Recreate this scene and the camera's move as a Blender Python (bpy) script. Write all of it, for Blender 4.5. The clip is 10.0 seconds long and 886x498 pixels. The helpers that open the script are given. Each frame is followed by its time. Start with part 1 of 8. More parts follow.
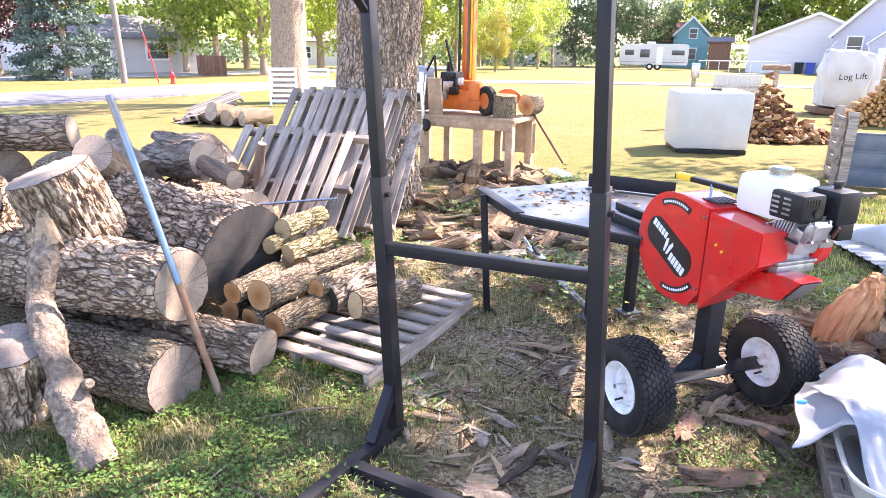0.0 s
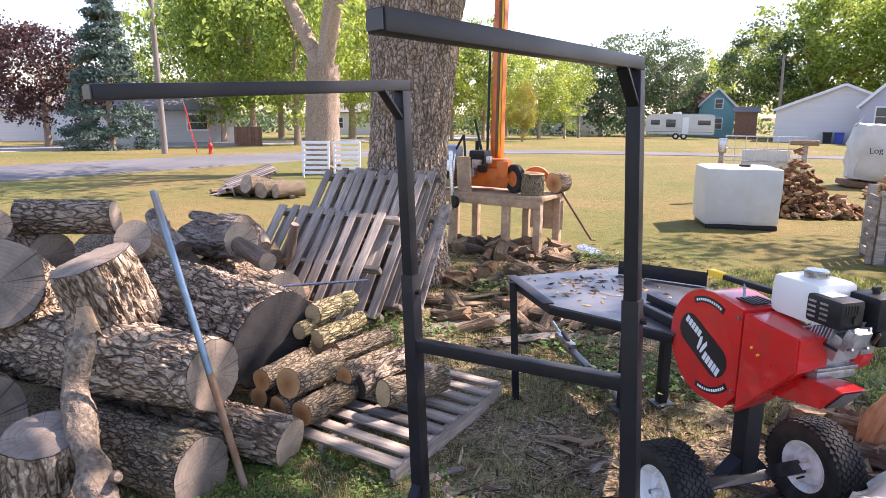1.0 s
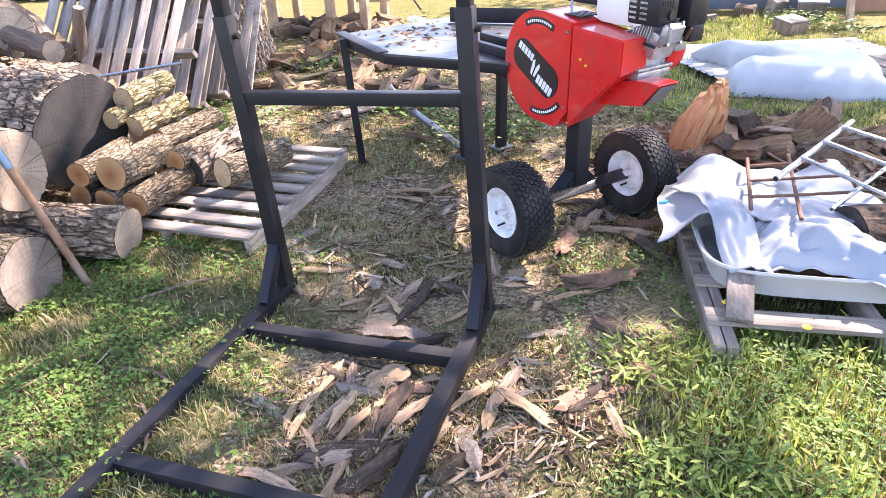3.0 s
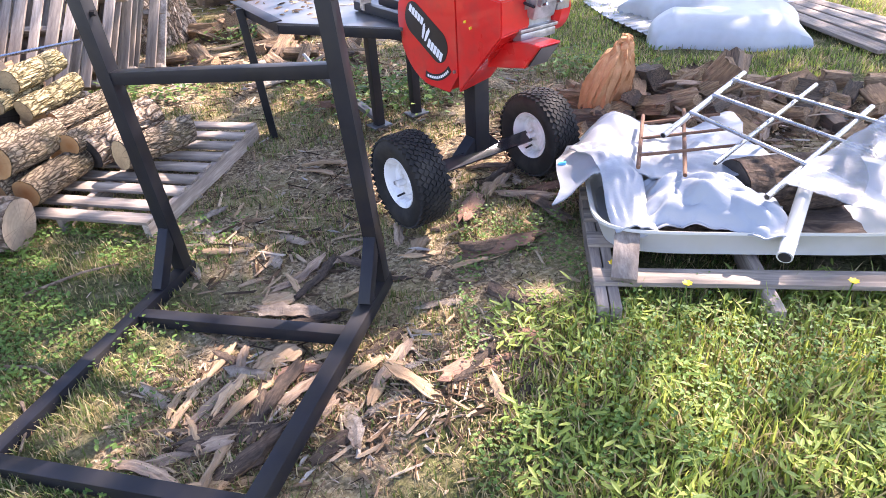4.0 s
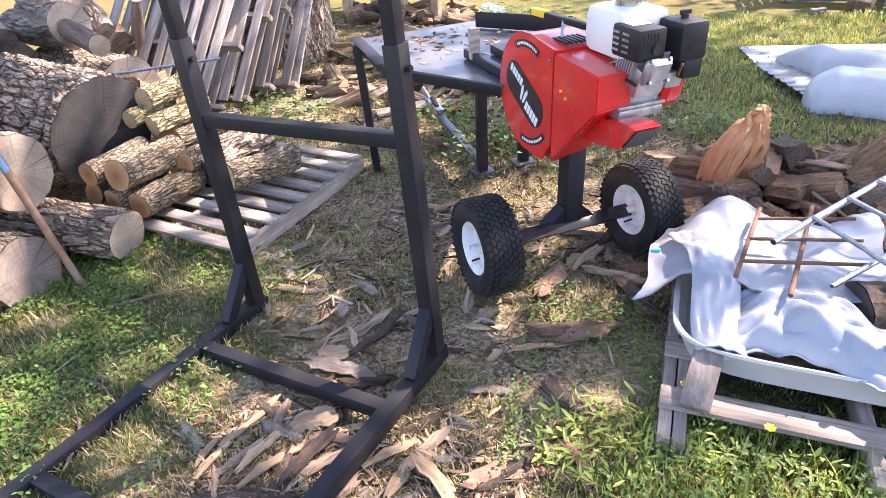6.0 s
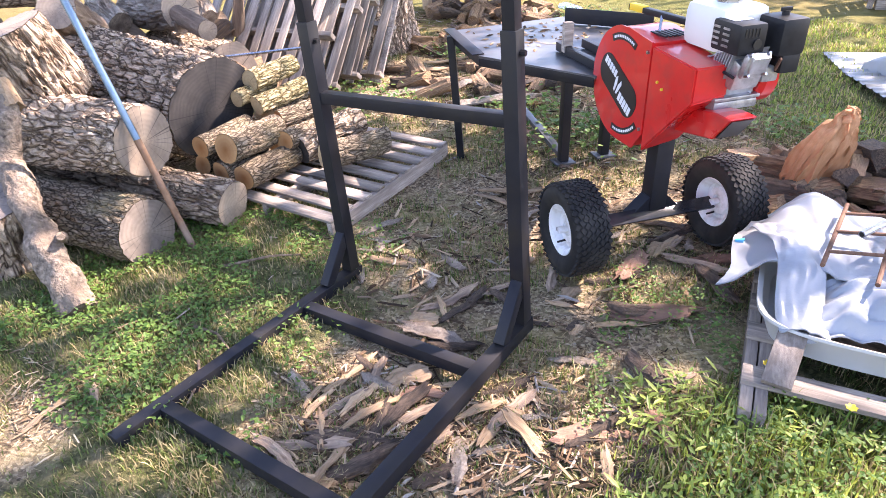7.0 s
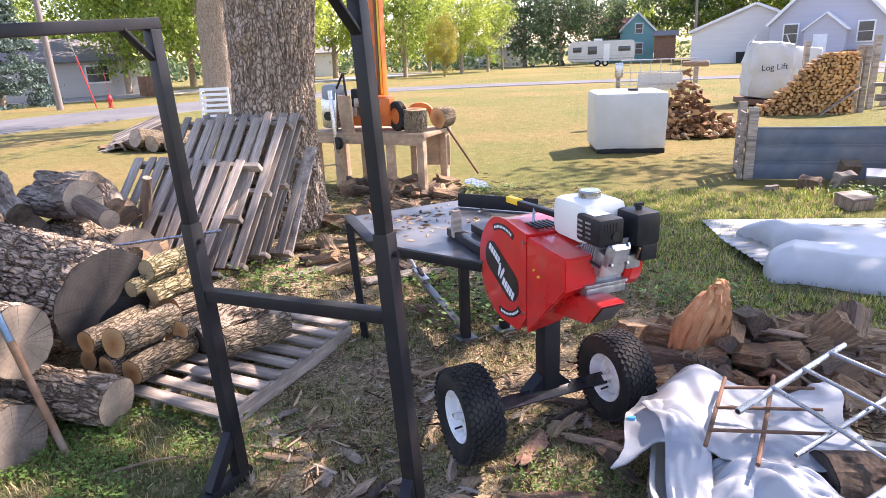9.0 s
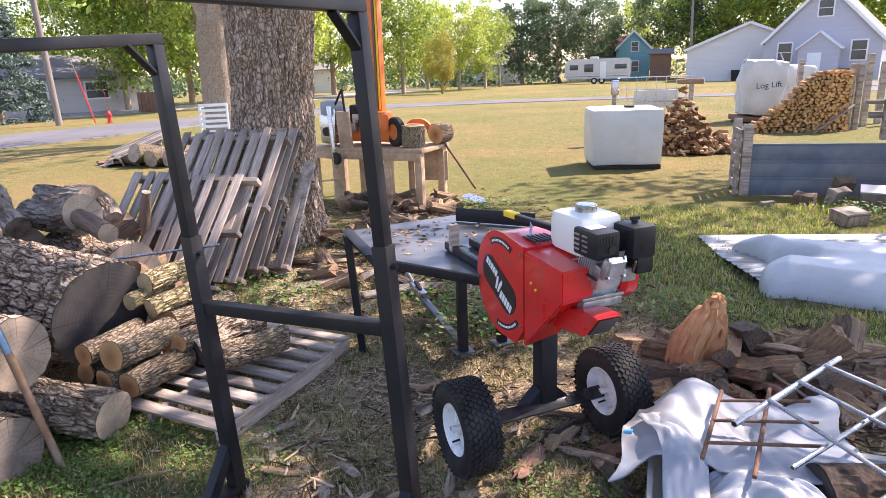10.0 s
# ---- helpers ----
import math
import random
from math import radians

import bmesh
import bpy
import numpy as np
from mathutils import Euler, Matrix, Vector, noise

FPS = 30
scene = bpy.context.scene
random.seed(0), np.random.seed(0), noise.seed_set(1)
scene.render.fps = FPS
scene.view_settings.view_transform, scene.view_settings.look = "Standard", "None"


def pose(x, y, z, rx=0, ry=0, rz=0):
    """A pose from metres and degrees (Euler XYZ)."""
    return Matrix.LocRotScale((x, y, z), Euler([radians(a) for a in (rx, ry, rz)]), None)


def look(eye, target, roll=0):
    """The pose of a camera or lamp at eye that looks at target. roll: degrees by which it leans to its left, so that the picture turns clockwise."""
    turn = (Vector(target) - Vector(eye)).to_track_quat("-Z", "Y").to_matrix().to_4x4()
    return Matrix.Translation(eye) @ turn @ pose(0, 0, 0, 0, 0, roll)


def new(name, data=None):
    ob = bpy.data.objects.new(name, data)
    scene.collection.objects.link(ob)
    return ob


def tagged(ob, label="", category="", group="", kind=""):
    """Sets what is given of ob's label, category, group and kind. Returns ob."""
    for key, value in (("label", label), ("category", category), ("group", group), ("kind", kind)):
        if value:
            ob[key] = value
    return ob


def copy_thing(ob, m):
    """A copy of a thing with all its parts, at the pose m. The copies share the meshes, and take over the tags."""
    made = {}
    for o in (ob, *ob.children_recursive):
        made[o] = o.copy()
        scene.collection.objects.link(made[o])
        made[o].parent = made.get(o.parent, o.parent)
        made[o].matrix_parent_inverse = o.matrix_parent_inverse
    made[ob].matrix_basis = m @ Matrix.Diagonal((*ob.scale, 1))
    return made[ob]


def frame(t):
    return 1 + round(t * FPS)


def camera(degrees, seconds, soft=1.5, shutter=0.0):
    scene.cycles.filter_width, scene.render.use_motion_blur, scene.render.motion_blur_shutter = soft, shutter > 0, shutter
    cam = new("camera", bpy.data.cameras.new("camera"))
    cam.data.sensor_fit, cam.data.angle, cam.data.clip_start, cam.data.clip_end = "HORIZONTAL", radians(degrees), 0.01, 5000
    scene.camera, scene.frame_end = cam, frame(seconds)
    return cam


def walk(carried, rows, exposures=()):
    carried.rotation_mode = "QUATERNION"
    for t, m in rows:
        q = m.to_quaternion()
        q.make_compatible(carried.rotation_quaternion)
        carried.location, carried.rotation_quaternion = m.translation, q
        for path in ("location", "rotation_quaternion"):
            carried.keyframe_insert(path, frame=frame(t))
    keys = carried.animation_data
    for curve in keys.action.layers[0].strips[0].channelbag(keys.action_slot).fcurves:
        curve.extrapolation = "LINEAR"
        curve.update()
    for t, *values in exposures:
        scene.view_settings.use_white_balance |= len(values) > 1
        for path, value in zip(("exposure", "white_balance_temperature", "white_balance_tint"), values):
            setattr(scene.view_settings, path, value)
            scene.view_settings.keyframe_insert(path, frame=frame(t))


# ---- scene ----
cam = camera(69.2, 10.0, soft=0.8)
PATH = [
    (0, (0.805, -0.161, 1.774), (0.315, 1.68, 1.166), 0.6),
    (0.5, (0.79, -0.152, 1.901), (0.236, 1.715, 1.447), 0.6),
    (1, (0.784, -0.147, 1.914), (0.198, 1.72, 1.5), 0.5),
    (1.5, (0.767, -0.162, 1.843), (0.233, 1.695, 1.328), 0.3),
    (2, (0.75, -0.183, 1.738), (0.34, 1.65, 1.05), -0.2),
    (2.5, (0.736, -0.191, 1.695), (0.49, 1.597, 0.833), -0.9),
    (3, (0.79, -0.158, 1.637), (0.695, 1.582, 0.655), -2.1),
    (3.2, (0.821, -0.156, 1.622), (0.783, 1.566, 0.606), -2.4),
    (4.3, (1.151, -0.039, 1.639), (1.143, 1.639, 0.551), -4.0),
    (4.5, (1.129, 0.05, 1.633), (1.104, 1.727, 0.545), -3.9),
    (5, (1.14, 0.203, 1.709), (1.03, 1.882, 0.627), -3.4),
    (5.5, (1.305, 0.254, 1.752), (1.044, 1.935, 0.699), -3.6),
    (6, (1.356, 0.177, 1.764), (0.944, 1.835, 0.726), -3.2),
    (6.2, (1.324, 0.12, 1.754), (0.859, 1.764, 0.714), -2.9),
    (7.3, (1.237, -0.086, 1.781), (0.668, 1.534, 0.755), -2.7),
    (7.5, (1.283, -0.062, 1.783), (0.745, 1.583, 0.781), -2.7),
    (8, (1.401, 0.014, 1.789), (0.943, 1.747, 0.902), -2.9),
    (8.5, (1.433, 0.067, 1.845), (1.032, 1.88, 1.102), -2.8),
    (9, (1.406, 0.041, 1.89), (1.01, 1.908, 1.294), -2.3),
    (9.5, (1.395, 0.019, 1.911), (0.994, 1.904, 1.376), -2.1),
    (10, (1.408, 0.017, 1.885), (1.019, 1.9, 1.336), -2.1),
]
K, TINT = 6650, 29
LIGHT = [(0, 2.95), (0.5, 2.3), (1, 1.95), (1.5, 2.05), (2, 2.5), (2.5, 2.85), (3, 2.85), (4.5, 2.6), (5.5, 2.55), (6.2, 2.68), (7.5, 2.72), (8, 2.65), (8.5, 2.45), (9, 2.2), (10, 2.0)]
walk(cam, [(t, look(eye, target, roll)) for t, eye, target, roll in PATH], [(t, e, K, TINT) for t, e in LIGHT])

# ---- world, sun, exposure ----
SUN_TO = Vector((0.76, 0.65, 1.12)).normalized()
world = bpy.data.worlds.new("sky")
scene.world = world
world.use_nodes = True
_nt = world.node_tree
_sky = _nt.nodes.new("ShaderNodeTexSky")
_sky.sky_type = "NISHITA"
_sky.sun_disc = False
_sky.sun_elevation = math.asin(SUN_TO.z)
_sky.sun_rotation = math.atan2(SUN_TO.x, SUN_TO.y)
_sky.dust_density = 0.7
_nt.links.new(_sky.outputs[0], _nt.nodes["Background"].inputs[0])
_nt.nodes["Background"].inputs[1].default_value = 0.108
_sun = bpy.data.lights.new("sun", "SUN")
_sun.energy, _sun.angle, _sun.color = 3.15, radians(0.6), (1.0, 0.93, 0.82)
sun = new("sun", _sun)
sun.matrix_world = look(SUN_TO * 60, (0, 0, 0))


# ---- node materials ----
def nodes_of(name):
    m = bpy.data.materials.new(name)
    m.use_nodes = True
    nt = m.node_tree
    return m, nt, nt.nodes["Principled BSDF"]


def nd(nt, kind, **kw):
    n = nt.nodes.new(kind)
    for k, v in kw.items():
        n.inputs[k].default_value = v
    return n


def coords(nt, scale, space="Object"):
    tc = nt.nodes.new("ShaderNodeTexCoord")
    mp = nt.nodes.new("ShaderNodeMapping")
    mp.inputs["Scale"].default_value = scale
    nt.links.new(tc.outputs[space], mp.inputs[0])
    return mp.outputs[0]


def ramp(nt, fac, stops):
    r = nt.nodes.new("ShaderNodeValToRGB")
    el = r.color_ramp.elements
    while len(el) < len(stops):
        el.new(0.5)
    for e, (p, c) in zip(el, stops):
        e.position, e.color = p, (*c, 1)
    nt.links.new(fac, r.inputs[0])
    return r.outputs[0]


def blend(nt, fac, a, b, mode="MIX"):
    m = nt.nodes.new("ShaderNodeMix")
    m.data_type, m.blend_type = "RGBA", mode
    for sock, v in ((m.inputs[0], fac), (m.inputs[6], a), (m.inputs[7], b)):
        if isinstance(v, (int, float)):
            sock.default_value = v
        elif isinstance(v, tuple):
            sock.default_value = (*v, 1)
        else:
            nt.links.new(v, sock)
    return m.outputs[2]


def noise_tex(nt, vec, scale, detail=5, rough=0.6, dist=0.0):
    n = nd(nt, "ShaderNodeTexNoise", Scale=scale, Detail=detail, Roughness=rough, Distortion=dist)
    nt.links.new(vec, n.inputs["Vector"])
    return n.outputs["Fac"]


def bump(nt, bsdf, height, strength, dist=0.01):
    b = nd(nt, "ShaderNodeBump", Strength=strength, Distance=dist)
    nt.links.new(height, b.inputs["Height"])
    nt.links.new(b.outputs[0], bsdf.inputs["Normal"])


def per_object(nt, col, lo=0.75, hi=1.2):
    oi = nt.nodes.new("ShaderNodeObjectInfo")
    mr = nd(nt, "ShaderNodeMapRange")
    mr.inputs[3].default_value, mr.inputs[4].default_value = lo, hi
    nt.links.new(oi.outputs["Random"], mr.inputs[0])
    h = nt.nodes.new("ShaderNodeHueSaturation")
    nt.links.new(mr.outputs[0], h.inputs["Value"])
    nt.links.new(col, h.inputs["Color"])
    return h.outputs[0]


def surf(name, c1, c2, scale=(1, 1, 1), freq=8, rough=0.7, metal=0.0, relief=0.3, dist=0.005, stain=None, stain_f=1.5, vary=None, fine=60, space="Object", coat=0.0, spec=0.5):
    """Two-scale surface: grain between c1 and c2, larger stains, fine relief."""
    m, nt, b = nodes_of(name)
    v = coords(nt, scale, space)
    g = noise_tex(nt, v, freq)
    col = ramp(nt, g, [(0.32, c1), (0.68, c2)])
    if stain:
        col = blend(nt, ramp(nt, noise_tex(nt, v, stain_f, 4), [(0.45, (0, 0, 0)), (0.7, (1, 1, 1))]), col, stain)
    if vary:
        col = per_object(nt, col, *vary)
    nt.links.new(col, b.inputs["Base Color"])
    f = noise_tex(nt, v, fine, 3)
    r = nd(nt, "ShaderNodeMapRange")
    r.inputs[3].default_value, r.inputs[4].default_value = max(rough - 0.12, 0.03), min(rough + 0.12, 1)
    nt.links.new(g, r.inputs[0])
    nt.links.new(r.outputs[0], b.inputs["Roughness"])
    b.inputs["Metallic"].default_value = metal
    b.inputs["Coat Weight"].default_value = coat
    b.inputs["Specular IOR Level"].default_value = spec
    if relief:
        s = nd(nt, "ShaderNodeMath")
        s.operation = "ADD"
        nt.links.new(g, s.inputs[0])
        nt.links.new(f, s.inputs[1])
        bump(nt, b, s.outputs[0], relief, dist)
    return m


def bark_mat(name, dark, mid, pale, moss=None, freq=17, stretch=0.36):
    """Interlaced furrows that run along z, cross cracks and fine flakes."""
    m, nt, b = nodes_of(name)
    v = coords(nt, (1, 1, stretch))
    v2 = coords(nt, (1, 1, 0.65))

    def ridged(vec, scale, lo, hi, dist):
        n = noise_tex(nt, vec, scale, 3, 0.55, dist)
        s = nd(nt, "ShaderNodeMath")
        s.operation = "SUBTRACT"
        s.inputs[1].default_value = 0.5
        nt.links.new(n, s.inputs[0])
        a = nd(nt, "ShaderNodeMath")
        a.operation = "ABSOLUTE"
        nt.links.new(s.outputs[0], a.inputs[0])
        return ramp(nt, a.outputs[0], [(lo, (0, 0, 0)), (hi, (1, 1, 1))])

    wob = nd(nt, "ShaderNodeTexNoise", Scale=freq * 0.7, Detail=3)
    nt.links.new(v, wob.inputs["Vector"])
    shift = nt.nodes.new("ShaderNodeVectorMath")
    shift.operation = "MULTIPLY_ADD"
    shift.inputs[1].default_value = (1.7 / freq,) * 3
    nt.links.new(wob.outputs["Color"], shift.inputs[0])
    nt.links.new(v, shift.inputs[2])
    plate = nd(nt, "ShaderNodeTexVoronoi", Scale=freq * 1.5)
    plate.feature = "DISTANCE_TO_EDGE"
    nt.links.new(shift.outputs[0], plate.inputs["Vector"])
    deep = ramp(nt, plate.outputs["Distance"], [(0.0, (0.03, 0.03, 0.03)), (0.17, (1, 1, 1))])
    fine = ridged(v2, freq * 2.3, 0.0, 0.06, 0.5)
    g = noise_tex(nt, v2, 60, 6, 0.7)
    col = blend(nt, ramp(nt, g, [(0.3, (0, 0, 0)), (0.7, (1, 1, 1))]), mid, pale)
    half = blend(nt, 0.72, fine, (1, 1, 1))
    col = blend(nt, half, dark, col)
    col = blend(nt, deep, tuple(k * 0.8 for k in dark), col)
    if moss:
        col = blend(nt, ramp(nt, noise_tex(nt, v2, 4.5, 4), [(0.5, (0, 0, 0)), (0.72, (0.7, 0.7, 0.7))]), col, moss)
    col = per_object(nt, col, 0.8, 1.2)
    nt.links.new(col, b.inputs["Base Color"])
    b.inputs["Roughness"].default_value = 0.95
    b.inputs["Specular IOR Level"].default_value = 0.2
    add = nd(nt, "ShaderNodeMath")
    add.operation = "MULTIPLY_ADD"
    add.inputs[1].default_value = 0.4
    nt.links.new(fine, add.inputs[0])
    nt.links.new(deep, add.inputs[2])
    add2 = nd(nt, "ShaderNodeMath")
    add2.operation = "MULTIPLY_ADD"
    add2.inputs[1].default_value = 0.3
    nt.links.new(g, add2.inputs[0])
    nt.links.new(add.outputs[0], add2.inputs[2])
    bump(nt, b, add2.outputs[0], 1.0, 0.26 / freq)
    return m


def cut_mat(name, pale, ring, dark, weather=0.4, heart=None, cracked=0.8):
    m, nt, b = nodes_of(name)
    v = coords(nt, (1, 1, 0.2))
    w = nd(nt, "ShaderNodeTexWave", Scale=13, Distortion=4.5, Detail=4)
    w.wave_type, w.rings_direction = "RINGS", "Z"
    nt.links.new(v, w.inputs["Vector"])
    col = blend(nt, w.outputs["Fac"], pale, tuple(0.6 * p + 0.4 * r for p, r in zip(pale, ring)))
    col = blend(nt, ramp(nt, noise_tex(nt, v, 3.2, 5, 0.6), [(0.42, (0, 0, 0)), (0.66, (0.75, 0.75, 0.75))]), col, ring)
    col = blend(nt, ramp(nt, noise_tex(nt, v, 7, 6, 0.65), [(0.62 - 0.3 * weather, (0, 0, 0)), (0.85, (0.85, 0.85, 0.85))]), col, dark)
    if heart:
        gr = nt.nodes.new("ShaderNodeTexGradient")
        gr.gradient_type = "SPHERICAL"
        mp = coords(nt, (9, 9, 0.01))
        nt.links.new(mp, gr.inputs[0])
        col = blend(nt, gr.outputs["Fac"], col, heart)
    ray = nt.nodes.new("ShaderNodeVectorMath")
    ray.operation = "NORMALIZE"
    nt.links.new(coords(nt, (1, 1, 0)), ray.inputs[0])
    split = noise_tex(nt, ray.outputs[0], 1.9, 2, 0.6)
    crack = ramp(nt, split, [(0.488, (0, 0, 0)), (0.497, (cracked,) * 3), (0.503, (cracked,) * 3), (0.512, (0, 0, 0))])
    col = blend(nt, crack, col, tuple(k * 0.6 for k in dark))
    col = per_object(nt, col, 0.82, 1.15)
    nt.links.new(col, b.inputs["Base Color"])
    b.inputs["Roughness"].default_value = 0.85
    saw = nd(nt, "ShaderNodeTexNoise", Scale=14, Detail=4)
    nt.links.new(coords(nt, (1, 7, 1)), saw.inputs["Vector"])
    bump(nt, b, saw.outputs["Fac"], 0.22, 0.004)
    return m


def leaf_mat(name, c1, c2, glow=0.35):
    m, nt, b = nodes_of(name)
    g = nt.nodes.new("ShaderNodeNewGeometry")
    col = ramp(nt, g.outputs["Random Per Island"], [(0.0, c1), (1.0, c2)])
    tr = nt.nodes.new("ShaderNodeBsdfTranslucent")
    mix = nt.nodes.new("ShaderNodeMixShader")
    mix.inputs[0].default_value = glow
    nt.links.new(col, b.inputs["Base Color"])
    bright = nt.nodes.new("ShaderNodeHueSaturation")
    bright.inputs["Value"].default_value = 1.5
    bright.inputs["Hue"].default_value = 0.485
    nt.links.new(col, bright.inputs["Color"])
    nt.links.new(bright.outputs[0], tr.inputs[0])
    b.inputs["Roughness"].default_value = 0.55
    nt.links.new(b.outputs[0], mix.inputs[1])
    nt.links.new(tr.outputs[0], mix.inputs[2])
    nt.links.new(mix.outputs[0], nt.nodes["Material Output"].inputs[0])
    return m


def litter_mat(name, stops):
    m, nt, b = nodes_of(name)
    g = nt.nodes.new("ShaderNodeNewGeometry")
    col = ramp(nt, g.outputs["Random Per Island"], stops)
    grain = noise_tex(nt, coords(nt, (1, 1, 1)), 130, 4, 0.7)
    col = blend(nt, 0.45, col, ramp(nt, grain, [(0.3, (0.25, 0.25, 0.25)), (0.7, (1, 1, 1))]), "MULTIPLY")
    nt.links.new(col, b.inputs["Base Color"])
    b.inputs["Roughness"].default_value = 0.92
    b.inputs["Specular IOR Level"].default_value = 0.2
    bump(nt, b, grain, 0.5, 0.004)
    return m


BLACK = surf("black_enamel", (0.012, 0.012, 0.015), (0.02, 0.02, 0.024), freq=5, rough=0.42, relief=0.08, dist=0.002, stain=(0.024, 0.022, 0.02), stain_f=6, spec=0.22)
BLACK_GLOSS = surf("glossy_black_paint", (0.014, 0.014, 0.017), (0.024, 0.024, 0.028), freq=5, rough=0.22, relief=0.06, dist=0.002, stain=(0.05, 0.047, 0.044), stain_f=5)
# dusty black steel, its colour also paled to stand for reflected sky
BLACK_DUSTY_SHEEN = surf("dusty_sky_sheen_steel", (0.045, 0.045, 0.048), (0.09, 0.09, 0.094), freq=4, rough=0.36, relief=0.08, dist=0.002, stain=(0.12, 0.12, 0.122), stain_f=3)
BLACK_PLASTIC = surf("black_plastic", (0.012, 0.012, 0.013), (0.022, 0.022, 0.023), freq=30, rough=0.45, relief=0.1, dist=0.001, spec=0.25)
RED = surf("red_enamel", (0.62, 0.012, 0.012), (0.70, 0.02, 0.016), freq=3, rough=0.3, relief=0.03, dist=0.001, stain=(0.5, 0.03, 0.025), stain_f=9, coat=0.4)
# black print, and dark caps that stand for the shade inside openings
DECAL_HOLLOW_BLACK = surf("decal_and_hollow_black", (0.012, 0.012, 0.012), (0.02, 0.02, 0.02), freq=5, rough=0.35, relief=0)
DECAL_WHITE = surf("decal_white", (0.75, 0.75, 0.75), (0.82, 0.82, 0.82), freq=5, rough=0.4, relief=0)
WHITE_PLASTIC = surf("white_plastic", (0.50, 0.51, 0.50), (0.58, 0.58, 0.565), freq=2, rough=0.45, relief=0.05, dist=0.004, stain=(0.50, 0.50, 0.45), stain_f=3)
TANK_WHITE = surf("fuel_tank_white", (0.70, 0.70, 0.64), (0.76, 0.75, 0.70), freq=3, rough=0.35, relief=0.02)
ALU = surf("cast_aluminium", (0.42, 0.43, 0.44), (0.58, 0.58, 0.59), freq=20, rough=0.42, metal=0.8, relief=0.3, dist=0.002, stain=(0.2, 0.2, 0.2), stain_f=12)
CHROME = surf("galvanised_steel", (0.34, 0.35, 0.37), (0.50, 0.51, 0.53), freq=25, rough=0.28, metal=0.95, relief=0.05, stain=(0.4, 0.4, 0.4), stain_f=8)
RUSTY = surf("rusty_iron", (0.10, 0.05, 0.03), (0.22, 0.12, 0.075), freq=25, rough=0.85, metal=0.2, relief=0.5, dist=0.003)
RUST_DULL = surf("dull_rust", (0.17, 0.09, 0.05), (0.32, 0.19, 0.115), freq=14, rough=0.6, metal=0.5, relief=0.2, dist=0.003, stain=(0.26, 0.20, 0.16), stain_f=3)
STEEL_BLUE = surf("blued_steel_pipe", (0.10, 0.165, 0.235), (0.21, 0.29, 0.37), freq=12, rough=0.35, metal=0.75, relief=0.1, stain=(0.22, 0.15, 0.10), stain_f=2)
RUBBER = surf("tyre_rubber", (0.012, 0.012, 0.012), (0.022, 0.021, 0.02), freq=12, rough=0.75, relief=0.2, dist=0.002, stain=(0.05, 0.045, 0.038), stain_f=5, spec=0.25)
RIM_WHITE = surf("white_rim_paint", (0.72, 0.73, 0.74), (0.8, 0.8, 0.8), freq=4, rough=0.4, relief=0.03, stain=(0.5, 0.47, 0.42), stain_f=14)
YELLOW = surf("yellow_grip", (0.75, 0.5, 0.02), (0.85, 0.6, 0.04), freq=6, rough=0.5, relief=0.1)
ORANGE = surf("orange_enamel", (0.72, 0.16, 0.02), (0.8, 0.2, 0.03), freq=3, rough=0.45, relief=0.04, stain=(0.5, 0.12, 0.03), stain_f=4)
PALLET = surf("weathered_pallet_wood", (0.22, 0.175, 0.14), (0.47, 0.395, 0.32), scale=(1.2, 14, 14), freq=5, rough=0.88, relief=0.5, dist=0.004, stain=(0.12, 0.10, 0.085), stain_f=0.9, vary=(0.7, 1.25), fine=30)
PALLET_Y = surf("weathered_stringer_wood", (0.23, 0.18, 0.145), (0.48, 0.40, 0.325), scale=(14, 1.2, 14), freq=5, rough=0.88, relief=0.5, dist=0.004, stain=(0.14, 0.11, 0.09), stain_f=0.9, vary=(0.7, 1.2), fine=30)
LUMBER = surf("sawn_lumber", (0.42, 0.28, 0.17), (0.58, 0.42, 0.27), scale=(3, 3, 3), freq=6, rough=0.8, relief=0.3, dist=0.003, stain=(0.3, 0.2, 0.13), stain_f=1.2, vary=(0.8, 1.15))
SPLIT = surf("split_wood", (0.17, 0.095, 0.05), (0.58, 0.38, 0.21), scale=(9, 9, 1.2), freq=9, rough=0.85, relief=0.8, dist=0.01, stain=(0.22, 0.14, 0.09), stain_f=0.8, vary=(0.6, 1.15))
SPLIT_ORANGE = surf("fresh_split_wood", (0.50, 0.22, 0.085), (0.74, 0.42, 0.21), scale=(3, 3, 0.9), freq=9, rough=0.82, relief=0.6, dist=0.012, stain=(0.40, 0.16, 0.06), stain_f=0.7, vary=(0.85, 1.1))
SPLIT_HEAP = litter_mat("heaped_split_wood", [(0.0, (0.09, 0.045, 0.025)), (0.45, (0.26, 0.135, 0.07)), (0.8, (0.48, 0.29, 0.15)), (1.0, (0.66, 0.50, 0.33))])
SPLIT_GREY = surf("weathered_split_wood", (0.05, 0.033, 0.022), (0.30, 0.205, 0.13), scale=(9, 9, 1.2), freq=10, rough=0.9, relief=0.8, dist=0.01, stain=(0.10, 0.08, 0.065), stain_f=1.0, vary=(0.65, 1.3))
CHIP = surf("bark_chip", (0.17, 0.112, 0.072), (0.42, 0.305, 0.21), scale=(3, 14, 8), freq=5, rough=0.92, relief=0.7, dist=0.006, stain=(0.1, 0.07, 0.055), stain_f=1.4, vary=(0.6, 1.5))
CHIP_PALE = surf("pale_wood_chip", (0.33, 0.21, 0.115), (0.53, 0.37, 0.22), scale=(3, 16, 8), freq=5, rough=0.9, relief=0.6, dist=0.005, vary=(0.65, 1.15))
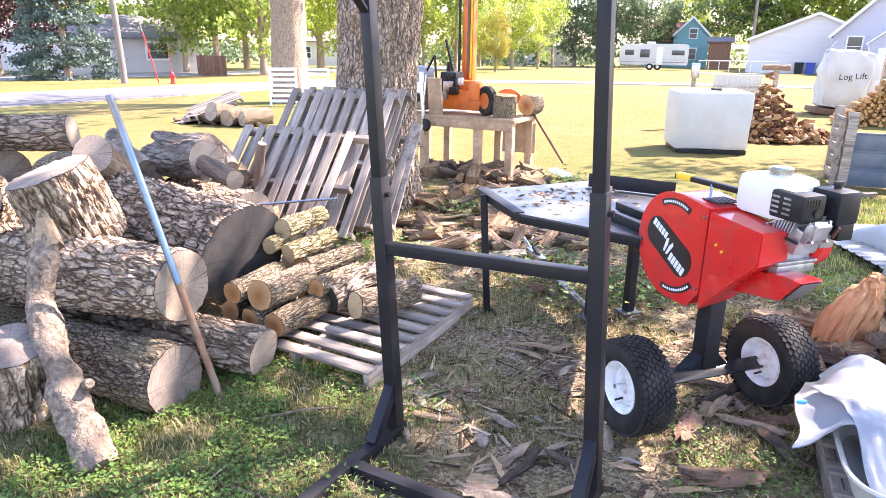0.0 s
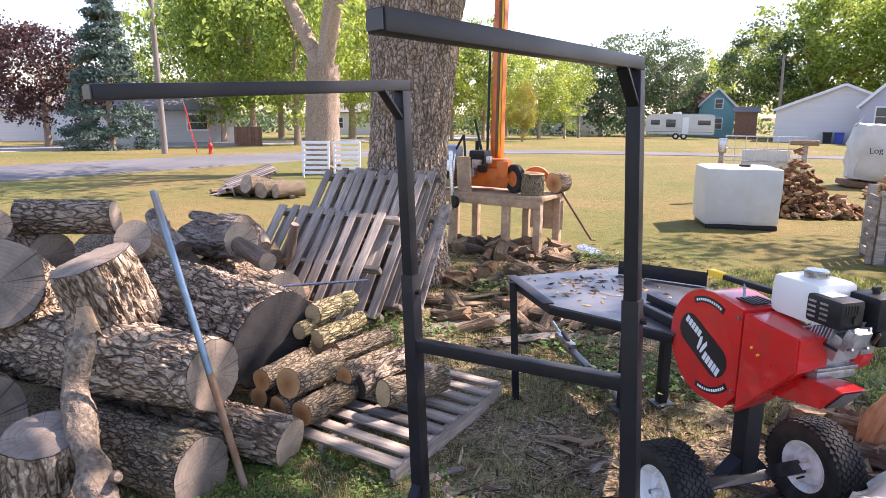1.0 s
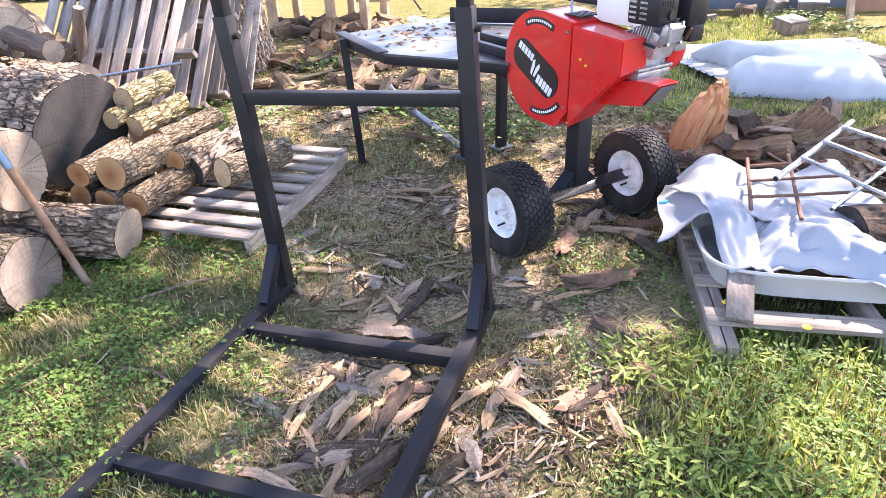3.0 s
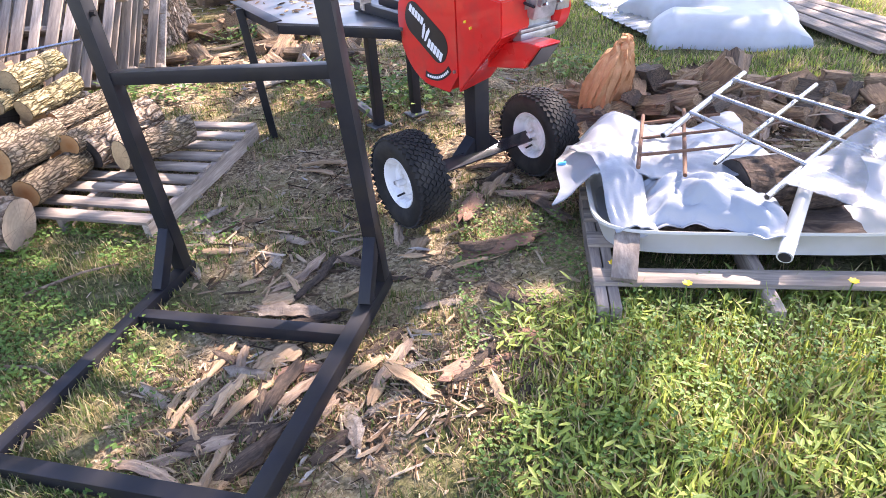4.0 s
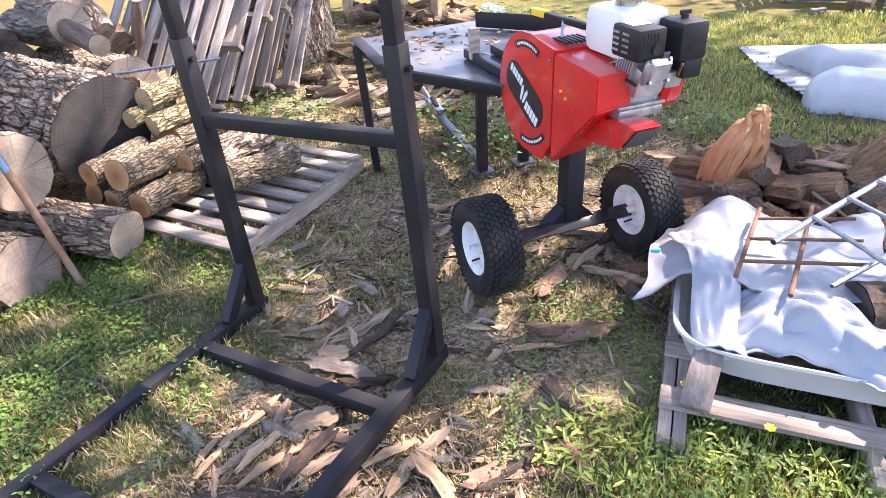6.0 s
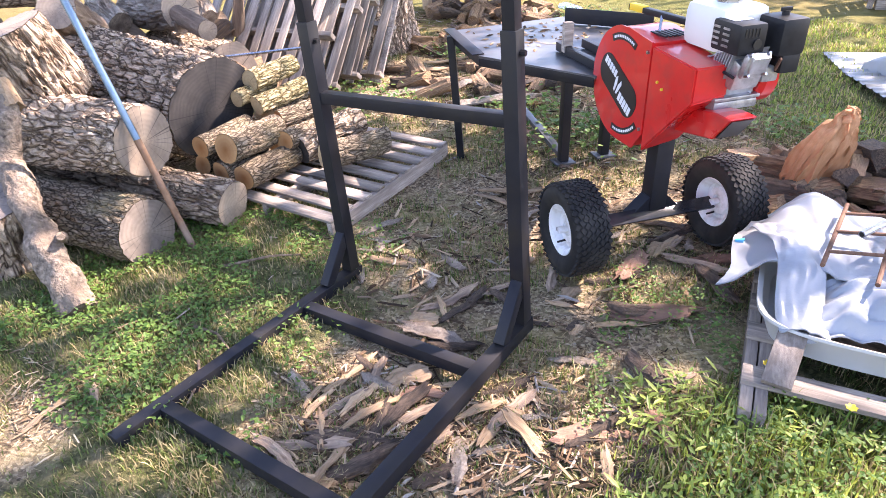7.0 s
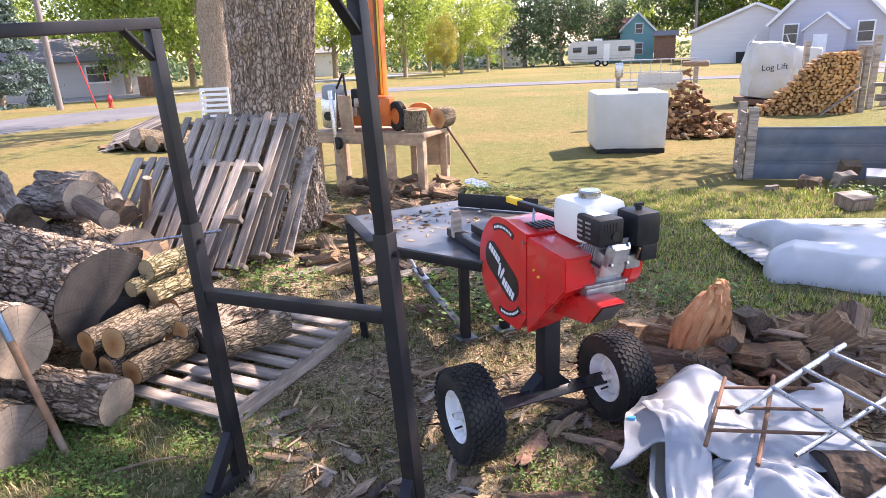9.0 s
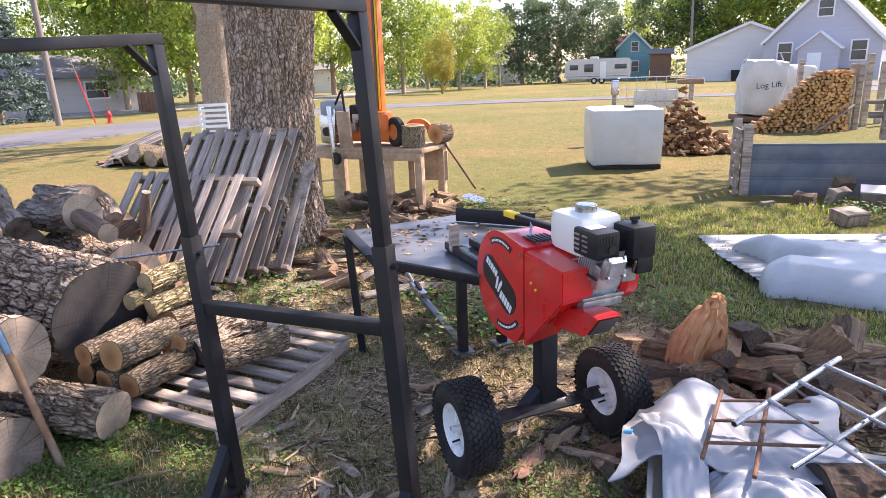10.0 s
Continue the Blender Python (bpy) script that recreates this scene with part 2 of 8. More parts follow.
CHIP_DARK = surf("dark_bark_chip", (0.05, 0.032, 0.022), (0.22, 0.15, 0.10), scale=(4, 16, 8), freq=6, rough=0.95, relief=1.0, dist=0.01, stain=(0.035, 0.025, 0.02), stain_f=2, vary=(0.7, 1.3))
CHIP_RED = surf("red_inner_bark", (0.17, 0.085, 0.055), (0.32, 0.185, 0.12), scale=(3, 12, 8), freq=5, rough=0.9, relief=0.6, dist=0.005, vary=(0.7, 1.2))
BARK_OAK = bark_mat("furrowed_bark", (0.15, 0.102, 0.068), (0.42, 0.315, 0.225), (0.60, 0.47, 0.345), None, 15)
BARK_GREY = bark_mat("grey_bark", (0.08, 0.058, 0.038), (0.27, 0.205, 0.14), (0.41, 0.325, 0.225), (0.33, 0.27, 0.14), 30)
BARK_MOSSY = bark_mat("mossy_bark", (0.14, 0.11, 0.05), (0.40, 0.32, 0.17), (0.58, 0.48, 0.28), (0.46, 0.40, 0.15), 24)
BARK_TREE = bark_mat("standing_bark", (0.27, 0.195, 0.14), (0.54, 0.41, 0.31), (0.68, 0.54, 0.42), None, 17, 0.55)
BARK_FINE = surf("flaky_grey_bark", (0.06, 0.043, 0.03), (0.40, 0.31, 0.225), freq=38, rough=0.92, relief=1.0, dist=0.014, stain=(0.19, 0.14, 0.10), stain_f=6, fine=70)
BARE_WOOD = surf("debarked_wood", (0.24, 0.16, 0.105), (0.42, 0.31, 0.22), scale=(10, 10, 1.2), freq=4, rough=0.88, relief=0.9, dist=0.012, stain=(0.15, 0.10, 0.07), stain_f=1.4, vary=(0.8, 1.15))
END_TAN = surf("stacked_billet_wood", (0.34, 0.165, 0.06), (0.64, 0.385, 0.165), freq=9, rough=0.85, relief=0.4, dist=0.004, vary=(0.6, 1.15))
LINER = surf("white_liner_plastic", (0.37, 0.39, 0.41), (0.46, 0.48, 0.50), freq=2, rough=0.4, relief=0.12, dist=0.006, stain=(0.36, 0.36, 0.35), stain_f=2.2)
FILM = surf("bluish_clear_film", (0.20, 0.245, 0.29), (0.30, 0.345, 0.39), freq=6, rough=0.25, relief=0.3, dist=0.006, stain=(0.36, 0.40, 0.44), stain_f=3)
FILM.node_tree.nodes["Principled BSDF"].inputs["Alpha"].default_value = 0.42
CUT_PALE = cut_mat("weathered_cut_face", (0.38, 0.295, 0.215), (0.27, 0.205, 0.15), (0.12, 0.09, 0.072), 0.65)
CUT_GREY = cut_mat("grey_cut_face", (0.26, 0.21, 0.165), (0.17, 0.135, 0.11), (0.06, 0.048, 0.04), 0.6)
# blackened wood, with the shade on the big log's end painted in as well
CUT_DARK = cut_mat("blackened_shaded_cut_face", (0.058, 0.050, 0.044), (0.03, 0.027, 0.025), (0.014, 0.013, 0.013), 0.8)
BARK_STUMP = bark_mat("torn_stump_bark", (0.20, 0.135, 0.09), (0.45, 0.335, 0.235), (0.62, 0.49, 0.36), None, 12, 0.22)
CUT_FRESH = cut_mat("fresh_cut_face", (0.66, 0.42, 0.20), (0.56, 0.32, 0.13), (0.36, 0.19, 0.075), 0.3, (0.30, 0.12, 0.035), 0.25)
CUT_CREAM = cut_mat("cream_cut_face", (0.52, 0.385, 0.21), (0.40, 0.275, 0.14), (0.25, 0.17, 0.09), 0.4)
ASPHALT = surf("asphalt", (0.085, 0.083, 0.085), (0.12, 0.118, 0.12), freq=2, rough=0.9, relief=0.3, dist=0.01, stain=(0.15, 0.146, 0.142), stain_f=0.25)
CONCRETE = surf("pale_gravel_drive", (0.26, 0.25, 0.23), (0.33, 0.315, 0.295), freq=2, rough=0.92, relief=0.3, dist=0.01, stain=(0.22, 0.205, 0.175), stain_f=0.3)
METAL_BLUE = surf("blue_grey_sheet_metal", (0.085, 0.115, 0.155), (0.12, 0.15, 0.195), freq=3, rough=0.5, metal=0.3, relief=0.1, stain=(0.2, 0.21, 0.22), stain_f=1.6)
METAL_GALV = surf("corrugated_galvanised", (0.22, 0.25, 0.285), (0.33, 0.365, 0.40), freq=3, rough=0.5, metal=0.35, relief=0.1, stain=(0.3, 0.26, 0.2), stain_f=2)
SIDING_LILAC = surf("lilac_siding", (0.42, 0.415, 0.475), (0.47, 0.465, 0.525), scale=(0.2, 0.2, 6), freq=1, rough=0.7, relief=0.2)
SIDING_TEAL = surf("teal_siding", (0.16, 0.36, 0.37), (0.19, 0.41, 0.42), scale=(0.2, 0.2, 6), freq=1, rough=0.7, relief=0.2)
SIDING_WHITE = surf("white_siding", (0.62, 0.6, 0.6), (0.7, 0.68, 0.67), scale=(0.2, 0.2, 6), freq=1, rough=0.7, relief=0.2)
SIDING_GREY = surf("grey_siding", (0.48, 0.455, 0.44), (0.55, 0.525, 0.505), scale=(0.2, 0.2, 6), freq=1, rough=0.7, relief=0.2)
ROOF = surf("asphalt_shingles", (0.16, 0.15, 0.15), (0.24, 0.225, 0.22), freq=4, rough=0.9, relief=0.4, dist=0.02)
ROOF_RED = surf("maroon_shingles", (0.16, 0.06, 0.06), (0.22, 0.09, 0.085), freq=4, rough=0.9, relief=0.4, dist=0.02)
TRIM = surf("white_trim", (0.72, 0.72, 0.72), (0.8, 0.8, 0.8), freq=3, rough=0.6, relief=0.05)
GLASS = surf("dark_window_glass", (0.03, 0.035, 0.045), (0.06, 0.07, 0.08), freq=1, rough=0.12, relief=0)
BLUE_BIN = surf("blue_bin_plastic", (0.03, 0.06, 0.35), (0.04, 0.08, 0.42), freq=3, rough=0.5, relief=0.05)
HYDRANT_RED = surf("hydrant_red", (0.55, 0.02, 0.02), (0.62, 0.04, 0.03), freq=5, rough=0.5, relief=0.1)
POLE_WOOD = surf("utility_pole_wood", (0.16, 0.13, 0.11), (0.26, 0.22, 0.19), scale=(8, 8, 0.6), freq=3, rough=0.9, relief=0.4)
FENCE_BROWN = surf("brown_boards", (0.17, 0.085, 0.05), (0.26, 0.14, 0.085), freq=4, rough=0.85, relief=0.3, vary=(0.8, 1.2))
BAG = surf("woven_white_bag", (0.50, 0.50, 0.50), (0.62, 0.62, 0.61), freq=4, rough=0.7, relief=0.3, dist=0.01, stain=(0.42, 0.41, 0.38), stain_f=2)
TIE_BLUE = surf("light_blue_tie", (0.05, 0.32, 0.50), (0.08, 0.40, 0.58), freq=20, rough=0.4, relief=0.1)
CLOTH = surf("white_bag_cloth", (0.235, 0.262, 0.30), (0.33, 0.358, 0.395), freq=2.5, rough=0.42, relief=0.18, dist=0.006, stain=(0.28, 0.28, 0.27), stain_f=2.5)
LEAF_MAPLE = leaf_mat("maple_leaves", (0.09, 0.16, 0.026), (0.34, 0.43, 0.085), 0.55)
LEAF_LIGHT = leaf_mat("light_green_leaves", (0.15, 0.23, 0.038), (0.46, 0.53, 0.105), 0.55)
LEAF_DARK = leaf_mat("dark_green_leaves", (0.045, 0.085, 0.045), (0.13, 0.19, 0.075), 0.35)
LEAF_YELLOW = leaf_mat("yellow_green_leaves", (0.20, 0.20, 0.025), (0.36, 0.32, 0.05))
LEAF_BURGUNDY = leaf_mat("burgundy_leaves", (0.03, 0.012, 0.012), (0.085, 0.035, 0.03), 0.2)
NEEDLE = leaf_mat("blue_spruce_needles", (0.05, 0.09, 0.07), (0.14, 0.20, 0.165), 0.2)
GRASS = leaf_mat("grass_blades", (0.05, 0.10, 0.018), (0.20, 0.235, 0.06), 0.3)
# brighter copy of the grass, with sunlight put into its colour
GRASS_LIT = leaf_mat("sunlit_grass_blades", (0.10, 0.18, 0.03), (0.36, 0.42, 0.09), 0.4)
GRASS_DRY = leaf_mat("dry_grass_blades", (0.24, 0.19, 0.08), (0.54, 0.44, 0.22), 0.3)
WEED = leaf_mat("weed_leaves", (0.05, 0.12, 0.02), (0.16, 0.26, 0.05), 0.35)


LITTER = litter_mat("mixed_wood_litter", [(0.0, (0.035, 0.023, 0.015)), (0.35, (0.15, 0.095, 0.055)), (0.62, (0.33, 0.215, 0.13)), (0.86, (0.56, 0.41, 0.26)), (1.0, (0.44, 0.40, 0.35))])
LITTER_PALE = litter_mat("pale_wood_litter", [(0.0, (0.12, 0.075, 0.045)), (0.5, (0.36, 0.25, 0.15)), (0.8, (0.62, 0.47, 0.29)), (1.0, (0.70, 0.57, 0.38))])
WEATHERED = surf("bleached_torn_wood", (0.24, 0.18, 0.135), (0.60, 0.50, 0.39), scale=(9, 9, 1.3), freq=5, rough=0.9, relief=0.9, dist=0.012, stain=(0.14, 0.09, 0.06), stain_f=1.2, vary=(0.7, 1.2))


def ground_material():
    m, nt, b = nodes_of("ground_cover")
    v = coords(nt, (1, 1, 1))
    fine = noise_tex(nt, v, 55, 5, 0.7)
    mid = noise_tex(nt, v, 7, 5, 0.65)
    big = noise_tex(nt, v, 0.16, 5, 0.65)
    bits = nd(nt, "ShaderNodeTexVoronoi", Scale=85, Randomness=1.0)
    nt.links.new(v, bits.inputs["Vector"])
    tone = nt.nodes.new("ShaderNodeSeparateColor")
    nt.links.new(bits.outputs["Color"], tone.inputs[0])
    dirt = ramp(nt, fine, [(0.34, (0.06, 0.042, 0.028)), (0.50, (0.26, 0.195, 0.125)), (0.66, (0.56, 0.44, 0.27))])
    crumbs = ramp(nt, tone.outputs[0], [(0.0, (0.04, 0.027, 0.018)), (0.4, (0.20, 0.14, 0.085)), (0.75, (0.48, 0.36, 0.22)), (1.0, (0.70, 0.57, 0.38))])
    dirt = blend(nt, 0.6, dirt, crumbs)
    dirt = blend(nt, ramp(nt, mid, [(0.52, (0, 0, 0)), (0.72, (0.6, 0.6, 0.6))]), dirt, (0.42, 0.335, 0.205))
    straw = noise_tex(nt, v, 2.6, 5, 0.65)
    dirt = blend(nt, ramp(nt, straw, [(0.45, (0, 0, 0)), (0.60, (0.75, 0.75, 0.75))]), dirt, blend(nt, 0.5, dirt, (0.44, 0.38, 0.16)))
    green = ramp(nt, fine, [(0.32, (0.035, 0.04, 0.015)), (0.54, (0.125, 0.125, 0.048)), (0.74, (0.30, 0.265, 0.13))])
    green = blend(nt, ramp(nt, mid, [(0.48, (0, 0, 0)), (0.72, (0.7, 0.7, 0.7))]), green, (0.36, 0.29, 0.18))
    dry = ramp(nt, mid, [(0.3, (0.205, 0.148, 0.05)), (0.7, (0.285, 0.21, 0.085))])
    lawn = ramp(nt, mid, [(0.3, (0.125, 0.138, 0.034)), (0.7, (0.205, 0.19, 0.06))])
    far = blend(nt, ramp(nt, big, [(0.38, (0, 0, 0)), (0.58, (1, 1, 1))]), dry, lawn)
    a = nt.nodes.new("ShaderNodeAttribute")
    a.attribute_name = "cover"
    sep = nt.nodes.new("ShaderNodeSeparateColor")
    nt.links.new(a.outputs["Color"], sep.inputs[0])

    def edge(chan, n):
        s = nd(nt, "ShaderNodeMath")
        s.operation = "MULTIPLY_ADD"
        s.inputs[1].default_value = 1.0
        k = nd(nt, "ShaderNodeMath")
        k.operation = "MULTIPLY_ADD"
        k.inputs[1].default_value, k.inputs[2].default_value = 1.1, -0.55
        nt.links.new(n, k.inputs[0])
        nt.links.new(chan, s.inputs[0])
        nt.links.new(k.outputs[0], s.inputs[2])
        return ramp(nt, s.outputs[0], [(0.38, (0, 0, 0)), (0.62, (1, 1, 1))])

    col = blend(nt, edge(sep.outputs[0], mid), dirt, green)
    col = blend(nt, edge(sep.outputs[1], mid), col, far)
    nt.links.new(col, b.inputs["Base Color"])
    b.inputs["Roughness"].default_value = 0.95
    b.inputs["Specular IOR Level"].default_value = 0.2
    lift = nd(nt, "ShaderNodeMath")
    lift.operation = "MULTIPLY_ADD"
    lift.inputs[1].default_value = 0.35
    nt.links.new(tone.outputs[1], lift.inputs[0])
    nt.links.new(fine, lift.inputs[2])
    bump(nt, b, lift.outputs[0], 1.0, 0.03)
    return m


GROUND = ground_material()


# ---- mesh helpers ----
def finish(bm, name, mat, smooth=True, angle=35):
    me = bpy.data.meshes.new(name)
    bm.normal_update()
    if smooth:
        for f in bm.faces:
            f.smooth = True
        for e in bm.edges:
            if len(e.link_faces) == 2 and e.calc_face_angle(0) > radians(angle):
                e.smooth = False
    bm.to_mesh(me)
    bm.free()
    me.materials.append(mat)
    return me


def part(name, bm, mat, parent=None, label="", smooth=True, m=None):
    ob = new(name, finish(bm, name, mat, smooth))
    if parent is not None:
        ob.parent = parent
    if m is not None:
        ob.matrix_basis = m
    if label:
        ob["label"] = label
    return ob


def thing(name, m, label, category, group="", kind=""):
    ob = new(name)
    ob.empty_display_size = 0.1
    ob.matrix_basis = m
    return tagged(ob, label, category, group, kind)


def solo(name, bm, mat, m, label, category, group="", kind="", smooth=True):
    ob = part(name, bm, mat, None, "", smooth, m)
    return tagged(ob, label, category, group, kind)


def box(bm, c, s, bev=0.0, m=None):
    mat = Matrix.Translation(c) @ Matrix.Diagonal((*s, 1))
    if m is not None:
        mat = m @ mat
    vs = bmesh.ops.create_cube(bm, size=1, matrix=mat)["verts"]
    if bev:
        es = {e for v in vs for e in v.link_edges}
        bmesh.ops.bevel(bm, geom=list(es), offset=bev, segments=2, affect="EDGES", profile=0.6)
    return bm


def nbox(c, s, bev=0.0, m=None):
    return box(bmesh.new(), c, s, bev, m)


def along(p, q):
    p, q = Vector(p), Vector(q)
    return Matrix.Translation(p) @ (q - p).to_track_quat("Z", "Y").to_matrix().to_4x4(), (q - p).length


def rod(bm, p, q, r, n=12, r2=None):
    m, L = along(p, q)
    bmesh.ops.create_cone(bm, cap_ends=True, segments=n, radius1=r, radius2=r if r2 is None else r2, depth=L, matrix=m @ Matrix.Translation((0, 0, L / 2)))
    return bm


def bar(bm, p, q, w, h, bev=0.004, twist=0.0):
    m, L = along(p, q)
    return box(bm, (0, 0, L / 2), (w, h, L), bev, m @ pose(0, 0, 0, 0, 0, twist))


def lathe(bm, prof, n=32, m=Matrix()):
    rings = []
    for r, h in prof:
        rings.append([bm.verts.new(m @ Vector((r * math.cos(6.28318 * i / n), r * math.sin(6.28318 * i / n), h))) for i in range(n)])
    for a, b in zip(rings, rings[1:]):
        for i in range(n):
            j = (i + 1) % n
            if prof[0][0] >= 0:
                bm.faces.new((a[i], a[j], b[j], b[i]))
    return bm


def prism(bm, pts, d0, d1, m=Matrix()):
    """Outline pts in x, y, drawn out along z from d0 to d1."""
    lo = [bm.verts.new(m @ Vector((x, y, d0))) for x, y in pts]
    hi = [bm.verts.new(m @ Vector((x, y, d1))) for x, y in pts]
    bm.faces.new(lo[::-1])
    bm.faces.new(hi)
    for i in range(len(pts)):
        j = (i + 1) % len(pts)
        bm.faces.new((lo[i], lo[j], hi[j], hi[i]))
    return bm


def ss(a, b, x):
    t = min(max((x - a) / (b - a), 0.0), 1.0)
    return t * t * (3 - 2 * t)


def gz(x, y):
    """Height of the ground."""
    near = 1 - ss(9, 13, math.hypot(x, y - 3))
    fall = -0.0145 * max(0.0, min(math.hypot(x, y), 200.0) - 20.0)
    return fall + max(0.105 * ss(0.5, 1.5, x), 0.10 * ss(2.7, 4.2, y), 0.10 * ss(-3, -8, x), 0.03 * ss(0.9, -0.5, x)) + near * 0.022 * noise.noise((x * 2.1, y * 2.1, 0.3)) + near * 0.01 * noise.noise((x * 9, y * 9, 4))


def ribbon(name, pts, mat, lift, label, category):
    """A strip of road through (x, y, width) points."""
    bm = bmesh.new()
    fine = []
    for (x0, y0, w0), (x1, y1, w1) in zip(pts, pts[1:]):
        for i in range(8):
            k = i / 8
            fine.append((x0 + (x1 - x0) * k, y0 + (y1 - y0) * k, w0 + (w1 - w0) * k))
    fine.append(pts[-1])
    for _ in range(12):
        fine = [fine[0]] + [tuple((a[i] + 2 * b[i] + c[i]) / 4 for i in range(3)) for a, b, c in zip(fine, fine[1:], fine[2:])] + [fine[-1]]
    rows = []
    for i, (x, y, w) in enumerate(fine):
        a, b = fine[max(i - 1, 0)], fine[min(i + 1, len(fine) - 1)]
        d = Vector((b[0] - a[0], b[1] - a[1])).normalized()
        row = []
        for k, dz in ((-0.5, -0.05), (-0.49, 0), (0, 0.015), (0.49, 0), (0.5, -0.05)):
            px, py = x - d.y * w * k, y + d.x * w * k
            row.append(bm.verts.new((px, py, gz(px, py) + lift + dz)))
        rows.append(row)
    for a, b in zip(rows, rows[1:]):
        for i in range(4):
            bm.faces.new((a[i + 1], a[i], b[i], b[i + 1]))
    return solo(name, bm, mat, Matrix(), label, category, kind="structure")


# ---- ground ----
def cover_at(x, y):
    """How green (0 bare and chips, 1 grass) and how far out on the lawn."""
    n = noise.noise((x * 0.9, y * 0.9, 7.7)) * 0.5
    bare = 0.0
    for cx, cy, rx, ry, k in ((0.7, 3.2, 1.3, 1.2, 1.0), (0.45, 1.5, 0.55, 0.7, 0.85), (1.2, 2.2, 0.6, 0.8, 0.9), (-0.3, 5.6, 1.6, 1.5, 1.0), (2.6, 3.5, 1.5, 0.9, 1.0), (-2.2, 3.6, 1.8, 1.5, 0.9), (-0.9, 8.0, 1.6, 0.9, 0.7), (1.0, 4.6, 1.6, 1.0, 0.7), (-0.9, 1.0, 0.35, 0.3, 0.7)):
        d = math.hypot((x - cx) / rx, (y - cy) / ry) + n * 0.5
        bare = max(bare, k * (1 - ss(0.6, 1.25, d)))
    lawn = ss(6.6, 8.6, y + n * 2 + 0.35 * abs(x))
    return max(0.0, 1 - bare), max(lawn, ss(-4.5, -6.5, x), ss(6, 8, x))


def build_ground():
    def axis(lo, hi, step, far):
        c = list(np.arange(lo, hi + step / 2, step))
        for sgn, base in ((1, hi), (-1, lo)):
            d, p = step, base
            while abs(p) < far:
                d *= 1.3
                p += sgn * d
                c.append(p)
        return sorted(c)
    xs, ys = axis(-3.6, 4.4, 0.055, 1500), axis(0.2, 8.4, 0.055, 1500)
    vs, cols = [], []
    for y in ys:
        for x in xs:
            vs.append((x, y, gz(x, y)))
            g, l = cover_at(x, y)
            cols.append((g, l, 0, 1))
    nx = len(xs)
    fs = [(j * nx + i, j * nx + i + 1, (j + 1) * nx + i + 1, (j + 1) * nx + i) for j in range(len(ys) - 1) for i in range(nx - 1)]
    me = bpy.data.meshes.new("ground")
    me.from_pydata(vs, [], fs)
    at = me.attributes.new("cover", "FLOAT_COLOR", "POINT")
    at.data.foreach_set("color", np.array(cols, dtype=np.float32).ravel())
    me.polygons.foreach_set("use_smooth", np.ones(len(fs), dtype=bool))
    me.materials.append(GROUND)
    tagged(new("ground", me), "bare earth, wood chips and patchy grass running into dry lawn", "ground", kind="structure")


build_ground()
ribbon("road", [(-24, -12, 6.5), (-19.5, 8, 6.5), (-16.2, 18, 6.0), (-14.5, 26, 5.5), (-9.5, 34, 4.5), (0, 36.6, 3.4), (12, 37.6, 3.2), (24, 45, 3.2), (21, 66, 6.0)], ASPHALT, 0.03, "grey asphalt road crossing the lawn", "road")
ribbon("road_far", [(-50, -5, 7), (-34, 22, 7), (-27, 40, 7), (-20, 55, 7), (-18, 75, 7)], CONCRETE, 0.03, "pale street behind the verge", "road")


# ---- the steel stand ----
def build_stand():
    st = thing("steel_stand", pose(0.380, 2.19, 0.035, 0, -3.2, -16.5), "black painted square-tube steel stand with two forward arms, on the ground", "stand")
    for s in (-1, 1):
        x = s * 0.477
        tip = 1.955 if s < 0 else 2.012
        part("base_leg", bar(bmesh.new(), (x, 0.05, 0.03), (x, -1.29, 0.03), 0.06, 0.06), BLACK, st)
        part("lower_post", bar(bmesh.new(), (x, 0.0, 0.06), (x, 0.0, 1.235), 0.06, 0.06), BLACK, st)
        part("upper_post", bar(bmesh.new(), (x, 0.0, 1.2), (x, 0.0, 1.995), 0.049, 0.049), BLACK, st)
        part("arm", bar(bmesh.new(), (x, 0.03, 2.018), (x - 0.05, -1.24, tip), 0.044, 0.042), BLACK, st)
        # the arm is solid; a dark cap paints the hollow's shade
        part("arm_opening", nbox((x - 0.05, -1.2425, tip), (0.036, 0.006, 0.034)), DECAL_HOLLOW_BLACK, st, "dark cap standing for the shade inside the tube end")
        part("foot_brace", bar(bmesh.new(), (x, -0.175, 0.055), (x, -0.012, 0.26), 0.05, 0.05), BLACK, st)
        part("arm_brace", bar(bmesh.new(), (x, -0.13, 1.995), (x, -0.015, 1.88), 0.04, 0.012), BLACK, st)
        part("clamp_bolt", rod(bmesh.new(), (x + 0.028, 0, 1.16), (x + 0.05, 0, 1.16), 0.011, 6), BLACK, st)
    part("crossbar", bar(bmesh.new(), (-0.46, 0, 0.925), (0.46, 0, 0.925), 0.05, 0.05), BLACK, st)
    for d in (0.335, 1.085):
        part("base_crossbar", bar(bmesh.new(), (-0.458, -d, 0.03), (0.458, -d, 0.03), 0.055, 0.055), BLACK, st)


build_stand()


# ---- the log splitter ----
def tyre_mesh():
    bm = bmesh.new()
    prof = [(0.118, -0.062), (0.135, -0.074), (0.165, -0.083), (0.19, -0.082), (0.205, -0.072), (0.212, -0.05), (0.214, 0.0), (0.212, 0.05), (0.205, 0.072), (0.19, 0.082), (0.165, 0.083), (0.135, 0.074), (0.118, 0.062), (0.118, -0.062)]
    lathe(bm, prof, 48)
    return bm


